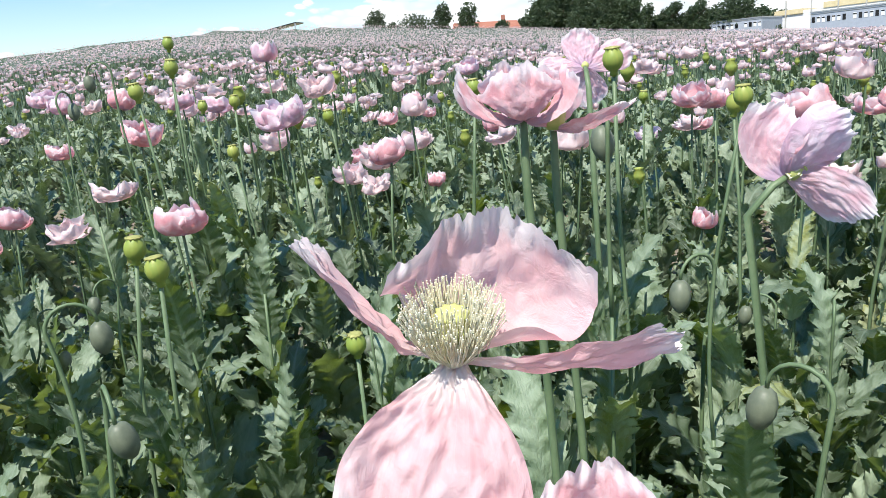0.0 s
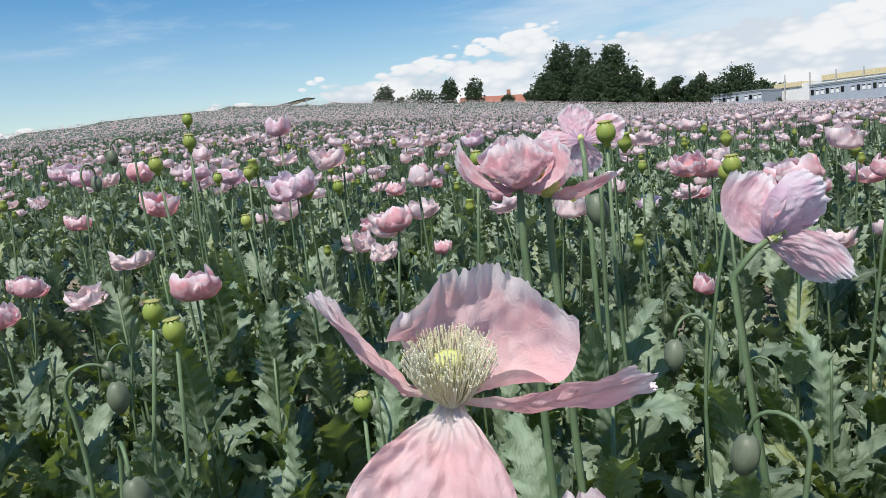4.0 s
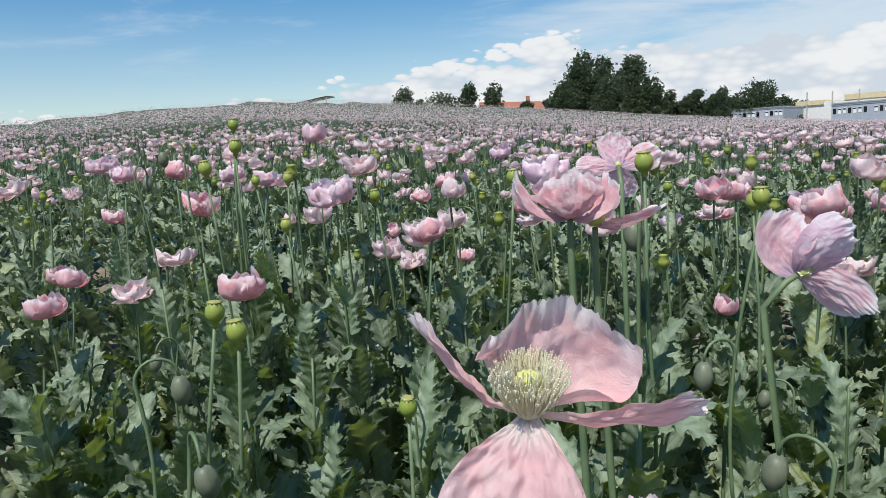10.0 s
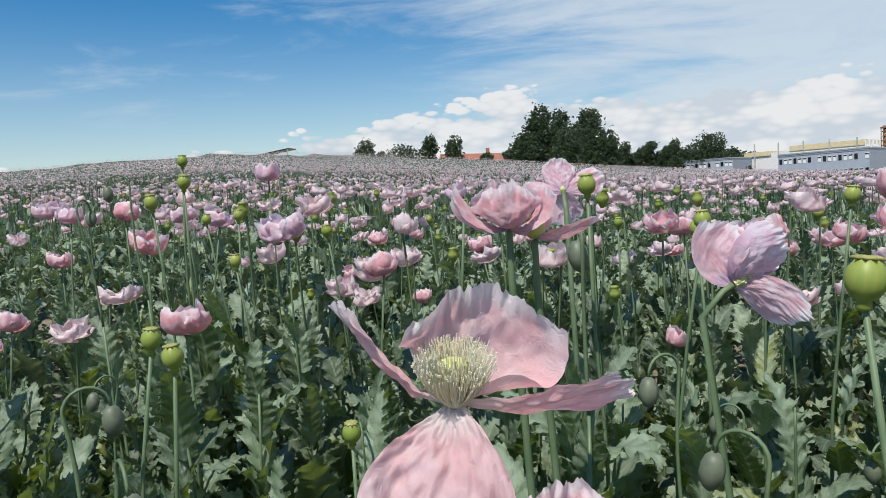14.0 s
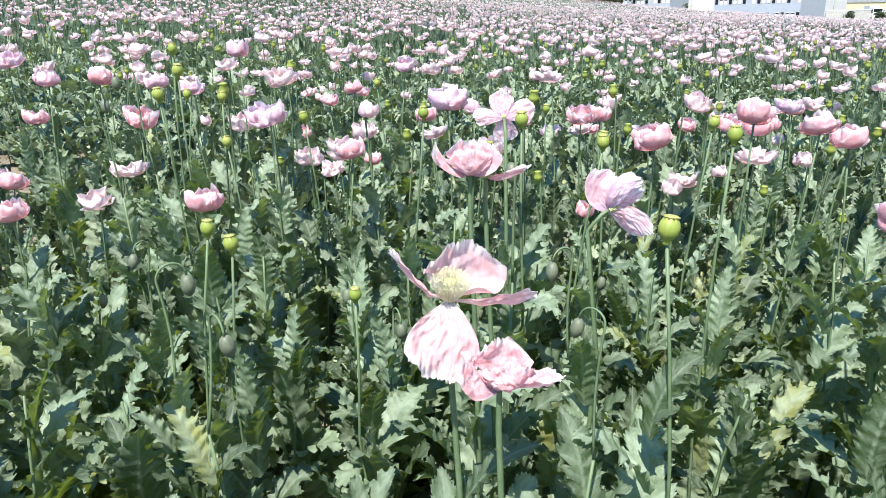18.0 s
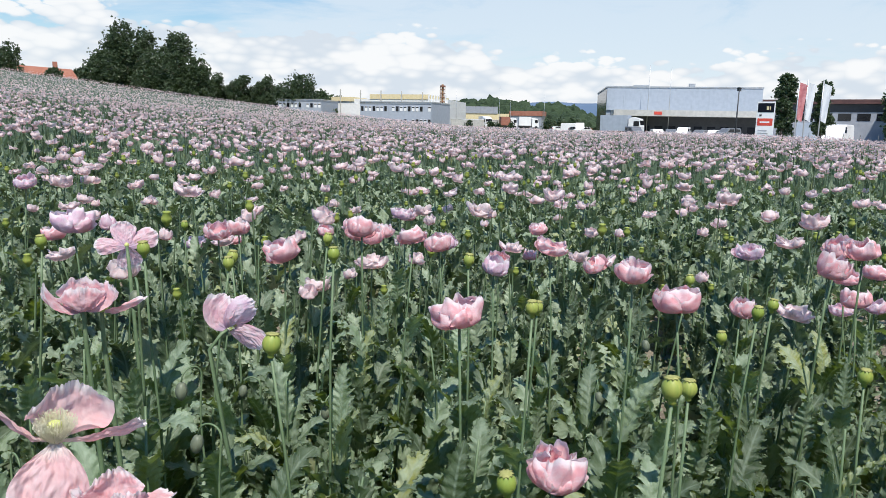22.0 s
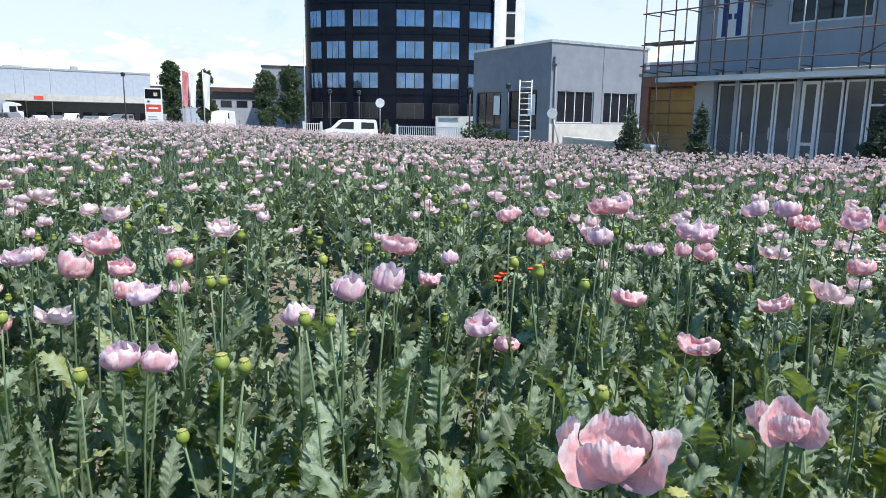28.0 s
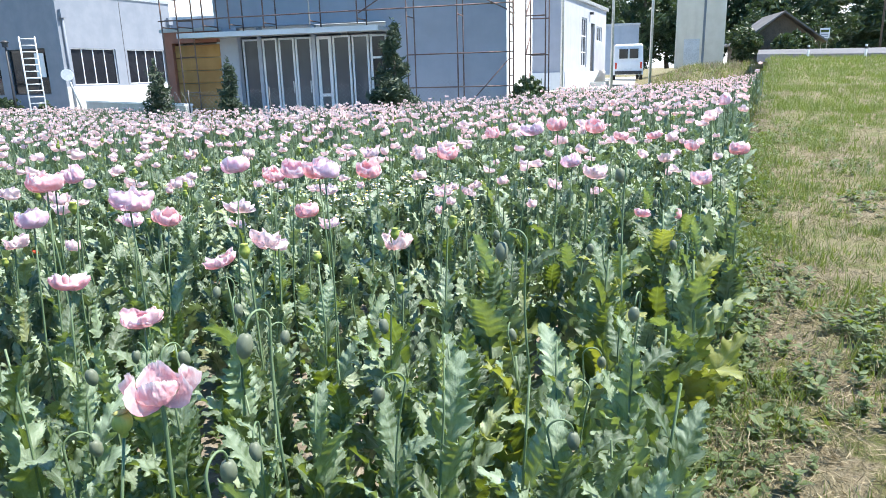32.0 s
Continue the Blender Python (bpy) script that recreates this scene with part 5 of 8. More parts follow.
def crop_ring(name, count, r0, r1, kinds, seed, fine):
    x, y, d = ring_points(count, r0, r1)
    ok = patch_thin(x, y)
    if fine:
        px, py = np.array(PLACED).T
        ok &= np.array([np.hypot(px - p, py - q).min() for p, q in zip(x, y)]) > 0.07
    x, y = x[ok], y[ok]
    n = len(x)
    z = ground_at(x, y)
    pick = rng.random(n)
    pick = np.where(np.arctan2(x - FX, y - FY) < 0.80, pick ** 0.65, pick)      # more in bloom towards the north
    groups, lo = [], 0.0
    ms = turns(np.stack([x, y, z], 1), rng.uniform(0, 6.28, n), rng.uniform(0.80, 1.10, n), rng.uniform(0, .14, n), rng.uniform(0, 6.28, n))
    for kind, variants, hi in kinds:
        for v in range(variants):
            a, b = lo + (hi - lo) * v / variants, lo + (hi - lo) * (v + 1) / variants
            groups.append((low_plant(seed, kind, fine), ms[(pick >= a) & (pick < b)]))
            seed += 1
        lo = hi
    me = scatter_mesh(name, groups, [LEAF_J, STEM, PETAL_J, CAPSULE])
    tagged(new(name, me), "dense stand of flowering pink and lilac opium poppies", "poppy field", kind="stuff")


def mid_crop():
    crop_ring("poppy_stand", 500, 1.85, 4.2, [("leafy", 6, 0.50), ("capsule", 4, 0.76), ("flower", 6, 1.0)], 220, True)
    crop_ring("poppy_crop", 2350, 4.1, 9.0, [("leafy", 6, 0.50), ("capsule", 4, 0.66), ("flower", 10, 1.0)], 20, False)


def tiny_flower(seed, nu, nv):
    bm = bmesh.new()
    r = random.Random(seed + 900)
    sh = dict(SHAPES[(0, 1, 4, 3, 2)[seed % 5]])
    sh["ruffle"] *= 2.2
    for q in range((4 if nv > 2 else 3) - (seed % 5 == 3)):
        rot = Matrix.Rotation(q * math.pi / (2 if nv > 2 else 1.5) + r.uniform(-.4, .4), 4, "Z") @ Matrix.Rotation(r.uniform(-.35, .45), 4, "Y") @ Matrix.Diagonal((r.uniform(.8, 1.1), r.uniform(.75, 1.1), r.uniform(.7, 1.1), 1))
        grid_sheet(bm, [[rot @ Vector(p) for p in row] for row in petal_rows(seed=seed * 7 + q, nu=nu, nv=nv, **sh)])
    me = bpy.data.meshes.new("tiny")
    bm.to_mesh(me)
    bm.free()
    a = arrays(me)
    bpy.data.meshes.remove(me)
    return a


def leaf_clump(seed):
    r = random.Random(seed)
    bm = bmesh.new()
    for i in range(13):
        a, L, z = r.uniform(0, 6.28), r.uniform(.08, .17), r.uniform(.28, .70)
        ox, oy = r.uniform(-.12, .12), r.uniform(-.12, .12)
        el = r.uniform(.8, 1.5)
        rows = []
        for s, (q, w) in enumerate(((0, .2), (.35, 1), (.7, .8), (1, .08))):
            rad, h = L * q * math.cos(el), z + L * q * math.sin(el) - .1 * L * q * q
            rows.append([(ox + rad * math.cos(a) - sd * w * .15 * L * math.sin(a), oy + rad * math.sin(a) + sd * w * .15 * L * math.cos(a), h) for sd in (-1, 1)])
        grid_sheet(bm, rows)
    for i in range(4):
        ox, oy, h = r.uniform(-.16, .16), r.uniform(-.16, .16), r.uniform(.68, .90)
        lx, ly = r.uniform(-.03, .03), r.uniform(-.03, .03)
        tube(bm, [(ox, oy, .3), (ox + lx, oy + ly, h), (ox + lx, oy + ly, h + .012), (ox + lx, oy + ly, h + .030)], [.003, .003, .011, .007], 3, False)
    me = bpy.data.meshes.new("clump")
    bm.to_mesh(me)
    bm.free()
    a = arrays(me)
    bpy.data.meshes.remove(me)
    return a


def far_crop():
    # foliage
    x, y, d = ring_points(9000, 8.5, 30.0)
    n = len(x)
    z = ground_at(x, y)
    ms = turns(np.stack([x, y, z], 1), rng.uniform(0, 6.28, n), rng.uniform(0.85, 1.12, n))
    pick = rng.integers(0, 5, n)
    groups = [(leaf_clump(50 + v), ms[pick == v]) for v in range(5)]
    tagged(new("poppy_foliage", scatter_mesh("poppy_foliage", groups, [LEAF_J])), "grey-green poppy foliage of the field", "poppy field", kind="stuff")
    # flowers
    groups = []
    for r0, r1, count, nu, nv, sz in ((8.5, 20, 8600, 5, 3, 0.84), (20, 38, 15000, 4, 3, 0.95), (38, 70, 27000, 3, 2, 1.15), (70, 150, 42000, 3, 2, 1.5)):
        x, y, d = ring_points(count, r0, r1)
        patch = np.array([0.5 + 0.5 * noise.noise((a * 0.06, b * 0.06, 3.1)) + 0.25 * noise.noise((a * 0.4, b * 0.4, 1.0)) for a, b in zip(x, y)])
        ok = rng.random(len(x)) < np.clip(patch * 1.7, .12, 1) * np.clip((x + 48) / 16, .15, 1)
        x, y = x[ok], y[ok]
        n = len(x)
        z = ground_at(x, y) + rng.normal(0.86, 0.05, n)
        ms = turns(np.stack([x, y, z], 1), rng.uniform(0, 6.28, n), rng.uniform(0.8, 1.2, n) * sz, rng.uniform(0, .6, n), rng.uniform(0, 6.28, n))
        pick = rng.integers(0, 5, n)
        groups += [(tiny_flower(v, nu, nv), ms[pick == v]) for v in range(5)]
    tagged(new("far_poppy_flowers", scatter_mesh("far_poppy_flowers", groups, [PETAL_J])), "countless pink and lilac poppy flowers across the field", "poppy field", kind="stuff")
    # canopy under them
    azs = np.linspace(-45, 134.9, 181)
    rings = [8.6, 9.2, 10, 11.3, 12.7, 14.3, 16, 18, 20.5, 23, 26, 29, 33, 37, 42, 48, 55, 63, 72, 82, 94, 107, 120, 135, 150]
    V, F = [], []
    for a in azs:
        R = edge_at(a) - .2
        for k, rr in enumerate(rings):
            q = min(rr, R)
            x, y = CX + q * math.sin(radians(a)), CY + q * math.cos(radians(a))
            h = 0.66 if k > 3 else 0.2 + 0.12 * k
            h += 0.10 * noise.noise((x * .8, y * .8, 0.5)) * (k > 2)
            if rr > R + .01:
                h = 0.25
                q = R + .05
            V.append((x, y, float(ground_at(x, y)) + h))
    nr = len(rings)
    for i in range(len(azs) - 1):
        for k in range(nr - 1):
            F.append((i * nr + k, (i + 1) * nr + k, (i + 1) * nr + k + 1, i * nr + k + 1))
    me = bpy.data.meshes.new("far_crop_canopy")
    me.from_pydata(V, [], F)
    me.polygons.foreach_set("use_smooth", [True] * len(F))
    tagged(link("far_crop_canopy", me, FARCROP), "far poppy crop seen as one green and pink cover", "poppy field", kind="stuff")


mid_crop()
far_crop()

# ---- trees and shrubs ----


def tuft(seed, n=4, w=0.5):
    """A few crossed leaf blades, one metre across."""
    r = random.Random(seed)
    V, T, U = [], [], []
    for i in range(n):
        c = Vector((r.uniform(-.3, .3), r.uniform(-.3, .3), r.uniform(-.3, .3)))
        a = Vector((r.uniform(-1, 1), r.uniform(-1, 1), r.uniform(-.6, .6))).normalized()
        b = a.cross(Vector((r.uniform(-1, 1), r.uniform(-1, 1), r.uniform(-1, 1)))).normalized()
        k = len(V)
        V += [c - a * .5, c + b * w * .5, c + a * .5, c - b * w * .5]
        T += [(k, k + 1, k + 2), (k, k + 2, k + 3)]
        U += [(0.5, 0), (1, .5), (.5, 1), (.5, 0), (.5, 1), (0, .5)]
    return np.array([tuple(v) for v in V], np.float32), np.array(T), np.zeros(len(T), np.int32), np.array(U, np.float32)


TUFTS = [tuft(i) for i in range(4)]
NEEDLES = [tuft(20 + i, 5, 0.22) for i in range(3)]


def crown_mesh(name, blobs, count, size, mat, seed, protos=TUFTS, hollow=0.55):
    """Leaf tufts in and on a set of blobs (x, y, z, rx, ry, rz)."""
    g = np.random.default_rng(seed)
    P, S = [], []
    vol = np.array([b[3] * b[4] + b[3] * b[5] + b[4] * b[5] for b in blobs])
    for b, share in zip(blobs, vol / vol.sum()):
        n = max(8, int(count * share))
        d = g.normal(size=(n, 3))
        d /= np.linalg.norm(d, axis=1)[:, None]
        rr = hollow + (1.06 - hollow) * g.random(n) ** 0.6 + (g.random(n) > 0.84) * g.random(n) * 0.42
        lump = 1 + 0.16 * np.sin(d[:, 0] * 6 + seed) * np.sin(d[:, 1] * 5 + 1) + 0.12 * np.sin(d[:, 2] * 9 + b[0])
        P.append(np.array(b[:3]) + d * (rr * lump)[:, None] * np.array(b[3:6]))
        S.append(size * g.uniform(0.6, 1.3, n))
    P, S = np.concatenate(P), np.concatenate(S)
    ms = turns(P, g.uniform(0, 6.28, len(P)), S, g.uniform(0, 1.5, len(P)), g.uniform(0, 6.28, len(P)))
    pick = g.integers(0, len(protos), len(P))
    return scatter_mesh(name, [(protos[k], ms[pick == k]) for k in range(len(protos))], [mat], smooth=False)


def tree(x, y, h, w, label, seed, count=1600, leaf=0.7, trunk=0.25, z=None, blobs=None, mat=None, category="tree", group=""):
    r = random.Random(seed)
    z = float(ground_at(x, y)) if z is None else z
    t = thing("tree", Matrix.Translation((x, y, z)), label, category, group)
    th = h * trunk
    bm = bmesh.new()
    r0 = 0.022 * h + 0.05
    tube(bm, [(0, 0, -0.3), (0.02 * h, 0, th * .6), (0, .01 * h, th * 1.3), (0.01 * h, 0, h * .8)], [r0 * 1.25, r0, r0 * .75, r0 * .15], 7)
    part("trunk", bm, BARK, t)
    for k in range(5):
        a, zz = k * 1.3 + r.random(), th + (h - th) * (0.08 + 0.13 * k)
        bl = bmesh.new()
        tube(bl, [(0, 0, zz), (math.cos(a) * w * .22, math.sin(a) * w * .22, zz + h * .08), (math.cos(a) * w * .40, math.sin(a) * w * .40, zz + h * .13)], [r0 * .5, r0 * .3, r0 * .1], 5)
        part("limb", bl, BARK, t)
    if blobs is None:
        blobs = []
        for k in range(9):
            q = k / 8
            a = k * 2.4 + r.random()
            rad = w * .5 * (0.55 + 0.45 * math.sin(math.pi * min(1, q + .2)))
            off = rad * r.uniform(.25, .6)
            zz = th + (h - th) * (0.12 + 0.76 * q)
            s = w * r.uniform(.20, .30)
            blobs.append((math.cos(a) * off, math.sin(a) * off, zz, s, s, s * r.uniform(.7, 1.0)))
    link("crown", crown_mesh("crown", blobs, count, leaf, mat or TREE_LEAF, seed), None, t)
    return t


def conifer(x, y, h, w, label, seed, count=1200, leaf=0.5, z=None, name="conifer", open_base=0.05, mat=None, group="", ragged=0.0):
    """A spire of needle tufts: thuja, spruce, columnar hornbeam."""
    r = random.Random(seed)
    z = float(ground_at(x, y)) if z is None else z
    t = thing(name, Matrix.Translation((x, y, z)), label, "shrub" if h < 4.5 else "tree", group)
    bm = bmesh.new()
    tube(bm, [(0, 0, -.1), (0, 0, h * .5), (0, 0, h * .95)], [0.02 * h + .02, 0.012 * h + .01, 0.004], 6)
    part("trunk", bm, BARK, t)
    blobs = []
    for k in range(11):
        q = k / 10
        rad = w * .5 * (1 - q) ** 0.6 * (0.75 if q < .06 else 1) * r.uniform(.75, 1.1)
        a, off = r.uniform(0, 6.28), rad * (.3 + ragged)
        blobs.append((math.cos(a) * off, math.sin(a) * off, h * (open_base + .92 * q * (1 - open_base)), rad * .8 + .04, rad * .8 + .04, h * .085))
    link("crown", crown_mesh("crown", blobs, count, leaf, mat or THUJA, seed, NEEDLES, 0.35), None, t)
    return t


def bearing(az, d, z=None):
    v = polar(az, d, z)
    return v.x, v.y


# ---- buildings ----


def frame_at(p, q, z):
    """A building's own axes: origin at p, x along the front towards q, y into the building."""
    d = Vector((q[0] - p[0], q[1] - p[1], 0))
    return Matrix.Translation((p[0], p[1], z)) @ Matrix.Rotation(math.atan2(d.y, d.x), 4, "Z"), d.length


def opening_wall(x0, x1, z0, z1, holes, y0=0.0, y1=0.25):
    """A wall along x with holes (xa, xb, za, zb), left to right, cut right through."""
    bm = bmesh.new()
    x = x0
    for xa, xb, za, zb in holes:
        if xa > x:
            box(bm, x, y0, z0, xa, y1, z1)
        if za > z0:
            box(bm, xa, y0, z0, xb, y1, za)
        if zb < z1:
            box(bm, xa, y0, zb, xb, y1, z1)
        x = xb
    if x < x1:
        box(bm, x, y0, z0, x1, y1, z1)
    return bm


def wall_pieces(parent, name, mat, x0, x1, z0, z1, holes, m=None):
    """A wall with openings, each panel a mesh of its own under the first."""
    cuts, x = [], x0
    for xa, xb, za, zb in holes:
        cuts += [(x, 0, z0, xa, .25, z1), (xa, 0, z0, xb, .25, za), (xa, 0, zb, xb, .25, z1)]
        x = xb
    cuts.append((x, 0, z0, x1, .25, z1))
    wall = part(name, boxes(cuts[0]), mat, parent)
    if m is not None:
        wall.matrix_basis = m
    for k in cuts[1:]:
        part("wall_panel", boxes(k), mat, wall)
    return wall


def frame_ring(x0, x1, z0, z1, y, bar):
    """A window frame as one closed ring."""
    bm = bmesh.new()
    loops = []
    for yy in (y - .04, y + .04):
        for e in (0, bar):
            loops.append([bm.verts.new(p) for p in ((x0 + e, yy, z0 + e), (x1 - e, yy, z0 + e), (x1 - e, yy, z1 - e), (x0 + e, yy, z1 - e))])
    fo, fi, bo, bi = loops
    for k in range(4):
        j = (k + 1) % 4
        for q in ((fo[k], fo[j], fi[j], fi[k]), (bi[k], bi[j], bo[j], bo[k]), (fo[j], fo[k], bo[k], bo[j]), (fi[k], fi[j], bi[j], bi[k])):
            bm.faces.new(q)
    return bm


def glazing(parent, x0, x1, z0, z1, n, y=0.12, frame=FRAME, glass=DARKGLASS, bar=0.06, rails=(), name="window"):
    """A framed window in a wall along x: frame, mullions and single panes."""
    w = part(name, frame_ring(x0, x1, z0, z1, y, bar), frame, parent)
    step = (x1 - x0) / n
    for i in range(1, n):
        c = x0 + i * step
        part("mullion", boxes((c - bar / 2, y - .042, z0 + bar, c + bar / 2, y + .042, z1 - bar)), frame, w)
    for rz in rails:
        part("rail", boxes((x0 + bar, y - .035, rz - bar / 2, x1 - bar, y + .035, rz + bar / 2)), frame, w)
    for i in range(n):
        a, b = x0 + i * step + (bar if i == 0 else bar / 2), x0 + (i + 1) * step - (bar if i == n - 1 else bar / 2)
        part("pane", boxes((a, y - .008, z0 + bar, b, y + .008, z1 - bar)), glass, w)
    return w


def side(parent, x, length, name="side_wall"):
    """An empty-free way to build along y: a mesh under parent, turned to face -x at x."""
    return Matrix.Translation((x, length, 0)) @ Matrix.Rotation(-math.pi / 2, 4, "Z")


def office_tower():
    c = polar(72.3, 93.5, -0.8)
    right = Vector((math.cos(radians(72.3)), -math.sin(radians(72.3)), 0))
    m = Matrix.Translation(c) @ Matrix.Rotation(math.atan2(right.y, right.x), 4, "Z")
    t = thing("office_tower", m, "six-storey rounded office tower clad in black glass with blue windows", "office building")
    R, B = 14.2, 5.0      # half width, depth of the bow front

    def arc(a0, a1, z0, z1, r0, r1, n=None, drop=0.0):
        bm = bmesh.new()
        n = n or max(2, int(abs(a1 - a0) / 3))
        ring = []
        for i in range(n + 1):
            q = i / n
            a = radians(a0 + (a1 - a0) * q)
            lo, hi = z0 - drop * q, z1 - drop * q
            ring.append([bm.verts.new((r * math.sin(a), -(B + r - R) * math.cos(a), z)) for r, z in ((r1, lo), (r1, hi), (r0, hi), (r0, lo))])
        for p, q in zip(ring, ring[1:]):
            for k in range(4):
                bm.faces.new((p[k], q[k], q[(k + 1) % 4], p[(k + 1) % 4]))
        bm.faces.new(ring[0])
        bm.faces.new(ring[-1][::-1])
        return bm

    END = 43.6
    part("core_wall", boxes((-13.4, -1.2, 0, 9.6, 12, 20.5)), DARKCLAD, t)
    part("inner_wall", arc(-90, END, 0, 19.4, R - 1.2, R - .36, 44), DARKCLAD, t)
    cols = [(-68, -56), (-51, -37.5), (-32.6, -18.6), (-9.2, 4.8), (9.1, 23.1), (28.4, 42.6)]
    rows = [(2.3, 4.1), (6.0, 7.8), (9.6, 11.6), (13.4, 15.3), (17.0, 19.0)]
    floors = [0.1, 1.9, 5.2, 8.9, 12.6, 16.3, 19.6]
    for z in floors[1:]:
        part("floor_band", arc(-90, END, z - .10, z, R - .3, R - .01, 50), DARKCLAD, t)
    edges = [-90] + [e for w in cols for e in w] + [END]
    for a0, a1 in zip(edges, edges[1:]):
        for z0, z1 in zip(floors, floors[1:]):
            part("cladding_panel", arc(a0 + .12, a1 - .12, z0 + .02, z1 - .12, R - .34, R - .06), DARKCLAD, t)
    for a0, a1 in cols:
        w = a1 - a0
        for z0, z1 in rows:
            f = part("window", arc(a0, a1, z0 - .07, z1 + .07, R - .3, R - .03), DARKFRAME, t)
            for k in range(3):
                b0 = a0 + w * k / 3
                part("pane", arc(b0 + .25, b0 + w / 3 - .25, z0, z1, R - .3, R + .01, 2), BLUEGLASS if z0 > 5 else DARKGLASS, f)
    # top storey: closed on one side, an open terrace on the other
    part("top_wall", arc(-90, -10, 19.6, 23.3, R - .3, R - .05, 30), DARKCLAD, t)
    for a0, a1 in cols[:3]:
        w = a1 - a0
        f = part("window", arc(a0, a1, 19.9, 23.0, R - .3, R - .02), DARKFRAME, t)
        for k in range(3):
            for z0, z1 in ((20.0, 20.9), (21.0, 22.9)):
                b0 = a0 + w * k / 3
                part("pane", arc(b0 + .25, b0 + w / 3 - .25, z0, z1, R - .3, R + .02, 2), BLUEGLASS, f)
    part("coping", arc(-90, -8, 23.3, 23.8, R - .8, R + .10, 34), ALU, t, "pale metal roof edge band")
    part("parapet", arc(-10, END, 19.6, 20.1, R - .3, R - .04, 20), DARKCLAD, t)
    for k in range(9):
        a = -9 + k * 5.8
        top = 23.2 - k * 0.2
        part("terrace_pane", arc(a + .2, a + 5.5, 20.15, top - .1, R - .14, R - .09, 2), DARKCLAD if k in (2, 5) else GLASSCLEAR, t)
        part("terrace_post", arc(a - .2, a + .15, 20.1, top, R - .2, R - .03, 1), DARKFRAME, t)
    part("terrace_rail", arc(-10, END, 23.1, 23.3, R - .2, R - .02, 20, 1.7), DARKFRAME, t)
    part("terrace_wall", boxes((-1.5, 0.2, 19.5, 9.0, 0.5, 22.0)), WHITEWALL, t)
    part("penthouse", boxes((-6.6, -1.5, 20.5, 2.2, 8, 25.6)), DARKCLAD, t)
    for k in range(6):
        part("penthouse_panel", boxes((-6.5 + k * 1.45, -1.56, 23.0, -5.2 + k * 1.45, -1.5, 25.4)), BLUEGLASS, t)
    part("stair_wall", boxes((9.9, -4.2, 0, 10.7, 8, 21.4)), WHITEWALL, t, "white stair block")
    part("stair_tower", boxes((10.7, -2.0, 0, 14.0, 8, 19.9)), WHITEWALL, t, "white stair block")
    part("stair_coping", boxes((10.7, -2.1, 19.9, 14.1, 8, 20.1)), CONCRETE, t)
    for k in range(5):
        part("stair_pane", boxes((11.7, -2.06, 3.4 + k * 3.1, 12.8, -2.0, 6.2 + k * 3.1)), DARKGLASS if k % 2 else DARKCLAD, t)
    part("entrance_box", boxes((2.6, -9.4, 0, 7.6, -7.2, 2.6)), CONCRETE, t)


def storage_shed():
    m, L = frame_at((42.4, 4.57), (48.0, -0.91), -0.8)
    D, H = 8.2, 6.7
    t = thing("storage_shed", m, "grey panel-clad shed with tall dark garage windows", "industrial building")
    holes = [(0.56, 3.45, 2.05, 3.95), (4.26, 7.10, 2.05, 3.95)]
    wall_pieces(t, "front_wall", SHEDWALL, 0, L, 0, H, holes)
    for xa, xb, za, zb in holes:
        glazing(t, xa, xb, za, zb, 4, 0.14, FRAME, DARKGLASS, 0.045)
    part("plinth", boxes((-.03, -.06, 0, L + .03, -.003, 1.98)), CONCRETE, t)
    s = wall_pieces(t, "side_wall", SHEDWALL, 0, D, 0, H, [(0.42, 3.42, 1.6, 4.0), (4.2, 7.2, 1.6, 4.0)], Matrix.Translation((0, D + .25, 0)) @ Matrix.Rotation(-math.pi / 2, 4, "Z"))
    for xa in (0.42, 4.2):
        glazing(s, xa, xa + 3.0, 1.6, 4.0, 3, 0.14, DARKFRAME, DARKGLASS, 0.07)
        part("notice", boxes((xa + 2.05, .05, 2.5, xa + 2.75, .08, 3.75)), WHITE, s)
    part("back_wall", boxes((L - .25, .26, 0, L, D + .2, H), (.26, D, 0, L - .26, D + .24, H)), SHEDWALL, t)
    part("roof", boxes((.1, .1, H - .05, L - .1, D + .1, H + .08)), CONCRETE, t)
    part("roof_trim", boxes((-.06, -.06, H - .02, L + .06, 0.1, H + .14), (-.06, .1, H - .02, .1, D + .3, H + .14)), STEEL, t)
    for x in (0.28, L - .15):
        bm = bmesh.new()
        tube(bm, [(x, -.1, 0.2), (x, -.1, H - 1.2)], 0.06, 8)
        box(bm, x - .16, -.22, H - 1.25, x + .16, -.02, H - .85)
        part("downpipe", bm, SHEDWALL, t)
    part("panel_joint", boxes((L * .52, -.008, .95, L * .52 + .03, 0.0, H - .05)), DARKFRAME, t)
    # a lower grey building behind
    m2, L2 = frame_at(bearing(90.4, 54), bearing(95.0, 52), 0.0)
    b = thing("back_building", m2, "low grey building behind the brick garage", "building")
    part("wall", boxes((0, 0, 0, L2, 8, 5.4)), SHEDWALL, b)
    part("roof_trim", boxes((-.05, -.08, 5.4, L2, 8, 5.6)), STEEL, b)
    part("lower_band", boxes((0, -.05, 0, L2, -.004, 3.2)), WHITEWALL, b)


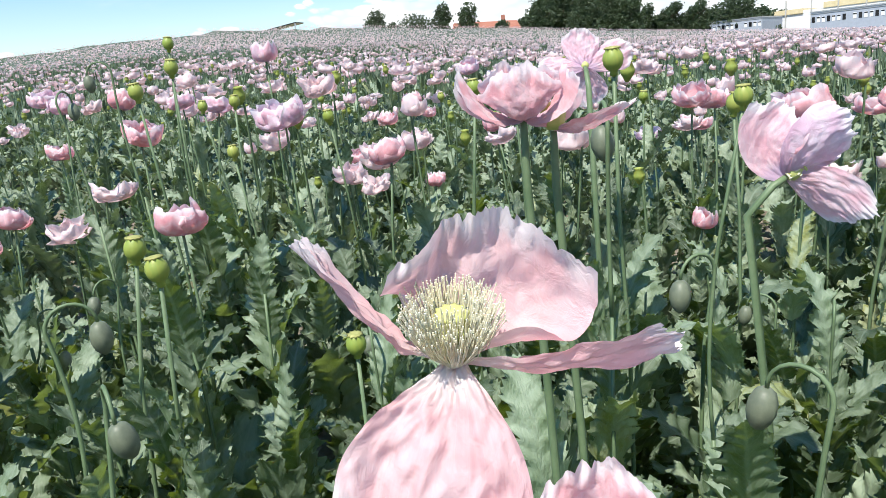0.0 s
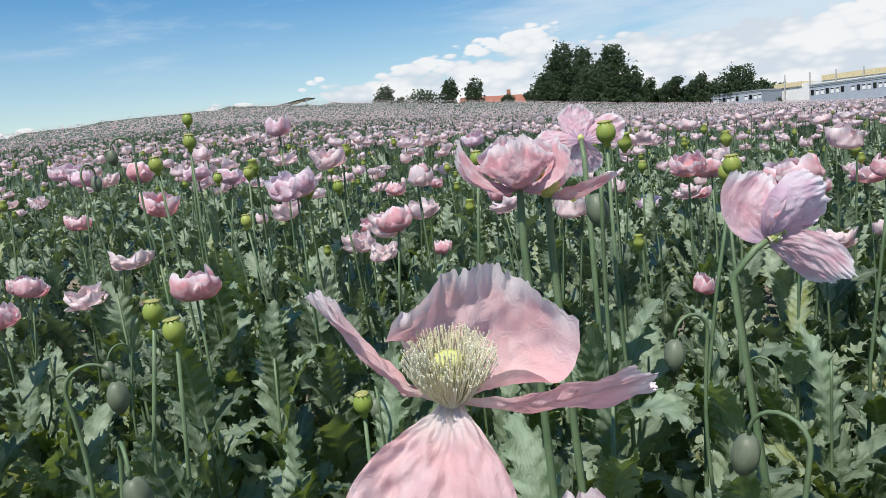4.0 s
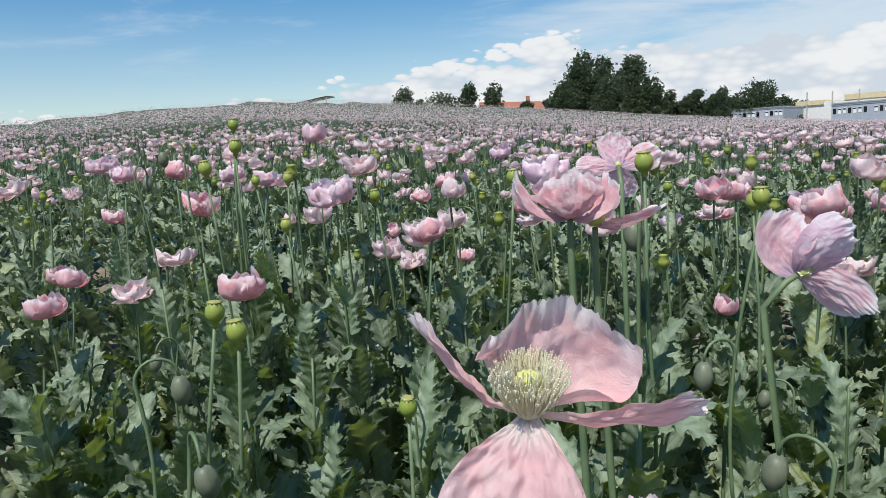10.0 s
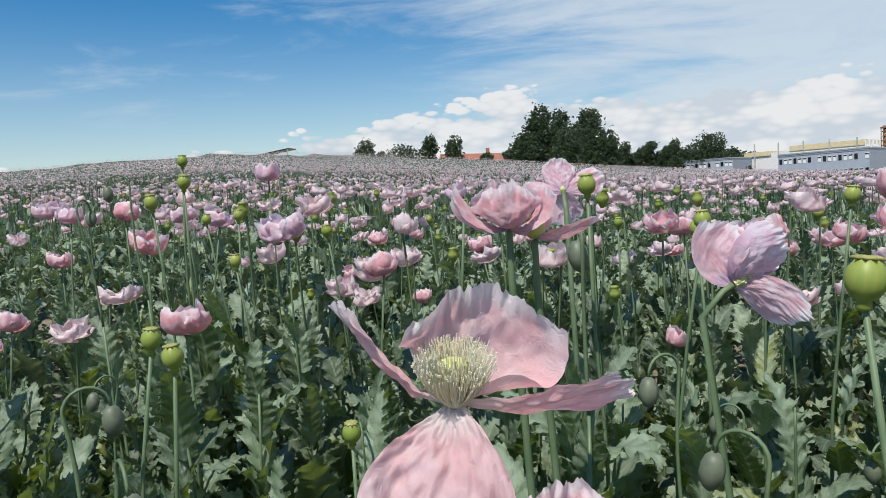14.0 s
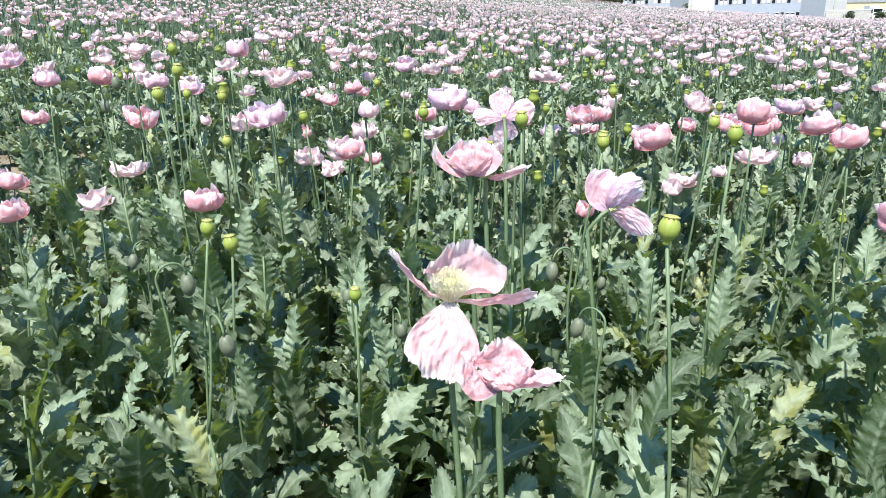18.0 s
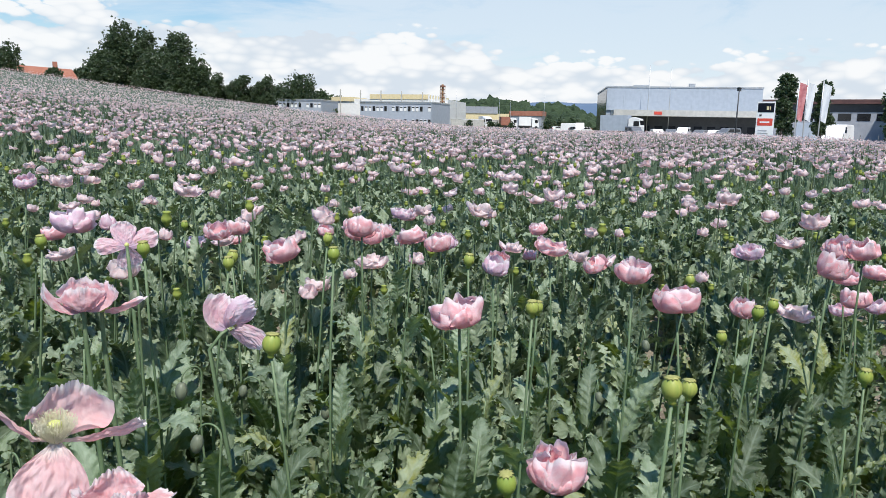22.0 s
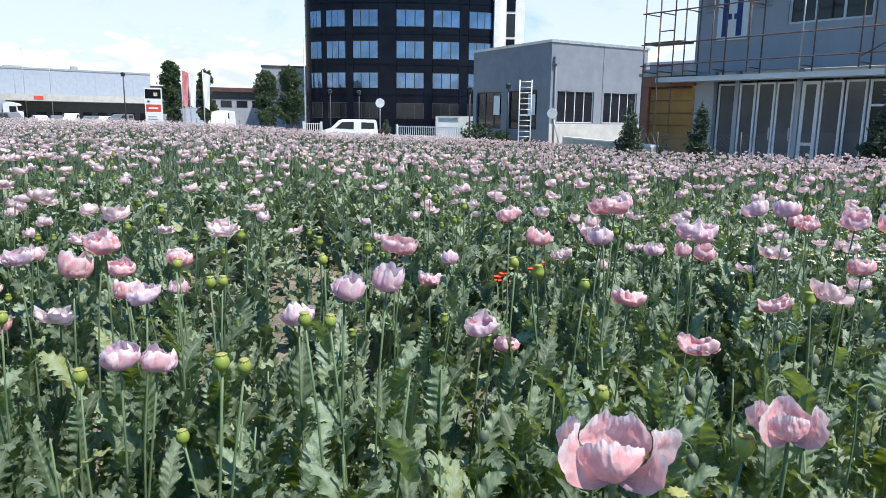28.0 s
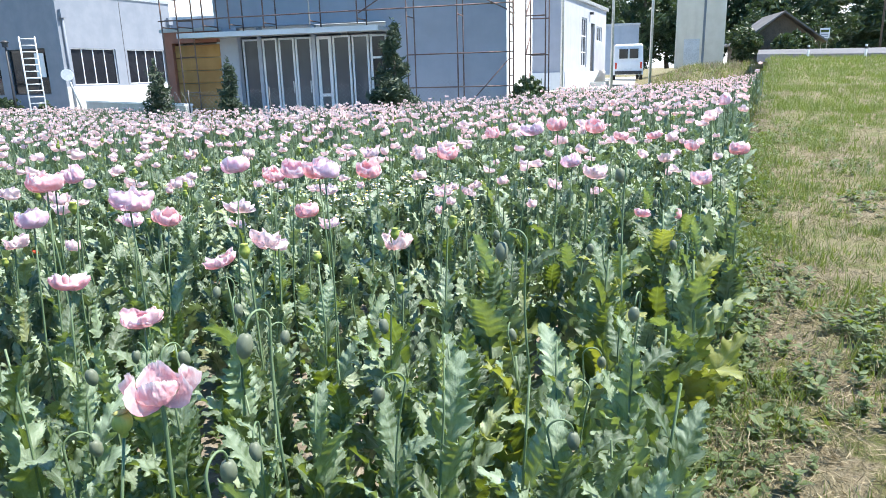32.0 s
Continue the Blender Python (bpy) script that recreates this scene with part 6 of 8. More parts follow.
def shop_house():
    m, L = frame_at((26.77, -2.30), (21.1, -10.8), -0.3)
    m, L = m @ Matrix.Diagonal((L / 9.63, 1, 1, 1)), 9.63
    D, H = 8.0, 6.6
    t = thing("shop_house", m, "two-storey pale blue rendered house with glazed shopfront, being renovated", "house")
    G = 5.87
    wall_pieces(t, "upper_wall", PALEWALL, 0, L, 3.35, H, [(2.9, 5.2, 4.7, 6.2)])
    part("lower_wall", boxes((G, 0, 0, L, .25, 3.35)), PALEWALL, t)
    glazing(t, 2.9, 5.2, 4.7, 6.2, 3, .12, FRAME, DARKGLASS, .07)
    part("blind", boxes((2.95, -.02, 5.55, 4.6, .04, 6.15)), WHITE, t)
    bays = [(0.80, 1.40), (1.58, 2.10), (2.15, 2.70), (2.74, 3.30), (3.48, 3.98), (4.03, 4.62), (4.68, 5.24)]
    for k in ((0, 0, 0, .76, .25, 3.34), (1.43, .08, .25, 1.55, .26, 3.34), (3.33, .08, .25, 3.45, .26, 3.34)):
        part("entrance_pier", boxes(k), PALEWALL, t)
    for k, (a, b) in enumerate(bays):
        z0 = 0.25
        f = glazing(t, a, b, z0, 2.95, 1, .16 if k else .3, FRAME, SHOPGLASS, .06 if k != 4 else .10, (1.0,) if k == 4 else (), "door" if k in (1, 2, 3, 4) else "window")
        if k in (2, 3):
            part("handle", boxes((b - .09, .05, 1.1, b - .06, .09, 1.5)), STEEL, f)
    glazing(t, 5.29, G - .02, 1.05, 2.95, 1, .16, FRAME, DARKGLASS, .07, (2.2,))
    part("parapet_panel", boxes((5.29, .1, .25, G - .02, .22, 1.04)), DARKGLASS, t)
    part("shop_floor", boxes((0, .02, 0, G, D, .24)), CONCRETE, t)
    part("shop_back", boxes((0, 4.5, .25, G, 4.7, 3.3)), PALEWALL, t)
    part("shop_ceiling", boxes((0, .26, 3.2, G, 4.5, 3.34)), WHITEWALL, t)
    for x in (1.0, 2.4, 3.6):
        part("inner_post", boxes((x, 2.2, .25, x + .18, 2.4, 3.2)), WHITEWALL, t)
    part("canopy", boxes((-.8, -1.0, 3.02, G + .06, -.004, 3.14)), CONCRETE, t, "thin grey canopy slab")
    part("canopy_fascia", boxes((-.8, -1.06, 3.0, G + .06, -1.0, 3.16)), FRAME, t)
    part("left_wall", boxes((0, .26, 3.35, .25, D, H)), PALEWALL, t)
    part("left_low_wall", boxes((0, 2.0, 0, .2, D, 3.34)), PALEWALL, t)
    # whiter render than the front: the gable's sunlit brightness is in its colour
    s = part("gable_wall", opening_wall(0, D - .02, 0, H, [(1.2, 2.1, 0.9, 2.9), (1.2, 2.1, 4.0, 5.8)], 0, .22), WHITEWALL, t)
    s.matrix_basis = Matrix.Translation((L, 0.01, 0)) @ Matrix.Rotation(math.pi / 2, 4, "Z") @ Matrix.Translation((0, -.012, 0))
    for za, zb in ((0.9, 2.9), (4.0, 5.8)):
        glazing(s, 1.2, 2.1, za, zb, 2, .1, FRAME, DARKGLASS, .06, ((za + zb) / 2,))
    part("roof", boxes((-.7, -.7, H, L + .5, D + .5, H + .22)), CONCRETE, t, "flat overhanging roof slab")
    part("roof_edge", boxes((-.76, -.76, H + .02, L + .56, -.7, H + .28)), DARKFRAME, t)
    for k in range(9):
        part("slat", boxes((0.3, -.05, H - 1.3 + k * .14, 2.4, -.004, H - 1.22 + k * .14)), GREYWALL, t)
    part("base_strip", boxes((G, -.03, 0, L, -.003, .35)), CONCRETE, t)
    # the printed board
    bd = thing("banner_board", m @ Matrix.Translation((0.75, -.09, 4.36)), "white board with dark blue block lettering on the house", "sign")
    part("panel", boxes((0, 0, 0, .98, .05, 1.5)), WHITE, bd)
    for x0, x1, z0, z1 in ((.16, .34, .12, 1.38), (.62, .80, .12, 1.38), (.34, .46, .66, .84), (.54, .62, .66, .84)):
        part("letter_bar", boxes((x0, -.012, z0, x1, -.004, z1)), BLUE, bd)
    # scaffold
    sc = thing("scaffold", m @ Matrix.Translation((0, -1.35, 0)), "rusty steel tube scaffolding round the house front", "scaffold")

    def bar(a, b, r=.023, mat=TUBE, name="tube"):
        bm = bmesh.new()
        tube(bm, [a, b], r, 6)
        part(name, bm, mat, sc)

    for x in (-1.1, -.55, 0.35, 1.25, 2.4, 3.9, 5.4, 6.9, 8.4, 9.9):
        z0 = 3.2 if 0.2 < x < 6 else 0
        bar((x, 0, z0), (x, 0, 6.0), .023, TUBE if x not in (3.9,) else STEEL, "post")
        bar((x, .9, z0), (x, .9, 6.0), .023, TUBE, "post")
        for z in (3.35, 5.3):
            if z > z0:
                bar((x, 0, z), (x, .9, z), .022)
    for z in (3.55, 4.25, 5.3, 5.9):
        bar((-1.2, -.02, z), (10, -.02, z + .05), .022, TUBE, "rail")
    for z in (1.2, 2.2):
        bar((6.9, -.02, z), (10, -.02, z), .022, TUBE, "rail")
    bar((6.95, -.04, 4.9), (9.85, -.04, 3.4), .02, TUBE, "brace")
    bar((5.45, -.04, 3.5), (8.35, -.04, 5.2), .02, TUBE, "brace")
    bar((8.4, -.04, .3), (9.9, -.04, 2.0), .02, TUBE, "brace")
    for z in (.5, 1.0, 1.5, 2.0, 2.5, 3.0, 3.5, 4.0, 4.5, 5.0):
        bar((9.9, 0, z), (9.9, .9, z), .02, TUBE, "rung")
    for x, y in ((10.35, .1), (10.35, 1.4), (10.9, 1.4), (10.9, .1)):
        bar((x, y, 0), (x, y, 6.2), .020, TUBE, "post")
    for z in (1.0, 2.1, 3.2, 4.3, 5.4):
        bar((10.35, .1, z), (10.9, .1, z), .02, TUBE, "rung")
        bar((10.35, 1.4, z), (10.9, 1.4, z), .02, TUBE, "rung")
        bar((10.35, .1, z), (10.35, 1.4, z + .6), .018, TUBE, "brace")
    part("platform", boxes((-1.15, .05, 4.28, .2, .85, 4.34)), TUBE, sc, "rusty planks")
    for z in (1.2, 2.4, 3.6, 4.8, 5.9):
        bar((-1.1, .9, z), (-.55, .9, z), .02, TUBE, "rung")
    # brick garage beside it
    mg, Lg = frame_at(bearing(90.5, 27.6), bearing(94.3, 26.4), -0.15)
    ga = thing("garage", mg, "small brick garage closed with ochre wooden boarding", "garage")
    part("pier", boxes((0, 0, 0, .3, .4, 2.75)), BRICK, ga)
    part("lintel", boxes((0, -.03, 2.75, Lg, .4, 3.12)), BRICK, ga)
    for k in range(6):
        part("board", boxes((.32, .12, .05 + k * .44, Lg - .02, .16, .47 + k * .44)), ORANGEWOOD, ga)
    part("back_wall", boxes((0, .42, 0, Lg, 4.0, 3.1)), PALEWALL, ga)
    part("roof", boxes((-.1, -.1, 3.12, Lg + .1, 4.0, 3.24)), CONCRETE, ga)


def annex():
    c, e = bearing(120.8, 42), bearing(123.8, 55)
    m, L = frame_at(c, e, 0.2)
    t = thing("annex", m, "single-storey pale blue annex with dark door and white plinth", "building")
    H, D = 5.2, 9.0
    part("front_wall", opening_wall(0, L, 0, H, [(4.6, 6.3, 1.3, 4.3), (7.6, 8.9, .3, 4.1), (9.6, 11.6, 3.0, 4.0)]), PALEWALL, t)
    glazing(t, 4.6, 6.3, 1.3, 4.3, 2, .12, FRAME, DARKGLASS, .08, (2.2, 3.2))
    part("door", boxes((7.6, .1, .3, 8.9, .18, 4.1)), DARKFRAME, t, "dark open doorway")
    glazing(t, 9.6, 11.6, 3.0, 4.0, 3, .12, FRAME, DARKGLASS, .08)
    part("plinth", boxes((0, -.06, 0, L, -.004, 1.0)), WHITEWALL, t)
    part("step", boxes((7.2, -1.0, 0, 9.3, -.07, .28)), CONCRETE, t)
    part("side_wall", boxes((-.25, 0.0, 0, -.003, D, H)), PALEWALL, t)
    part("side_plinth", boxes((-.32, 0, 0, -.252, D, 1.0)), WHITEWALL, t)
    part("back_wall", boxes((0, D - .2, 0, L, D, H), (L - .2, .26, 0, L, D - .21, H)), PALEWALL, t)
    part("roof", boxes((-.4, -.15, H, L + .1, D + .1, H + .2)), STEEL, t)
    part("wall_lamp", boxes((7.0, -.25, 4.6, 7.25, -.004, 4.75)), DARKFRAME, t)
    m2, L2 = frame_at(bearing(123.6, 70), bearing(126.2, 70), 0.8)
    b = thing("blue_hall", m2, "small blue hall behind the annex", "building")
    part("wall", boxes((0, 0, 0, L2, 8, 4.4)), HALLMETAL, b)
    part("roof", boxes((-.1, -.1, 4.4, L2 + .1, 8, 4.6)), STEEL, b)
    # concrete transformer tower
    m3, L3 = frame_at(bearing(128.9, 60), bearing(132.35, 60), 1.2)
    s = thing("transformer_tower", m3, "tall pale concrete transformer tower with dark seam and steel door", "tower")
    part("wall", boxes((0, 0, 0, L3 * .55, 3.4, 9), (L3 * .6, .1, 0, L3, 3.4, 9)), CREAM, s)
    part("seam", boxes((L3 * .55, .2, 0, L3 * .6, 3.3, 9)), GREYWALL, s)
    part("door", boxes((L3 * .18, -.05, .2, L3 * .5, -.003, 2.2)), STEEL, s)
    part("roof", boxes((-.2, -.2, 9.0, L3 + .2, 3.6, 9.2)), CONCRETE, s)
    # old house by the road
    m4, L4 = frame_at(bearing(136.1, 68), bearing(134.78, 75), 1.9)
    o = thing("old_house", m4, "old dark house with weathered grey gable roof", "house")
    W, E, R = 3.0, 1.5, 3.6
    for sg in (-1, 1):
        bm = bmesh.new()
        vs = [bm.verts.new(p) for p in ((-.5, sg * (W + .5), E - .4), (L4, sg * (W + .5), E - .4), (L4, 0, R), (-.5, 0, R), (-.5, sg * (W + .5), E - .25), (L4, sg * (W + .5), E - .25), (L4, 0, R + .15), (-.5, 0, R + .15))]
        for f in ((0, 1, 2, 3), (4, 5, 6, 7), (0, 1, 5, 4), (1, 2, 6, 5), (2, 3, 7, 6), (3, 0, 4, 7)):
            bm.faces.new([vs[i] for i in f])
        part("roof", bm, OLDROOF, o)
    part("wall", boxes((0, -W, -.5, L4 - .3, W, E - .3)), BARK, o)
    bm = bmesh.new()
    vs = [bm.verts.new(p) for p in ((.1, -W, E - .3), (.1, W, E - .3), (.1, 0, R - .1), (.3, -W, E - .3), (.3, W, E - .3), (.3, 0, R - .1))]
    for f in ((0, 1, 2), (5, 4, 3), (0, 3, 4, 1), (1, 4, 5, 2), (2, 5, 3, 0)):
        bm.faces.new([vs[i] for i in f])
    part("gable", bm, BARK, o)


def road_strip():
    V, F = [], []
    for i in range(17):
        a = 134.7 + 2.0 * i
        for q, (dd, dz) in enumerate(((44.0, -.4), (44.2, .02), (52, .28), (60, .56), (60.4, -.3))):
            x, y = bearing(a, dd, 0)
            V.append((x, y, 1.88 - 0.02 * max(0, a - 134) + dz))
    for i in range(16):
        for q in range(4):
            F.append((i * 5 + q, i * 5 + q + 1, i * 5 + q + 6, i * 5 + q + 5))
    me = bpy.data.meshes.new("road")
    me.from_pydata(V, [], F)
    tagged(link("road", me, ASPHALT), "grey asphalt road on the bank beyond the verge", "road", kind="structure")


def far_sheds():
    # wide hall with a loading dock
    m, L = frame_at(bearing(40.84, 153), bearing(52.15, 158.4), -0.5)
    t = thing("logistics_hall", m, "long flat blue-grey logistics hall with loading docks coloured dark for shade", "industrial building")
    n = 9
    for k in range(n):
        part("wall_panel", boxes((L * k / n + .006, 0, 5.56, L * (k + 1) / n - .006, .3, 10.2)), HALLMETAL, t)
    part("wall", boxes((0, .31, 0, L, 30, 10.1)), HALLMETAL, t)
    part("roof_trim", boxes((-.1, -.1, 10.2, L + .1, 30, 10.5)), STEEL, t)
    # near-black wall colour carries the shade under the dock canopy
    part("shade_dark_dock_wall", boxes((2.0, -3.0, 0, L, -.01, 4.5)), DARKFRAME, t)
    part("dock_canopy", boxes((1.0, -7.0, 4.3, L + 6, -.02, 5.5)), CONCRETE, t)
    part("canopy_sign", boxes((8.9, -7.08, 4.6, 10.4, -7.0, 5.2)), REDPRINT, t)
    part("end_glazing", boxes((-.06, .5, 0, -.004, 29, 9.9)), DARKCLAD, t)
    for k in range(10):
        part("dock_gate", boxes((4.5 + k * 2.6, -3.06, .3, 6.1 + k * 2.6, -3.003, 2.4)), DARKGLASS, t)
    part("roof_unit", boxes((6, 4, 10.5, 9, 7, 11.0), (L * .55, 3, 10.5, L * .55 + 1.2, 4, 11.3)), STEEL, t)
    # annex beside the tower
    m, L = frame_at(bearing(60.3, 102), bearing(66.5, 102), -0.5)
    t = thing("grey_block", m, "dark grey windowless block behind the trees", "building")
    part("wall", boxes((0, 0, 0, L, 12, 8.7)), GREYWALL, t)
    part("roof_trim", boxes((-.1, -.1, 8.7, L, 12, 9.0)), DARKFRAME, t)
    # low building with red gutter between
    m, L = frame_at(bearing(52.2, 112), bearing(60.8, 112), -0.4)
    t = thing("service_building", m, "low white service building with dark red roof edge", "building")
    part("wall", boxes((0, 0, 0, L, 10, 5.3)), GREYWALL, t)
    part("roof_edge", boxes((-.1, -.6, 5.5, L + .1, 10, 6.1)), ROOFBROWN, t)
    part("upper_wall", boxes((-.05, -.02, 4.4, L, -.003, 5.49)), DARKFRAME, t)
    for k in range(5):
        part("window", boxes((5.0 + k * 2.3, -.04, 3.2, 6.6 + k * 2.3, -.004, 4.2)), DARKGLASS, t)
    part("shutter", boxes((4.6, -.04, 0, 9.6, -.004, 2.9)), HALLMETAL, t)
    part("red_gate", boxes((9.8, -.05, 0, 11.2, -.005, 2.2)), REDPRINT, t)
    # warehouses in the north
    def warehouse(a0, d0, a1, d1, z, h, label, cols, rows, dep=16, endw=6):
        m, L = frame_at(bearing(a0, d0), bearing(a1, d1), z)
        t = thing("warehouse", m, label, "industrial building")
        part("wall", boxes((0, 0, 0, L, dep, h)), OFFICEWALL, t)
        part("roof_trim", boxes((-.1, -.12, h, L + .1, dep, h + .3)), STEEL, t)
        for r in range(rows):
            for k in range(cols):
                if (k * 7 + r) % 9 == 4:
                    continue
                x = L * (k + .25) / cols
                zz = h - 2.3 - r * 3.4
                part("window", boxes((x, -.06, zz, x + L / cols * .62, -.004, zz + 1.3)), WHITE if (k + r) % 3 else DARKGLASS, t)
                part("sill", boxes((x, -.09, zz + .9, x + L / cols * .62, -.062, zz + 1.2)), DARKGLASS, t)
        part("gutter", boxes((-.05, -.1, h - .35, L + .05, -.004, h - .2)), STEEL, t)
        return t
    warehouse(14.36, 232, 18.0, 226, 1.2, 7.2, "long grey office warehouse with a row of windows", 12, 1)
    warehouse(21.1, 196, 26.85, 188, 0.2, 6.9, "grey two-storey warehouse with white windows", 18, 2)
    m, L = frame_at(bearing(17.6, 250), bearing(28.2, 235), 0.5)
    t = thing("white_hall", m, "big white hall with yellow roof edge and slim masts", "industrial building")
    part("wall", boxes((0, 0, 0, L, 30, 9.2)), WHITEWALL, t)
    part("roof", boxes((L * .42, -.2, 9.2, L * .86, 30, 10.8)), YELLOWROOF, t)
    part("roof_edge", boxes((-6, -.4, 8.4, L * .3, 30, 9.8)), YELLOWROOF, t)
    for k in range(6):
        part("mast", boxes((L * (.04 + .155 * k), -.8, 0, L * (.04 + .155 * k) + .3, -.42, 12.6 - .2 * k)), CONCRETE, t)
    for k in range(7):
        part("fin", boxes((L * .86 + k * .95, -.6, 4, L * .86 + k * .95 + .4, -.01, 10.6)), WHITE, t)
    for k in range(3):
        x = L * .14 + k * 3.2
        part("gate", boxes((x, -.9, 0, x + 2.2, -.82, 3.4)), DARKGLASS, t)
    # chimney of the works
    c = thing("works_chimney", Matrix.Translation(polar(27.75, 205, 1.0)), "tall rust-brown lattice works chimney", "chimney")
    part("shaft", lathe(bmesh.new(), [(.34, 0), (.34, 11.9)], 10), RUSTPIPE, c)
    part("collar", boxes((-.62, -.62, 11.2, .62, .62, 11.6)), RUST, c)
    for sx in (-.5, .5):
        for sy in (-.5, .5):
            part("corner_post", boxes((sx - .07, sy - .07, 0, sx + .07, sy + .07, 11.5)), RUSTPIPE, c)
    for k in range(9):
        part("brace", boxes((-.55, -.55, 1.2 + k * 1.15, .55, .55, 1.32 + k * 1.15)), RUST, c)
    # yard buildings further right
    m, L = frame_at(bearing(33.3, 260), bearing(35.8, 258), 0)
    t = thing("red_roof_building", m, "low building with brick-red roof in the truck yard", "building")
    part("wall", boxes((0, 0, 0, L, 10, 5.2)), GREYWALL, t)
    part("roof", boxes((-.3, -.3, 5.2, L + .3, 10, 6.9)), BRICK, t)
    m, L = frame_at(bearing(28.6, 330), bearing(33.2, 330), 0)
    t = thing("grey_roof_building", m, "long low building with grey roof behind the yard", "building")
    part("wall", boxes((0, 0, 0, L, 12, 7.0)), YELLOWROOF, t)
    part("roof", boxes((-.3, -.3, 7.0, L * .8, 14, 10.2)), GREYWALL, t)
    m, L = frame_at(bearing(28.5, 225), bearing(33.0, 235), 0)
    t = thing("yard_wall", m, "pale low yard wall", "wall")
    part("panel", boxes((0, 0, 0, L, .4, 3.2)), CONCRETE, t)
    part("coping", boxes((0, -.05, 3.2, L, .45, 3.4)), WHITEWALL, t)
    # solar shed and tiled house on the hill crest
    m, L = frame_at(bearing(-21.1, 125), bearing(-16.7, 122), 8.5)
    t = thing("solar_roof_shed", m, "open shed under a sloping solar panel roof", "shed")
    for k in range(8):
        bm = bmesh.new()
        x0, x1 = L * k / 8 + .04, L * (k + 1) / 8 - .04
        zz = lambda x: 1.1 + 1.5 * x / L
        vs = [bm.verts.new(p) for p in ((x0, -2, zz(x0)), (x1, -2, zz(x1)), (x1, 3, zz(x1) + .2), (x0, 3, zz(x0) + .2), (x0, -2, zz(x0) + .14), (x1, -2, zz(x1) + .14), (x1, 3, zz(x1) + .34), (x0, 3, zz(x0) + .34))]
        for f in ((3, 2, 1, 0), (4, 5, 6, 7), (0, 1, 5, 4), (1, 2, 6, 5), (2, 3, 7, 6), (3, 0, 4, 7)):
            bm.faces.new([vs[i] for i in f])
        part("solar_panel", bm, DARKCLAD, t)
    part("body", boxes((L * .35, 0, 0, L * .9, 3, 1.5)), DARKFRAME, t)
    for x in (L * .2, L * .6, L * .97):
        part("post", boxes((x, -1.9, 0, x + .15, -1.75, 1.1 + 1.5 * x / L)), STEEL, t)
    part("white_box", boxes((L * .22, -2.2, .6, L * .25, -2.02, 2.2)), WHITE, t)
    m, L = frame_at(bearing(-5.2, 165), bearing(0.7, 165), 5.5)
    t = thing("tiled_farmhouse", m, "long farmhouse with orange tiled roof behind the crest", "house")
    part("wall", boxes((.4, 0, 0, L - .4, 9, 3.0)), WHITEWALL, t)
    bm = bmesh.new()
    vs = [bm.verts.new(p) for p in ((0, -.6, 3), (L, -.6, 3), (L, 9.6, 3), (0, 9.6, 3), (1.2, 4.5, 6.6), (L - 1.2, 4.5, 6.0))]
    for f in ((0, 1, 5, 4), (1, 2, 5), (2, 3, 4, 5), (3, 0, 4), (3, 2, 1, 0)):
        bm.faces.new([vs[i] for i in f])
    part("roof", bm, TILE, t)
    part("chimney", boxes((L * .72, 4, 5.8, L * .72 + .9, 5, 7.4)), BRICK, t)


office_tower()
storage_shed()
shop_house()
annex()
road_strip()
far_sheds()

# ---- trees ----
CREST = "in the clump on the crest"
for k, (a, d, h, w, kind, n, foot) in enumerate((
        (3.3, 182, 20.0, 11.5, "large dark broadleaf tree", 4200, 3.0), (5.0, 187, 20.0, 7.5, "tall thin-topped tree", 2200, 2.6), (7.2, 184, 19.8, 10.5, "tall upright broadleaf tree", 3600, 2.0),
        (2.0, 178, 11.5, 11.5, "low round broadleaf tree", 3800, 3.6), (8.6, 178, 12.0, 9.0, "low spreading broadleaf tree", 3200, 2.4), (5.6, 176, 12.5, 13.0, "broad dark bush-like tree", 4400, 2.8),
        (0.7, 176, 7.0, 7.0, "small round bush-like tree", 1500, 4.5), (3.9, 180, 15.0, 10.0, "dense middle-sized tree", 3600, 3.0), (6.8, 180, 14.5, 9.0, "dense middle-sized tree", 3400, 2.4))):
    tree(*bearing(a, d), h, w, kind + " " + CREST, 1 + k, n, .62, .14, foot)
for k, (a, h, w) in enumerate(((-10.8, 6.3, 6.0), (-12.9, 2.6, 4.0), (-7.8, 5.0, 8.5), (-5.6, 7.4, 5.0), (-3.6, 7.0, 5.2), (-1.0, 3.6, 4.0), (-9.6, 4.0, 3.5))):
    tree(*bearing(a, 150), h, w, "small broadleaf tree standing behind the crest", 20 + k, 1300, .42, .22, 7.6 - 0.12 * (a + 10))
for k in range(8):
    tree(*bearing(9.5 + k * .62, 214 + 3 * (k % 3)), 10.6 + 2.0 * math.sin(k * 2.1), 5.5, "slim tree in a dark row beyond the field", 40 + k, 1300, .55, .2, 2.4)
tree(*bearing(16.2, 236), 13.0, 17, "broad dark dome-shaped tree by the warehouse", 60, 4200, .66, .1, 2.6)
tree(*bearing(14.6, 238), 9.5, 10, "dark tree beside the dome-shaped one", 61, 1200, 1.0, .1, 2.6)
tree(*bearing(18.0, 240), 9.0, 10, "dark low tree behind the warehouse", 62, 1200, 1.0, .1, 2.0)
tree(*bearing(19.4, 270), 8.0, 8, "small tree behind the white hall", 63, 700, .9, .1, 3.0)
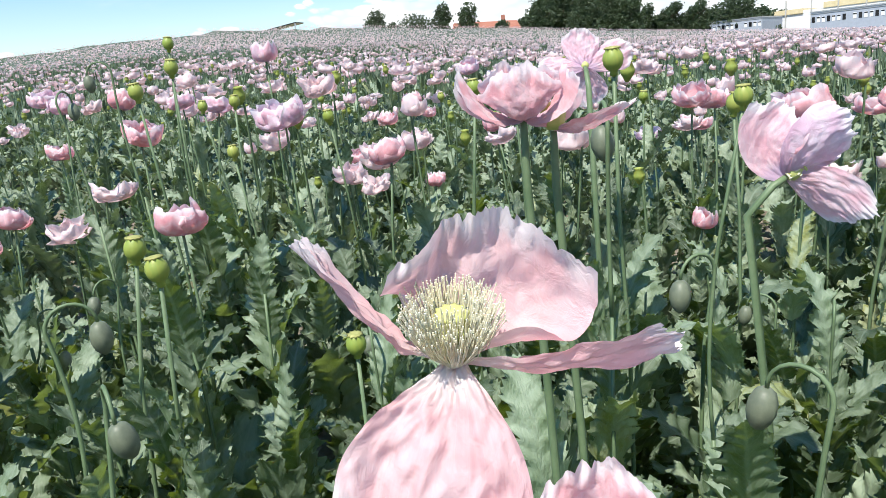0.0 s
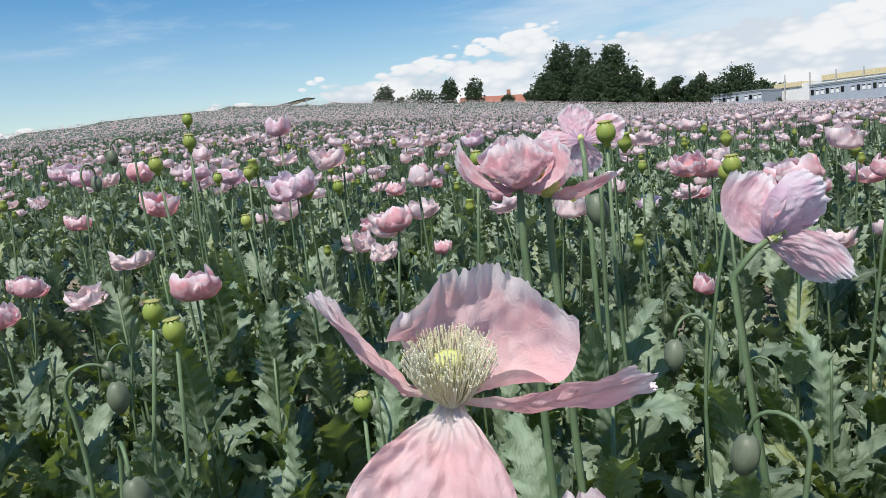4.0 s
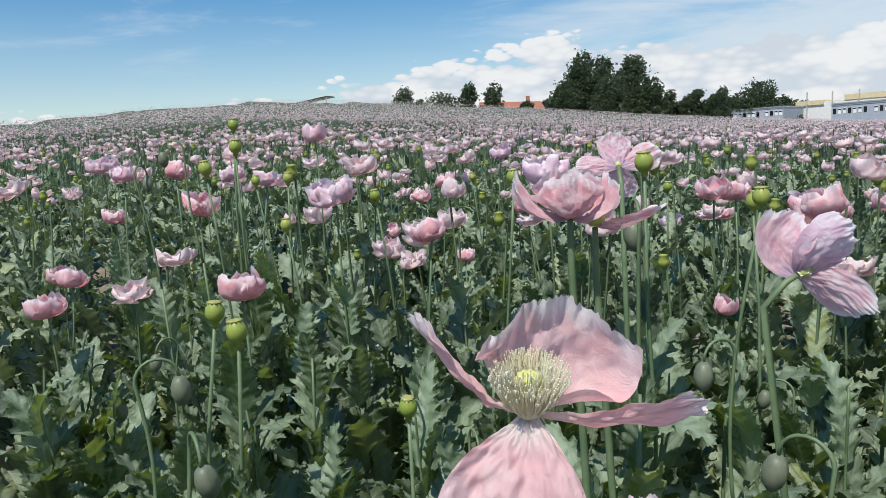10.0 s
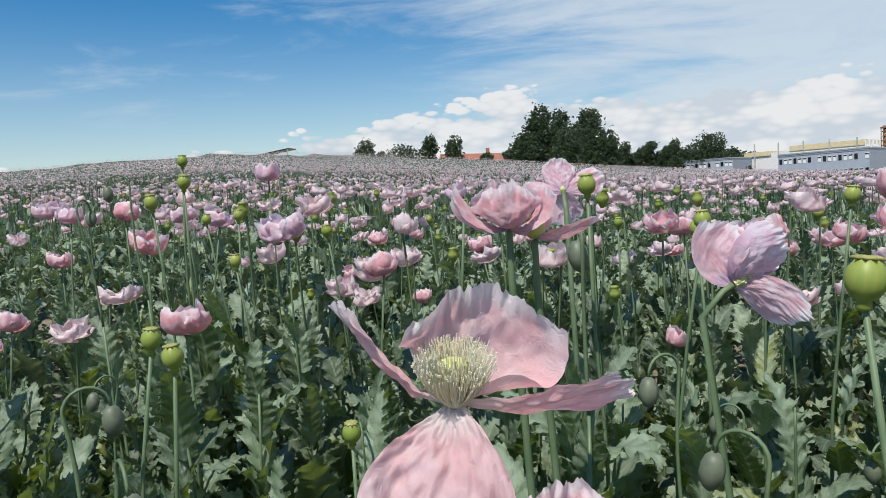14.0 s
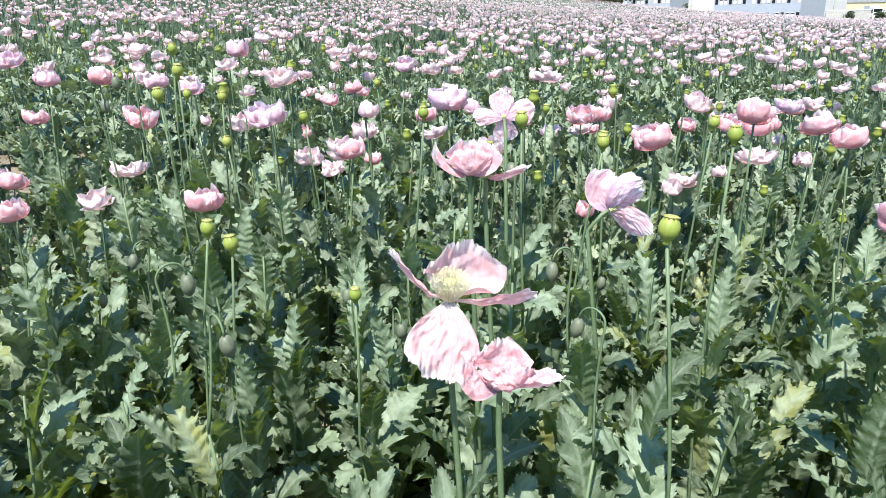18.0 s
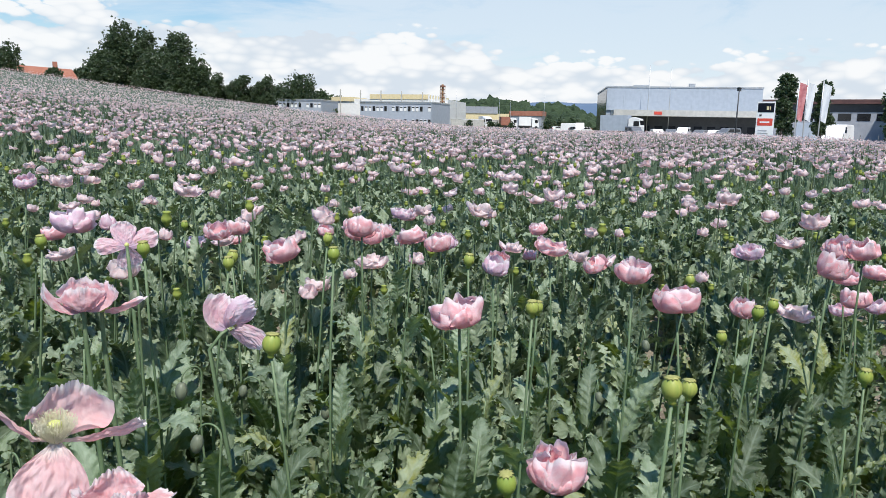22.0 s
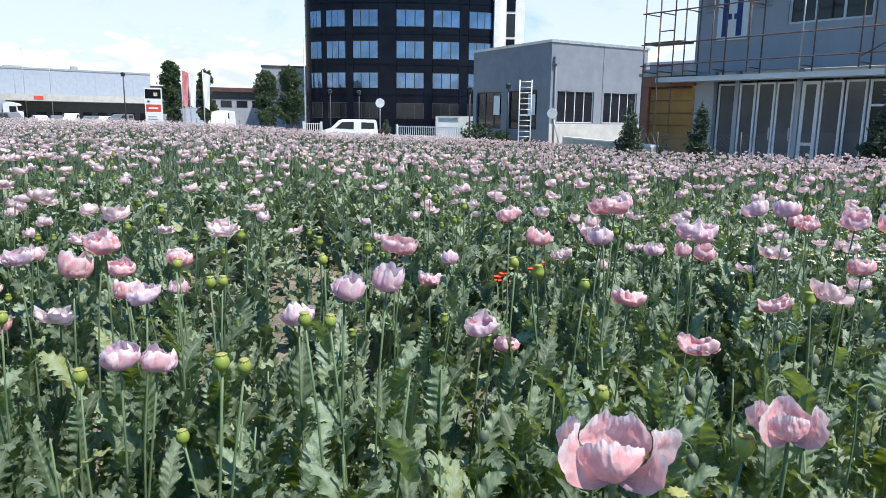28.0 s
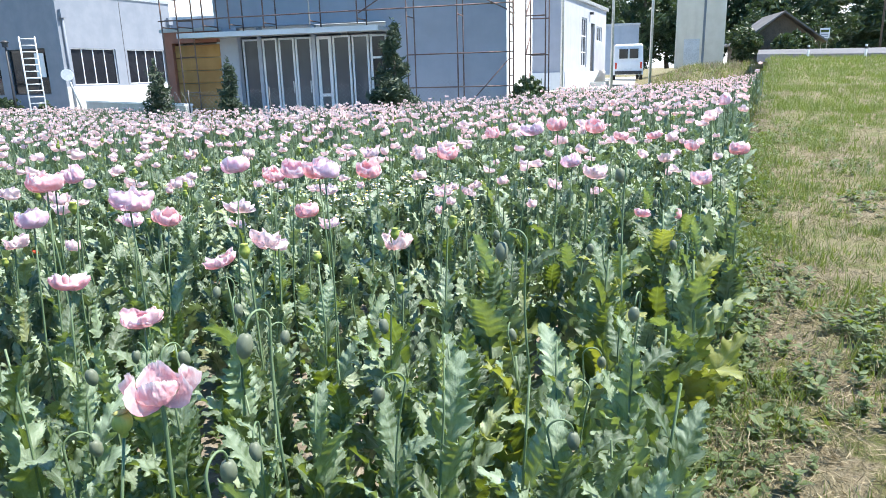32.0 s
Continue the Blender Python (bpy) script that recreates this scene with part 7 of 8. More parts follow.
for k, (a, d, h, w) in enumerate(((53.6, 76, 6.9, 2.5), (56.1, 77, 6.3, 2.1), (60.6, 76, 6.3, 2.9), (62.5, 78, 6.9, 3.4))):
    tree(*bearing(a, d), h, w, "dark clipped columnar hornbeam by the car park", 70 + k, 2200, .30, .10)
conifer(*bearing(89.9, 21.3), 2.3, 1.1, "small dark thuja by the fence", 80, 900, .16, name="thuja")
conifer(*bearing(95.1, 20.6), 2.35, 1.0, "small dark thuja before the shop window", 81, 900, .16, name="thuja")
conifer(*bearing(107.9, 20.4), 3.2, 1.15, "tall ragged thuja before the house", 82, 1500, .2, name="thuja", ragged=.45)
conifer(*bearing(70.1, 49), 1.9, 1.2, "small cone-shaped thuja by the gate", 83, 500, .2, name="thuja")
for k, (a, d, h, w) in enumerate(((77.6, 44, 1.5, 2.6), (79.5, 43, 1.2, 1.8), (118.6, 22, 1.3, 1.4), (81.9, 41, .9, 1.0))):
    tree(*bearing(a, d), h, w, "low green shrub by the fence", 90 + k, 420, .22, .05, category="shrub")
for k in range(17):
    a = 119.5 + k * 1.75
    h = 12 + 4.5 * math.sin(k * 1.9) + (2.5 if a > 138 else 0)
    if k % 3 == 1 or a > 138:
        conifer(*bearing(a, 112 + 9 * math.sin(k * 2.7)), h * 1.05, 6.5, "dark spruce in the wood beyond the road", 110 + k, 2200, .75, 1.5, name="spruce", mat=TREE_LEAF, ragged=.2)
    else:
        tree(*bearing(a, 108 + 9 * math.sin(k * 2.7)), h, 9, "dark broadleaf tree in the wood beyond the road", 110 + k, 2200, .65, .15, 1.5)
for k, (az_, dist, h, w) in enumerate(((133.6, 66, 2.4, 3.0), (136.5, 64, 1.5, 2.2), (137.4, 66, 1.7, 2.6), (134.5, 80, 4.5, 4.0), (138.2, 82, 4.0, 4.5))):
    tree(*bearing(az_, dist), h, w, "green bush beside the old house", 140 + k, 420, .4, .06, 1.9, category="shrub")


def far_hills():
    """Wooded hills and, behind them, the range coloured blue for haze."""
    def ridge(name, a0, a1, d, heights, mat, label, depth):
        V, F = [], []
        n = 60
        for i in range(n + 1):
            q = i / n
            a = a0 + (a1 - a0) * q
            k = q * (len(heights) - 1)
            h = heights[int(k)] + (heights[min(int(k) + 1, len(heights) - 1)] - heights[int(k)]) * (k - int(k))
            h *= 1 + 0.10 * noise.noise((a * 1.7, 0.3, d))
            h += 0.012 * d * noise.noise((a * 5, 1.3, d)) * (0.35 if mat is HILLWOOD else 0)
            for dd, hh in ((0, -8), (.25 * depth, h * .55), (.6 * depth, h * .92), (depth, h), (depth * 2, -8)):
                x, y = bearing(a, d + dd, 0)
                V.append((x, y, hh))
        for i in range(n):
            for j in range(4):
                F.append((i * 5 + j, (i + 1) * 5 + j, (i + 1) * 5 + j + 1, i * 5 + j + 1))
        me = bpy.data.meshes.new(name)
        me.from_pydata(V, [], F)
        me.polygons.foreach_set("use_smooth", [True] * len(F))
        tagged(link(name, me, mat), label, "backdrop", kind="structure")

    ridge("backdrop_wooded_hill", 20, 44, 560, [12, 17, 17, 18, 15, 9, 3], HILLWOOD, "wooded green hill beyond the industrial yard", 60)
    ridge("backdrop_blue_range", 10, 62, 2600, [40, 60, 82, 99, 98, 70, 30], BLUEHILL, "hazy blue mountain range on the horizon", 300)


def far_wood():
    """Crowns of the wood on the hill, told apart only as bumps."""
    r = random.Random(77)
    V, F = [], []
    ball = bmesh.new()
    bmesh.ops.create_icosphere(ball, subdivisions=3, radius=1.0)
    ball.verts.ensure_lookup_table()
    pts = [v.co.copy() for v in ball.verts]
    tri = [tuple(v.index for v in f.verts) for f in ball.faces]
    ball.free()
    slopes = ((27.0, 0.032), (28.3, 0.037), (30.0, 0.0405), (31.7, 0.0425), (33.0, 0.041), (35.0, 0.0385), (37.0, 0.0345), (38.6, 0.030), (39.8, 0.018), (41.0, 0.006))
    for k in range(210):
        a = 26.8 + 13.6 * (k + r.random()) / 210
        dd = r.uniform(400, 545)
        crest = np.interp(a, [s[0] for s in slopes], [s[1] for s in slopes]) * 545
        top = 1.3 + crest * (0.35 + 0.65 * (dd - 400) / 145) * r.uniform(0.86, 1.0)
        x, y = bearing(a, dd, 0)
        w, h = r.uniform(4.5, 8), r.uniform(6, 9)
        o = len(V)
        for p in pts:
            n = 1 + 0.38 * noise.noise(p * 1.9 + Vector((k * 3.1, 0, 0))) + 0.22 * noise.noise(p * 5.0 + Vector((0, k * 1.7, 0)))
            V.append((x + p.x * w * n, y + p.y * w * n, top - h + p.z * h * n))
        F += [(q[0] + o, q[1] + o, q[2] + o) for q in tri]
    me = bpy.data.meshes.new("far_wood")
    me.from_pydata(V, [], F)
    tagged(link("far_wood", me, HILLWOOD), "dark green deciduous wood on the far hill", "wood", kind="stuff")


far_hills()
far_wood()

# ---- vehicles ----


def vehicle(m, profile, width, label, category, paint=WHITE, wheels=(0.9, 3.4), wheel_r=0.33, name="van", windows=(), rear_windows=True, group=""):
    """A vehicle from its side profile (x forward, z up); windows are (x0, z0, x1, z1, x2, z2, x3, z3) on the flanks."""
    t = thing(name, m, label, category, group)
    bm = bmesh.new()
    h = max(z for x, z in profile)
    rings = []
    for y, inset in ((-width / 2, .06), (-width / 2 + .07, 0), (width / 2 - .07, 0), (width / 2, .06)):
        rings.append([bm.verts.new((x, y * (1 - .10 * max(0, (z - .9)) / h), z - inset * (z > h * .7))) for x, z in profile])
    n = len(profile)
    for a, b in zip(rings, rings[1:]):
        for k in range(n):
            bm.faces.new((a[k], a[(k + 1) % n], b[(k + 1) % n], b[k]))
    bm.faces.new(rings[0][::-1])
    bm.faces.new(rings[-1])
    bmesh.ops.recalc_face_normals(bm, faces=bm.faces)
    part("body", bm, paint, t)
    for w in windows:
        for sg in (-1, 1):
            bw = bmesh.new()
            pts = list(zip(w[::2], w[1::2]))
            vs = [bw.verts.new((x, sg * (width / 2 + .006) * (1 - .10 * max(0, (z - .9)) / h), z)) for x, z in pts]
            v2 = [bw.verts.new((x, sg * (width / 2 - .03) * (1 - .10 * max(0, (z - .9)) / h), z)) for x, z in pts]
            bw.faces.new(vs)
            bw.faces.new(v2[::-1])
            for i in range(len(vs)):
                bw.faces.new((vs[i], vs[(i + 1) % len(vs)], v2[(i + 1) % len(vs)], v2[i]))
            part("side_window", bw, DARKGLASS, t)
    for x in wheels:
        for sg in (-1, 1):
            bw = bmesh.new()
            lathe(bw, [(wheel_r * .62, -.1), (wheel_r, -.09), (wheel_r, .09), (wheel_r * .62, .1)], 16)
            w = part("wheel", bw, RUBBER, t)
            w.matrix_basis = Matrix.Translation((x, sg * (width / 2 - .08), wheel_r)) @ Matrix.Rotation(math.pi / 2, 4, "X")
            part("rim", lathe(bmesh.new(), [(.03, -.105), (wheel_r * .6, -.102), (wheel_r * .6, .102), (.03, .105)], 12), STEEL, w)
    x0 = min(x for x, z in profile)
    if rear_windows:
        for sg in (-1, 1):
            part("rear_light", boxes((x0 - .02, sg * (width / 2 - .16) - .06, .75, x0 + .05, sg * (width / 2 - .16) + .06, 1.15)), REDPRINT, t)
            part("rear_window", boxes((x0 - .012, .06 if sg > 0 else -.62, h * .60, x0 + .03, .62 if sg > 0 else -.06, h * .86)), DARKGLASS, t)
        part("rear_bumper", boxes((x0 - .08, -width / 2 + .1, .38, x0 + .02, width / 2 - .1, .6)), DARKFRAME, t)
        part("plate", boxes((x0 - .022, -.26, .66, x0 + .01, .26, .78)), ALU, t)
    return t


PANEL_VAN = [(0, .35), (0, 1.0), (.12, 2.25), (.3, 2.36), (3.3, 2.36), (3.6, 2.25), (4.3, 1.5), (5.1, 1.15), (5.25, .85), (5.25, .35)]
SMALL_VAN = [(0, .32), (0, .95), (.1, 1.72), (.25, 1.82), (2.55, 1.82), (2.8, 1.76), (3.4, 1.2), (4.2, .98), (4.4, .75), (4.4, .32)]
CAR = [(0, .30), (0, .82), (.25, .98), (.85, 1.40), (1.1, 1.45), (2.3, 1.45), (2.6, 1.38), (3.2, .98), (4.1, .82), (4.25, .6), (4.25, .30)]
SV_WIN = [(.25, 1.15, .28, 1.6, 1.2, 1.62, 1.2, 1.15), (1.75, 1.12, 1.75, 1.64, 2.6, 1.62, 3.1, 1.16)]
CAR_WIN = [(.65, .98, .98, 1.36, 1.6, 1.38, 1.6, .98), (1.68, .98, 1.68, 1.38, 2.4, 1.36, 2.9, .98)]
GREYCAR = plain_mat("grey_car_paint", (0.16, 0.17, 0.19), (0.22, 0.23, 0.25), 3, 0.3, 0.02, 0.3)


def heading(az, d, toward, z=None):
    """A pose at bearing az with the vehicle's nose at compass bearing toward."""
    p = polar(az, d, z)
    return Matrix.Translation(p) @ Matrix.Rotation(radians(90 - toward), 4, "Z")


vehicle(heading(125.6, 50, 122.0, .55), PANEL_VAN, 1.95, "white panel van seen from behind by the annex", "van", wheels=(.95, 4.2), wheel_r=.34)
vehicle(heading(69.4, 52.5, 338, -.55), SMALL_VAN, 1.8, "small white van parked along the fence", "van", windows=SV_WIN, wheels=(.8, 3.5))
vehicle(heading(57.6, 88, 250, -.3), PANEL_VAN, 1.95, "white van parked before the service building", "van", windows=[(3.3, 1.45, 3.3, 2.1, 3.75, 2.1, 4.2, 1.5)], wheels=(.95, 4.2))
for k, a in enumerate((42.7, 44.6, 45.8, 46.9, 48.3, 49.4, 50.6)):
    vehicle(heading(a, 128 + (k % 3), 200 + 12 * k, -.2), SMALL_VAN if k % 3 == 0 else CAR, 1.8, "parked car by the logistics hall", "car", WHITE if k % 2 else GREYCAR, windows=SV_WIN if k % 3 == 0 else CAR_WIN, wheels=(.8, 3.4), name="car", group="cars by the logistics hall")
for k, a in enumerate((36.6, 37.4, 38.2, 38.9, 39.6)):
    vehicle(heading(a, 190 - 8 * k, 100 + 40 * k, 0), PANEL_VAN if k % 2 else CAR, 1.9, "parked vehicle in the far yard", "car", WHITE if k != 2 else GREYCAR, windows=CAR_WIN if not k % 2 else (), wheels=(.9, 3.6), name="car", group="vehicles in the far yard")


def truck(m, label, box_mat=WHITE, length=9.0):
    t = thing("truck", m, label, "truck")
    part("trailer", boxes((0, -1.25, 1.1, length, 1.25, 3.9)), box_mat, t)
    bm = bmesh.new()
    prof = [(length + .3, .6), (length + .3, 3.3), (length + .9, 3.6), (length + 2.2, 3.3), (length + 2.5, 1.9), (length + 2.5, .6)]
    a = [bm.verts.new((x, -1.2, z)) for x, z in prof]
    b = [bm.verts.new((x, 1.2, z)) for x, z in prof]
    for k in range(6):
        bm.faces.new((a[k], a[(k + 1) % 6], b[(k + 1) % 6], b[k]))
    bm.faces.new(a[::-1])
    bm.faces.new(b)
    part("cab", bm, WHITE, t)
    part("windscreen", boxes((length + 2.28, -1.1, 2.1, length + 2.44, 1.1, 3.0)), DARKGLASS, t)
    part("side_window", boxes((length + 1.2, -1.23, 2.0, length + 2.2, -1.205, 2.9), (length + 1.2, 1.205, 2.0, length + 2.2, 1.23, 2.9)), DARKGLASS, t)
    part("chassis", boxes((.2, -.9, .6, length + .3, .9, 1.08)), DARKFRAME, t)
    for x in (1.2, 2.4, length - .8, length + 1.7):
        for sg in (-1, 1):
            w = part("wheel", lathe(bmesh.new(), [(.3, -.14), (.5, -.13), (.5, .13), (.3, .14)], 14), RUBBER, t)
            w.matrix_basis = Matrix.Translation((x, sg * 1.08, .5)) @ Matrix.Rotation(math.pi / 2, 4, "X")
    return t


truck(heading(33.95, 228, 112, .5), "white box truck with a rounded cab in the yard", WHITE, 4)
truck(heading(32.5, 232, 108, .5), "white truck with brick-red trailer in the yard", BRICK, 3)
truck(heading(31.0, 236, 190, .5), "white lorry cab seen from the front in the yard", WHITE, 4)
truck(heading(40.6, 134, 150, -.3), "white truck with grey trailer by the hall", HALLMETAL, 5)
for k, (a, dist, h, w) in enumerate(((31.7, 225, 2.4, 3), (32.3, 224, 2.0, 3), (33.4, 224, 2.2, 2.6), (29.9, 228, 2.6, 3), (36.3, 205, 3.2, 4), (37.3, 210, 4.0, 5), (38.4, 215, 3.6, 5))):
    tree(*bearing(a, dist), h, w, "small dark shrub along the truck yard", 300 + k, 260, .5, .08, None, None, None, "shrub", "shrubs of the truck yard")

# ---- fences, poles and signs ----


def round_bar(name, parent, a, b, r, mat, n=8):
    bm = bmesh.new()
    tube(bm, [a, b], r, n)
    return part(name, bm, mat, parent)


def lamp_post(az, d, h, label, arm=0.0, mat=STEEL, name="street_lamp", z=None):
    t = thing(name, Matrix.Translation(polar(az, d, z)), label, "lamp" if arm else "pole")
    bm = bmesh.new()
    tube(bm, [(0, 0, 0), (0, 0, h * .5), (0, 0, h)], [.075, .06, .045], 8)
    part("post", bm, mat, t)
    part("base", lathe(bmesh.new(), [(.13, 0), (.13, .25), (.08, .3)], 10), mat, t)
    if arm:
        part("lantern", boxes((-.12, -.12, h, .12, .12, h + .22)), DARKFRAME, t)
        part("cap", lathe(bmesh.new(), [(.2, h + .22), (.2, h + .26), (.03, h + .36)], 10), DARKFRAME, t)
    return t


for a, d in ((65.6, 62), (67.9, 60), (76.9, 47), (80.0, 43)):
    lamp_post(a, d, 3.9, "slim dark lamp post by the fence", 1, DARKFRAME)
lamp_post(50.4, 66, 4.6, "slim dark lamp post by the sign", 1, DARKFRAME)
lamp_post(63.6, 72, 9.5, "tall grey pole before the tower", 0, STEEL, "flag_pole")
for a, d, h in ((120.75, 31, 11), (124.5, 34, 11), (127.35, 36, 11)):
    lamp_post(a, d, h, "tall pale grey metal pole at the field edge", 0, STEEL, "metal_pole", z=-.3)
lamp_post(142.2, 60, 11, "wooden power pole by the road", 0, BARK, "power_pole")
for a, d, h in ((28.9, 240, 13), (32.4, 235, 14), (33.3, 240, 12), (36.0, 240, 12), (44.0, 150, 14), (45.6, 150, 13.5)):
    lamp_post(a, d, h, "slim floodlight mast in the yard", 0, STEEL, "light_mast")

# advertising pylon
m, L = frame_at(bearing(51.75, 65.4), bearing(52.95, 65.2), -.05)
pyl = thing("advertising_pylon", m, "white advertising pylon with black and red panels", "sign")
part("panel", boxes((0, 0, .2, L, .22, 3.75)), WHITE, pyl)
part("foot", boxes((.1, .02, -.1, L - .1, .2, .2)), CONCRETE, pyl)
part("black_panel", boxes((.06, -.012, 2.85, L - .06, -.003, 3.62)), DARKCLAD, pyl)
part("red_panel", boxes((.1, -.014, 1.75, L - .1, -.004, 2.35)), REDPRINT, pyl)
for x0, z0, x1, z1, mt in ((.75, 3.05, .92, 3.35, YELLOWROOF), (.98, 3.05, 1.05, 3.35, YELLOWROOF), (.3, 1.98, 1.05, 2.1, WHITE), (.2, 1.3, .9, 1.36, GREYWALL), (.2, 1.1, 1.0, 1.15, GREYWALL), (.22, 2.52, .4, 2.68, DARKFRAME)):
    part("letter_bar", boxes((x0, -.02, z0, x1, -.0145, z1)), mt, pyl)


def disc_sign(name, m, label, h, r, lean=0.0):
    t = thing(name, m @ Matrix.Rotation(lean, 4, "Y"), label, "road sign")
    round_bar("post", t, (0, 0, 0), (0, 0, h + r), .03, STEEL)
    d = part("plate", lathe(bmesh.new(), [(r * .98, -.012), (r, -.01), (r, .01), (r * .98, .012)], 24), ALU, t)
    d.matrix_basis = Matrix.Translation((0, -.05, h)) @ Matrix.Rotation(math.pi / 2, 4, "X")
    return t


def facing(az, d, z=None):
    """A pose whose -y side looks back at the field."""
    return Matrix.Translation(polar(az, d, z)) @ Matrix.Rotation(radians(-az), 4, "Z")


disc_sign("road_sign", facing(69.6, 53, -.6), "round road sign seen from its grey back", 3.1, .34)
disc_sign("leaning_sign", facing(84.6, 33.5, -.55), "leaning round sign on a grey post by the fence", 2.3, .24, -.25)
bs = thing("billboard", facing(138.8, 70, 2.1), "small white and green information board by the road", "sign")
for x in (-.22, .22):
    round_bar("post", bs, (x, 0, 0), (x, 0, 2.0), .03, STEEL)
part("board", boxes((-.38, -.06, 1.25, .38, -.01, 2.1)), WHITE, bs)
part("green_bar", boxes((-.3, -.07, 1.75, .3, -.062, 1.95)), BLADE, bs)
for z in (1.38, 1.54):
    part("letter_bar", boxes((-.3, -.07, z, .25, -.062, z + .07)), GREYWALL, bs)


def flag(az, d, h, mat, seed, label):
    t = thing("flag", facing(az, d), label, "flag")
    round_bar("pole", t, (0, 0, 0), (0, 0, h), .05, STEEL)
    rows = []
    for i in range(13):
        v = i / 12
        rows.append([(.06 + u * .62 * (1 - .35 * v), .10 * math.sin(u * 5 + v * 4 + seed) * u, h - .2 - v * 3.2 - .25 * u) for u in (0, .2, .4, .6, .8, 1)])
    part("cloth", grid_sheet(bmesh.new(), rows), mat, t)


flag(54.40, 70, 5.75, FLAGRED, 0, "faded red hanging flag on a pole")
flag(54.95, 70, 5.75, FRAME, 2, "pale hanging flag on a pole")
flag(55.95, 70, 5.65, FRAME, 4, "pale grey hanging flag on a pole")


def bar_fence(a0, d0, a1, d1, z, h, label, step=.14, name="metal_fence"):
    m, L = frame_at(bearing(a0, d0), bearing(a1, d1), z)
    t = thing(name, m, label, "fence")
    for zz in (.25, h - .08):
        part("rail", boxes((0, -.02, zz, L, .02, zz + .05)), WHITE, t)
    n = int(L / step)
    for i in range(n + 1):
        part("slat", boxes((L * i / n - .018, -.012, .2, L * i / n + .018, .012, h)), WHITE, t)
    for x in (0, L):
        part("post", boxes((x - .06, -.06, 0, x + .06, .06, h + .1)), WHITE, t)
    return t


bar_fence(63.5, 49.5, 64.9, 49.2, -.75, 1.75, "white painted metal bar gate panel", .13, "metal_gate")
gt = bar_fence(71.0, 47, 76.4, 44.5, -.8, 1.7, "white painted sliding bar gate", .15, "sliding_gate")
part("brace", boxes((4.5, -.03, 0, 4.56, .03, 1.6)), WHITE, gt)
kb = thing("gate_box", facing(75.6, 46, -.75), "small white gate control cabin", "cabin")
part("body", boxes((-1.0, 0, 0, .3, 1.2, 2.2)), WHITEWALL, kb)
part("roof", boxes((-1.1, -.1, 2.2, .4, 1.3, 2.32)), CONCRETE, kb)


def mesh_fence(points, h, label, gap=.12):
    """A wire mesh fence along bearings (az, distance)."""
    p0 = bearing(*points[0])
    z0 = float(ground_at(*p0))
    t = thing("wire_fence", Matrix.Translation((p0[0], p0[1], z0)), label, "fence")
    pos = [Vector((*bearing(*p), 0)) for p in points]
    V, F = [], []
    for a, b in zip(pos, pos[1:]):
        L = (b - a).length
        d = (b - a) / L
        n = max(1, round(L / 2.2))
        for i in range(n):
            q = a + d * (L * i / n)
            g = float(ground_at(q.x, q.y))
            round_bar("post", t, (q.x - p0[0], q.y - p0[1], g - z0), (q.x - p0[0], q.y - p0[1], g - z0 + h + .05), .022, DARKFRAME, 6)
        side_v = d.cross(Vector((0, 0, 1)))
        cell = gap * (2.6 if abs(d.dot(a.normalized())) > .6 else 1.0)
        k = int(L / cell)
        rise = int(h / cell)
        for i in range(-rise, k):
            for sg in (1, -1):
                s0, s1 = i * cell, (i + rise) * cell
                c0, c1 = max(0, s0), min(L, s1)
                if c1 <= c0:
                    continue
                f0, f1 = (c0 - s0) / (s1 - s0), (c1 - s0) / (s1 - s0)
                za, zb = (f0 * h, f1 * h) if sg > 0 else (h - f0 * h, h - f1 * h)
                pa, pb = a + d * c0, a + d * c1
                ga, gb = float(ground_at(pa.x, pa.y)) - z0, float(ground_at(pb.x, pb.y)) - z0
                w = .0022
                j = len(V)
                V += [(pa.x - p0[0], pa.y - p0[1], ga + za - w), (pb.x - p0[0], pb.y - p0[1], gb + zb - w), (pb.x - p0[0], pb.y - p0[1], gb + zb + w), (pa.x - p0[0], pa.y - p0[1], ga + za + w)]
                V += [(v[0] + side_v.x * .006, v[1] + side_v.y * .006, v[2]) for v in V[j:j + 4]]
                F += [(j, j + 1, j + 2, j + 3), (j + 7, j + 6, j + 5, j + 4), (j, j + 4, j + 5, j + 1), (j + 3, j + 2, j + 6, j + 7)]
    me = bpy.data.meshes.new("wire_mesh")
    me.from_pydata(V, [], F)
    link("wire_mesh", me, WIRE, t)
    return t


mesh_fence([(90.6, 22.4), (92, 21.6), (98, 20.8), (107, 20.8), (115.5, 21.2)], 1.45, "galvanised chain-link fence along the field")
mesh_fence([(52.5, 67), (57.5, 58.5), (63.4, 50)], 1.2, "low grey wire fence by the car park", .3)

# aluminium scaffold tower by the shed
lt = thing("ladder_tower", facing(81.4, 39.5, -.75), "narrow aluminium ladder scaffold tower", "scaffold")
for x in (-.33, .33):
    for y in (0, .7):
        round_bar("post", lt, (x, y, 0), (x, y, 4.3), .03, ALU)
for k in range(14):
    round_bar("rung", lt, (-.33, 0, .3 + k * .3), (.33, 0, .3 + k * .3), .022, ALU)
    if k % 3 == 0:
        round_bar("side_rung", lt, (.33, 0, .3 + k * .3), (.33, .7, .3 + k * .3), .02, ALU)
part("platform", boxes((-.32, .02, 2.35, .32, .68, 2.41)), ALU, lt)
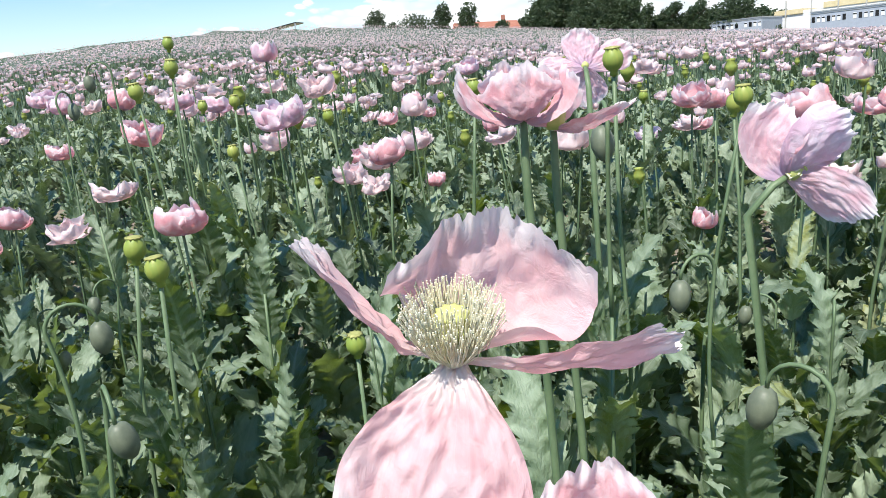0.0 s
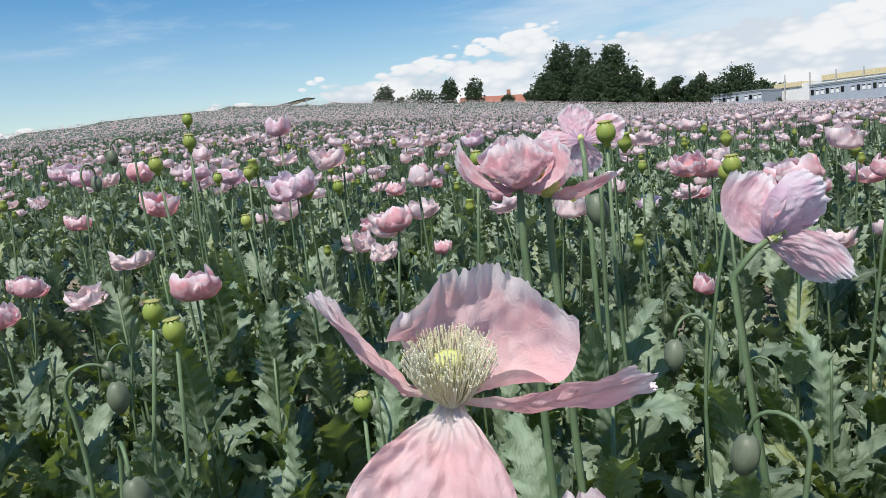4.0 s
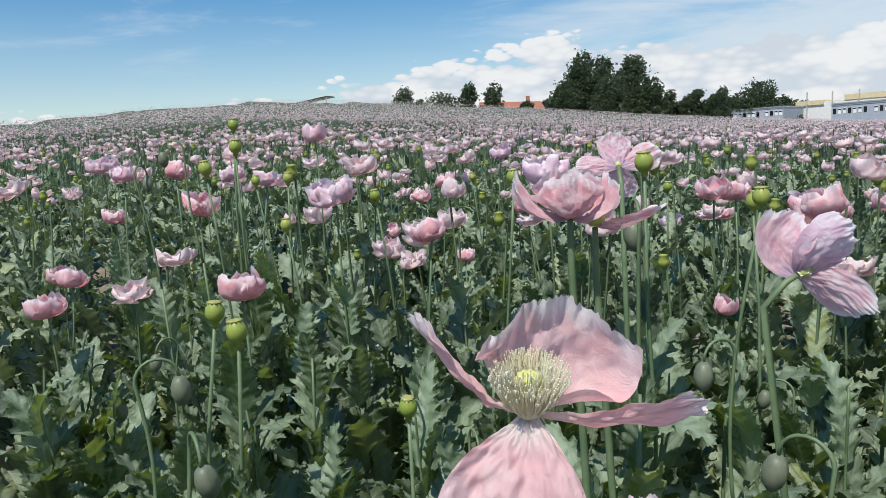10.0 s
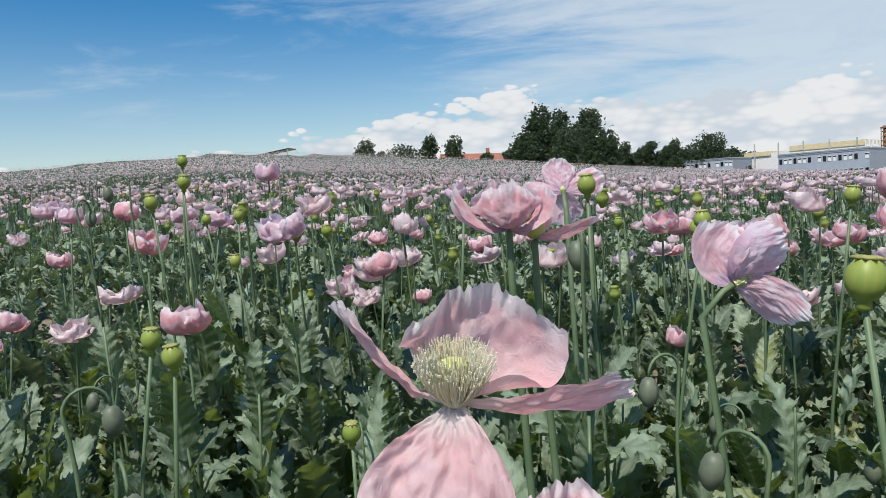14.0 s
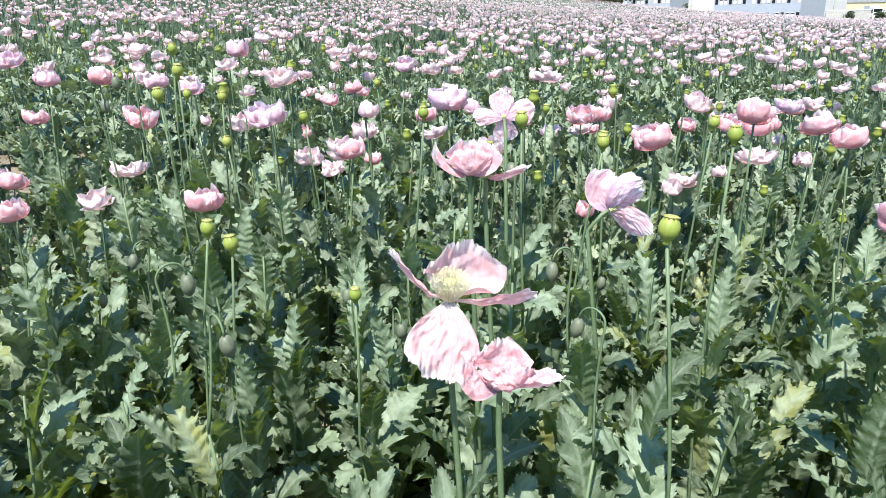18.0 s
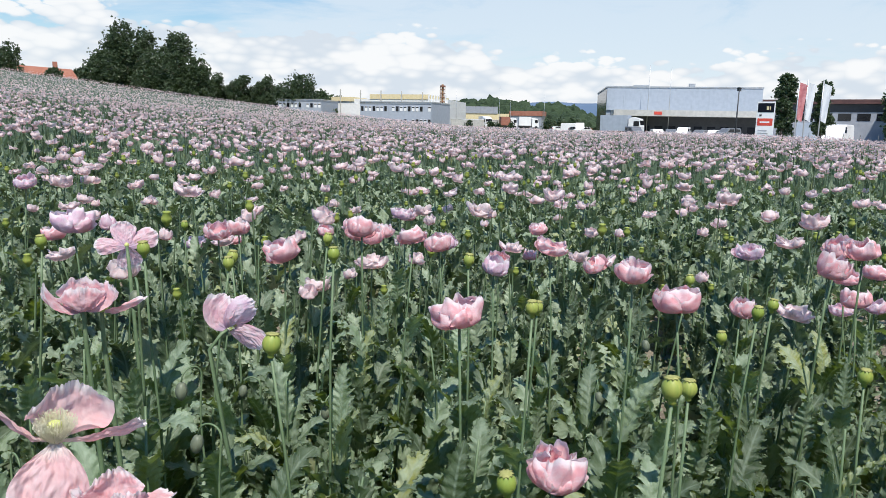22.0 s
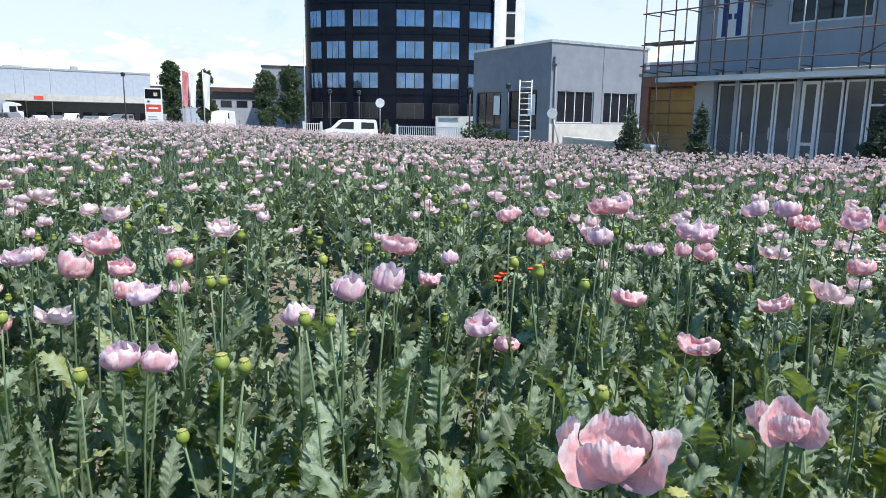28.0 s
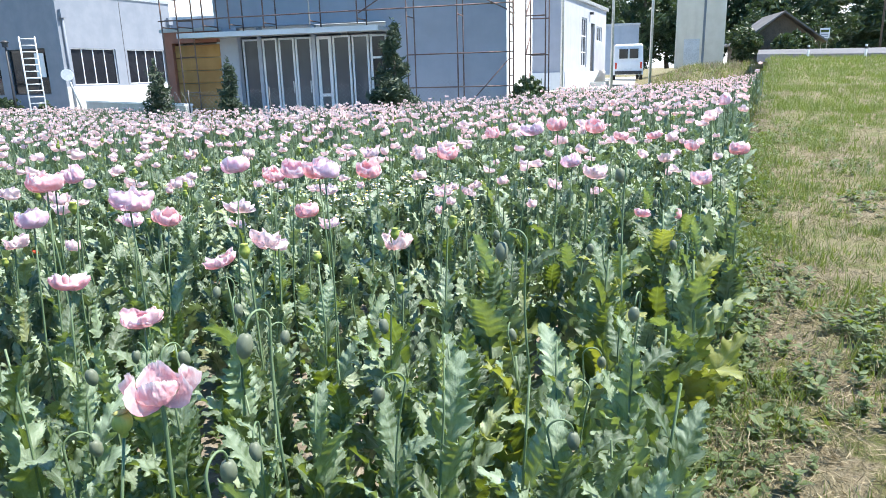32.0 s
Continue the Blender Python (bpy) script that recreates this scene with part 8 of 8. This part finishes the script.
# kerb wall behind the fence and delineator posts by the road
m, L = frame_at(bearing(84.5, 37), bearing(91.5, 25.5), -.7)
kw = thing("low_wall", m, "low pale concrete wall by the shed", "wall")
part("wall", boxes((0, 0, 0, L, .25, 1.18)), CONCRETE, kw)
part("coping", boxes((0, -.03, 1.18, L, .28, 1.25)), WHITEWALL, kw)
for a, d in ((138.0, 43.0), (141.5, 42.5)):
    dp = thing("delineator_post", Matrix.Translation(polar(a, d)), "white roadside marker post", "marker post")
    part("post", boxes((-.045, -.04, 0, .045, .04, .66)), WHITE, dp)
    part("black_band", boxes((-.049, -.044, .44, .049, .044, .56)), DARKFRAME, dp)

# ---- the verge: grass, weeds, straw ----


def blade_arrays(n, h, seed, w=0.006):
    """A tussock of bent grass blades."""
    r = random.Random(seed)
    bm = bmesh.new()
    for i in range(n):
        a, l, b = r.uniform(0, 6.28), h * r.uniform(.5, 1.1), r.uniform(.1, .8)
        x, y = r.uniform(-.05, .05), r.uniform(-.05, .05)
        sx, sy = -math.sin(a) * w, math.cos(a) * w
        rows = []
        for q in (0, .5, 1):
            rad = l * b * q * q
            k = 1 - .85 * q
            rows.append([(x + math.cos(a) * rad - sx * k, y + math.sin(a) * rad - sy * k, l * q * (1 - .3 * b * q)), (x + math.cos(a) * rad + sx * k, y + math.sin(a) * rad + sy * k, l * q * (1 - .3 * b * q))])
        grid_sheet(bm, rows)
    me = bpy.data.meshes.new("tussock")
    bm.to_mesh(me)
    bm.free()
    a = arrays(me)
    bpy.data.meshes.remove(me)
    return a


def weed_arrays(seed, n=11, L=.055):
    r = random.Random(seed)
    bm = bmesh.new()
    for i in range(n):
        a, el, l = i * 2.4 + r.random(), r.uniform(.1, 1.0), L * r.uniform(.6, 1.2)
        z = r.uniform(0, .05)
        rows = []
        for q, w in ((0, .1), (.4, 1), (.75, .7), (1, .05)):
            rad, h = l * q * math.cos(el), z + l * q * math.sin(el) * (1 - .4 * q)
            rows.append([(rad * math.cos(a) - s * w * .28 * l * math.sin(a), rad * math.sin(a) + s * w * .28 * l * math.cos(a), h) for s in (-1, 0, 1)])
        grid_sheet(bm, rows)
    me = bpy.data.meshes.new("weed")
    bm.to_mesh(me)
    bm.free()
    a = arrays(me)
    bpy.data.meshes.remove(me)
    return a


def verge():
    g = np.random.default_rng(31)
    n = 24000
    a = g.uniform(133.5, 158, n)
    d = 1.3 + 41.5 * g.random(n) ** 1.9
    x, y = CX + d * np.sin(np.radians(a)), CY + d * np.cos(np.radians(a))
    z = ground_at(x, y)
    ms = turns(np.stack([x, y, z], 1), g.uniform(0, 6.28, n), g.uniform(.5, 1.3, n) * (1 + d / 18), g.uniform(0, .5, n), g.uniform(0, 6.28, n))
    lush = np.array([noise.noise((p * .9, q * .9, 7.0)) + .5 * noise.noise((p * 3.1, q * 3.1, 2.0)) for p, q in zip(x, y)])
    pick = g.integers(0, 3, n)
    green = lush + g.normal(0, .25, n) > np.interp(d, [2, 8, 20], [0.20, 0.10, -0.12])
    protos = [blade_arrays(13, .066, 300 + k, .0022) for k in range(3)]
    thin = [blade_arrays(11, .075, 310 + k, .0017) for k in range(3)]
    tagged(new("verge_grass", scatter_mesh("verge_grass", [(protos[k], ms[(pick == k) & green]) for k in range(3)], [BLADE])), "short mown grass of the verge", "grass", kind="stuff")
    flat = turns(np.stack([x, y, z], 1), g.uniform(0, 6.28, n), g.uniform(.35, .95, n) * (1 + d / 25), g.uniform(.8, 1.5, n), g.uniform(0, 6.28, n))
    tagged(new("dry_clippings", scatter_mesh("dry_clippings", [(thin[k], flat[(pick == k) & ~green]) for k in range(3)], [STRAW])), "dry straw-coloured clippings on the verge", "straw", kind="stuff")
    n3 = 1300
    a3, d3 = g.uniform(127.5, 135.2, n3), g.uniform(36, 56, n3)
    x3, y3 = CX + d3 * np.sin(np.radians(a3)), CY + d3 * np.cos(np.radians(a3))
    far = turns(np.stack([x3, y3, ground_at(x3, y3)], 1), g.uniform(0, 6.28, n3), g.uniform(2.5, 7.5, n3), g.uniform(0, .4, n3), g.uniform(0, 6.28, n3))
    tagged(new("tall_dry_grass", scatter_mesh("tall_dry_grass", [(protos[1], far[::2])], [STRAW])), "tall dry grass before the tower", "grass", kind="stuff")
    tagged(new("tall_green_grass", scatter_mesh("tall_green_grass", [(protos[2], far[1::2])], [BLADE])), "tall green grass on the bank before the tower", "grass", kind="stuff")
    # dark tufts scattered over the verge
    n4 = 900
    a4, d4 = g.uniform(136, 156, n4), 1.6 + 12 * g.random(n4) ** 1.3
    hub = g.integers(0, 30, n4)
    ha, hd = g.uniform(136.5, 155, 30), 2.6 + 10 * g.random(30)
    a4, d4 = ha[hub] + g.normal(0, 1.5, n4), hd[hub] + g.normal(0, .22, n4)
    x4, y4 = CX + d4 * np.sin(np.radians(a4)), CY + d4 * np.cos(np.radians(a4))
    tuftm = turns(np.stack([x4, y4, ground_at(x4, y4)], 1), g.uniform(0, 6.28, n4), g.uniform(.6, 1.5, n4))
    tagged(new("weed_tufts", scatter_mesh("weed_tufts", [(weed_arrays(340, 16, .034), tuftm)], [WEED])), "dark green weed tufts on the dry verge", "weeds", kind="stuff")
    # low weeds along the crop's edge and between the plants
    n = 3000
    u = 0.3 + 11 * g.random(n) ** 1.5
    off = g.normal(0.16, .13, n)
    x = CX + u * math.sin(radians(135)) - off * math.sin(radians(45))
    y = CY + u * math.cos(radians(135)) - off * math.cos(radians(45))
    n2 = 5000
    a2, d2 = g.uniform(-45, 135, n2), 6.6 * np.sqrt(g.random(n2))
    x, y = np.concatenate([x, CX + d2 * np.sin(np.radians(a2))]), np.concatenate([y, CY + d2 * np.cos(np.radians(a2))])
    n = len(x)
    ms = turns(np.stack([x, y, ground_at(x, y)], 1), g.uniform(0, 6.28, n), g.uniform(.3, .8, n))
    pick = g.integers(0, 4, n)
    tagged(new("low_weeds", scatter_mesh("low_weeds", [(weed_arrays(320 + k, 8), ms[pick == k]) for k in range(4)], [WEED])), "low green weeds on the soil between the poppies", "weeds", kind="stuff")
    # taller weeds by the far fences
    n = 900
    a = np.concatenate([g.uniform(50, 66, n // 2), g.uniform(112, 135, n // 2)])
    d = np.interp(a, LAZ, LR) + g.uniform(-.5, 1.2, n)
    x, y = CX + d * np.sin(np.radians(a)), CY + d * np.cos(np.radians(a))
    ms = turns(np.stack([x, y, ground_at(x, y)], 1), g.uniform(0, 6.28, n), g.uniform(6, 13, n))
    tagged(new("tall_grass", scatter_mesh("tall_grass", [(protos[0], ms)], [BLADE])), "tall uncut grass along the fences", "grass", kind="stuff")


verge()


def small_flowers():
    """Corn poppies and white camomile among the crop."""
    for k, (x, y, h) in enumerate(((4.15, .19, .5), (4.25, .24, .46), (4.33, .25, .42), (4.43, 0.0, .52), (4.52, .08, .47), (4.1, .05, .44), (4.6, -.1, .5))):
        g = float(ground_at(x, y))
        t = thing("corn_poppy", Matrix.Translation((x, y, g)), "small orange-red corn poppy among the crop", "poppy", "corn poppies")
        round_bar("stem", t, (0, 0, 0), (0.01, 0.01, h), .0025, STEM, 5)
        for q in range(4):
            p = new("petal", CORN)
            p.parent = t
            p.matrix_basis = Matrix.Translation((0.01, .01, h)) @ Matrix.Rotation(q * 1.571 + k, 4, "Z") @ Matrix.Scale(.8, 4)
    g = np.random.default_rng(5)
    n = 420
    x, y = g.normal(5.6, .55, n), g.normal(-1.95, .55, n)
    z = ground_at(x, y) + g.uniform(.42, .6, n)
    bm = bmesh.new()
    lathe(bm, [(.003, 0), (.020, .001), (.020, .003), (.006, .004)], 8, lambda k, zz: 1 if k % 2 else .7)
    for f in bm.faces:
        f.material_index = 0
    k0 = len(bm.faces)
    lathe(bm, [(.006, .003), (.006, .007), (.002, .009)], 6)
    bm.faces.ensure_lookup_table()
    for f in bm.faces[k0:]:
        f.material_index = 1
    box(bm, -.001, -.001, -.45, .001, .001, 0)
    bm.faces.ensure_lookup_table()
    for f in bm.faces[-6:]:
        f.material_index = 2
    me = bpy.data.meshes.new("daisy")
    bm.to_mesh(me)
    bm.free()
    arr = arrays(me)
    bpy.data.meshes.remove(me)
    ms = turns(np.stack([x, y, z], 1), g.uniform(0, 6.28, n), g.uniform(.8, 1.3, n), g.uniform(0, .4, n), g.uniform(0, 6.28, n))
    tagged(new("camomile", scatter_mesh("camomile", [(arr, ms)], [DAISY, YELLOW, STEM])), "patch of small white camomile flowers in the crop", "wild flowers", kind="stuff")


CORN = petal_mesh("petal", RED, seed=3, nu=9, nv=6, R=0.034, H=0.016, spread=120, ruffle=0.002, flat=0.2)
small_flowers()
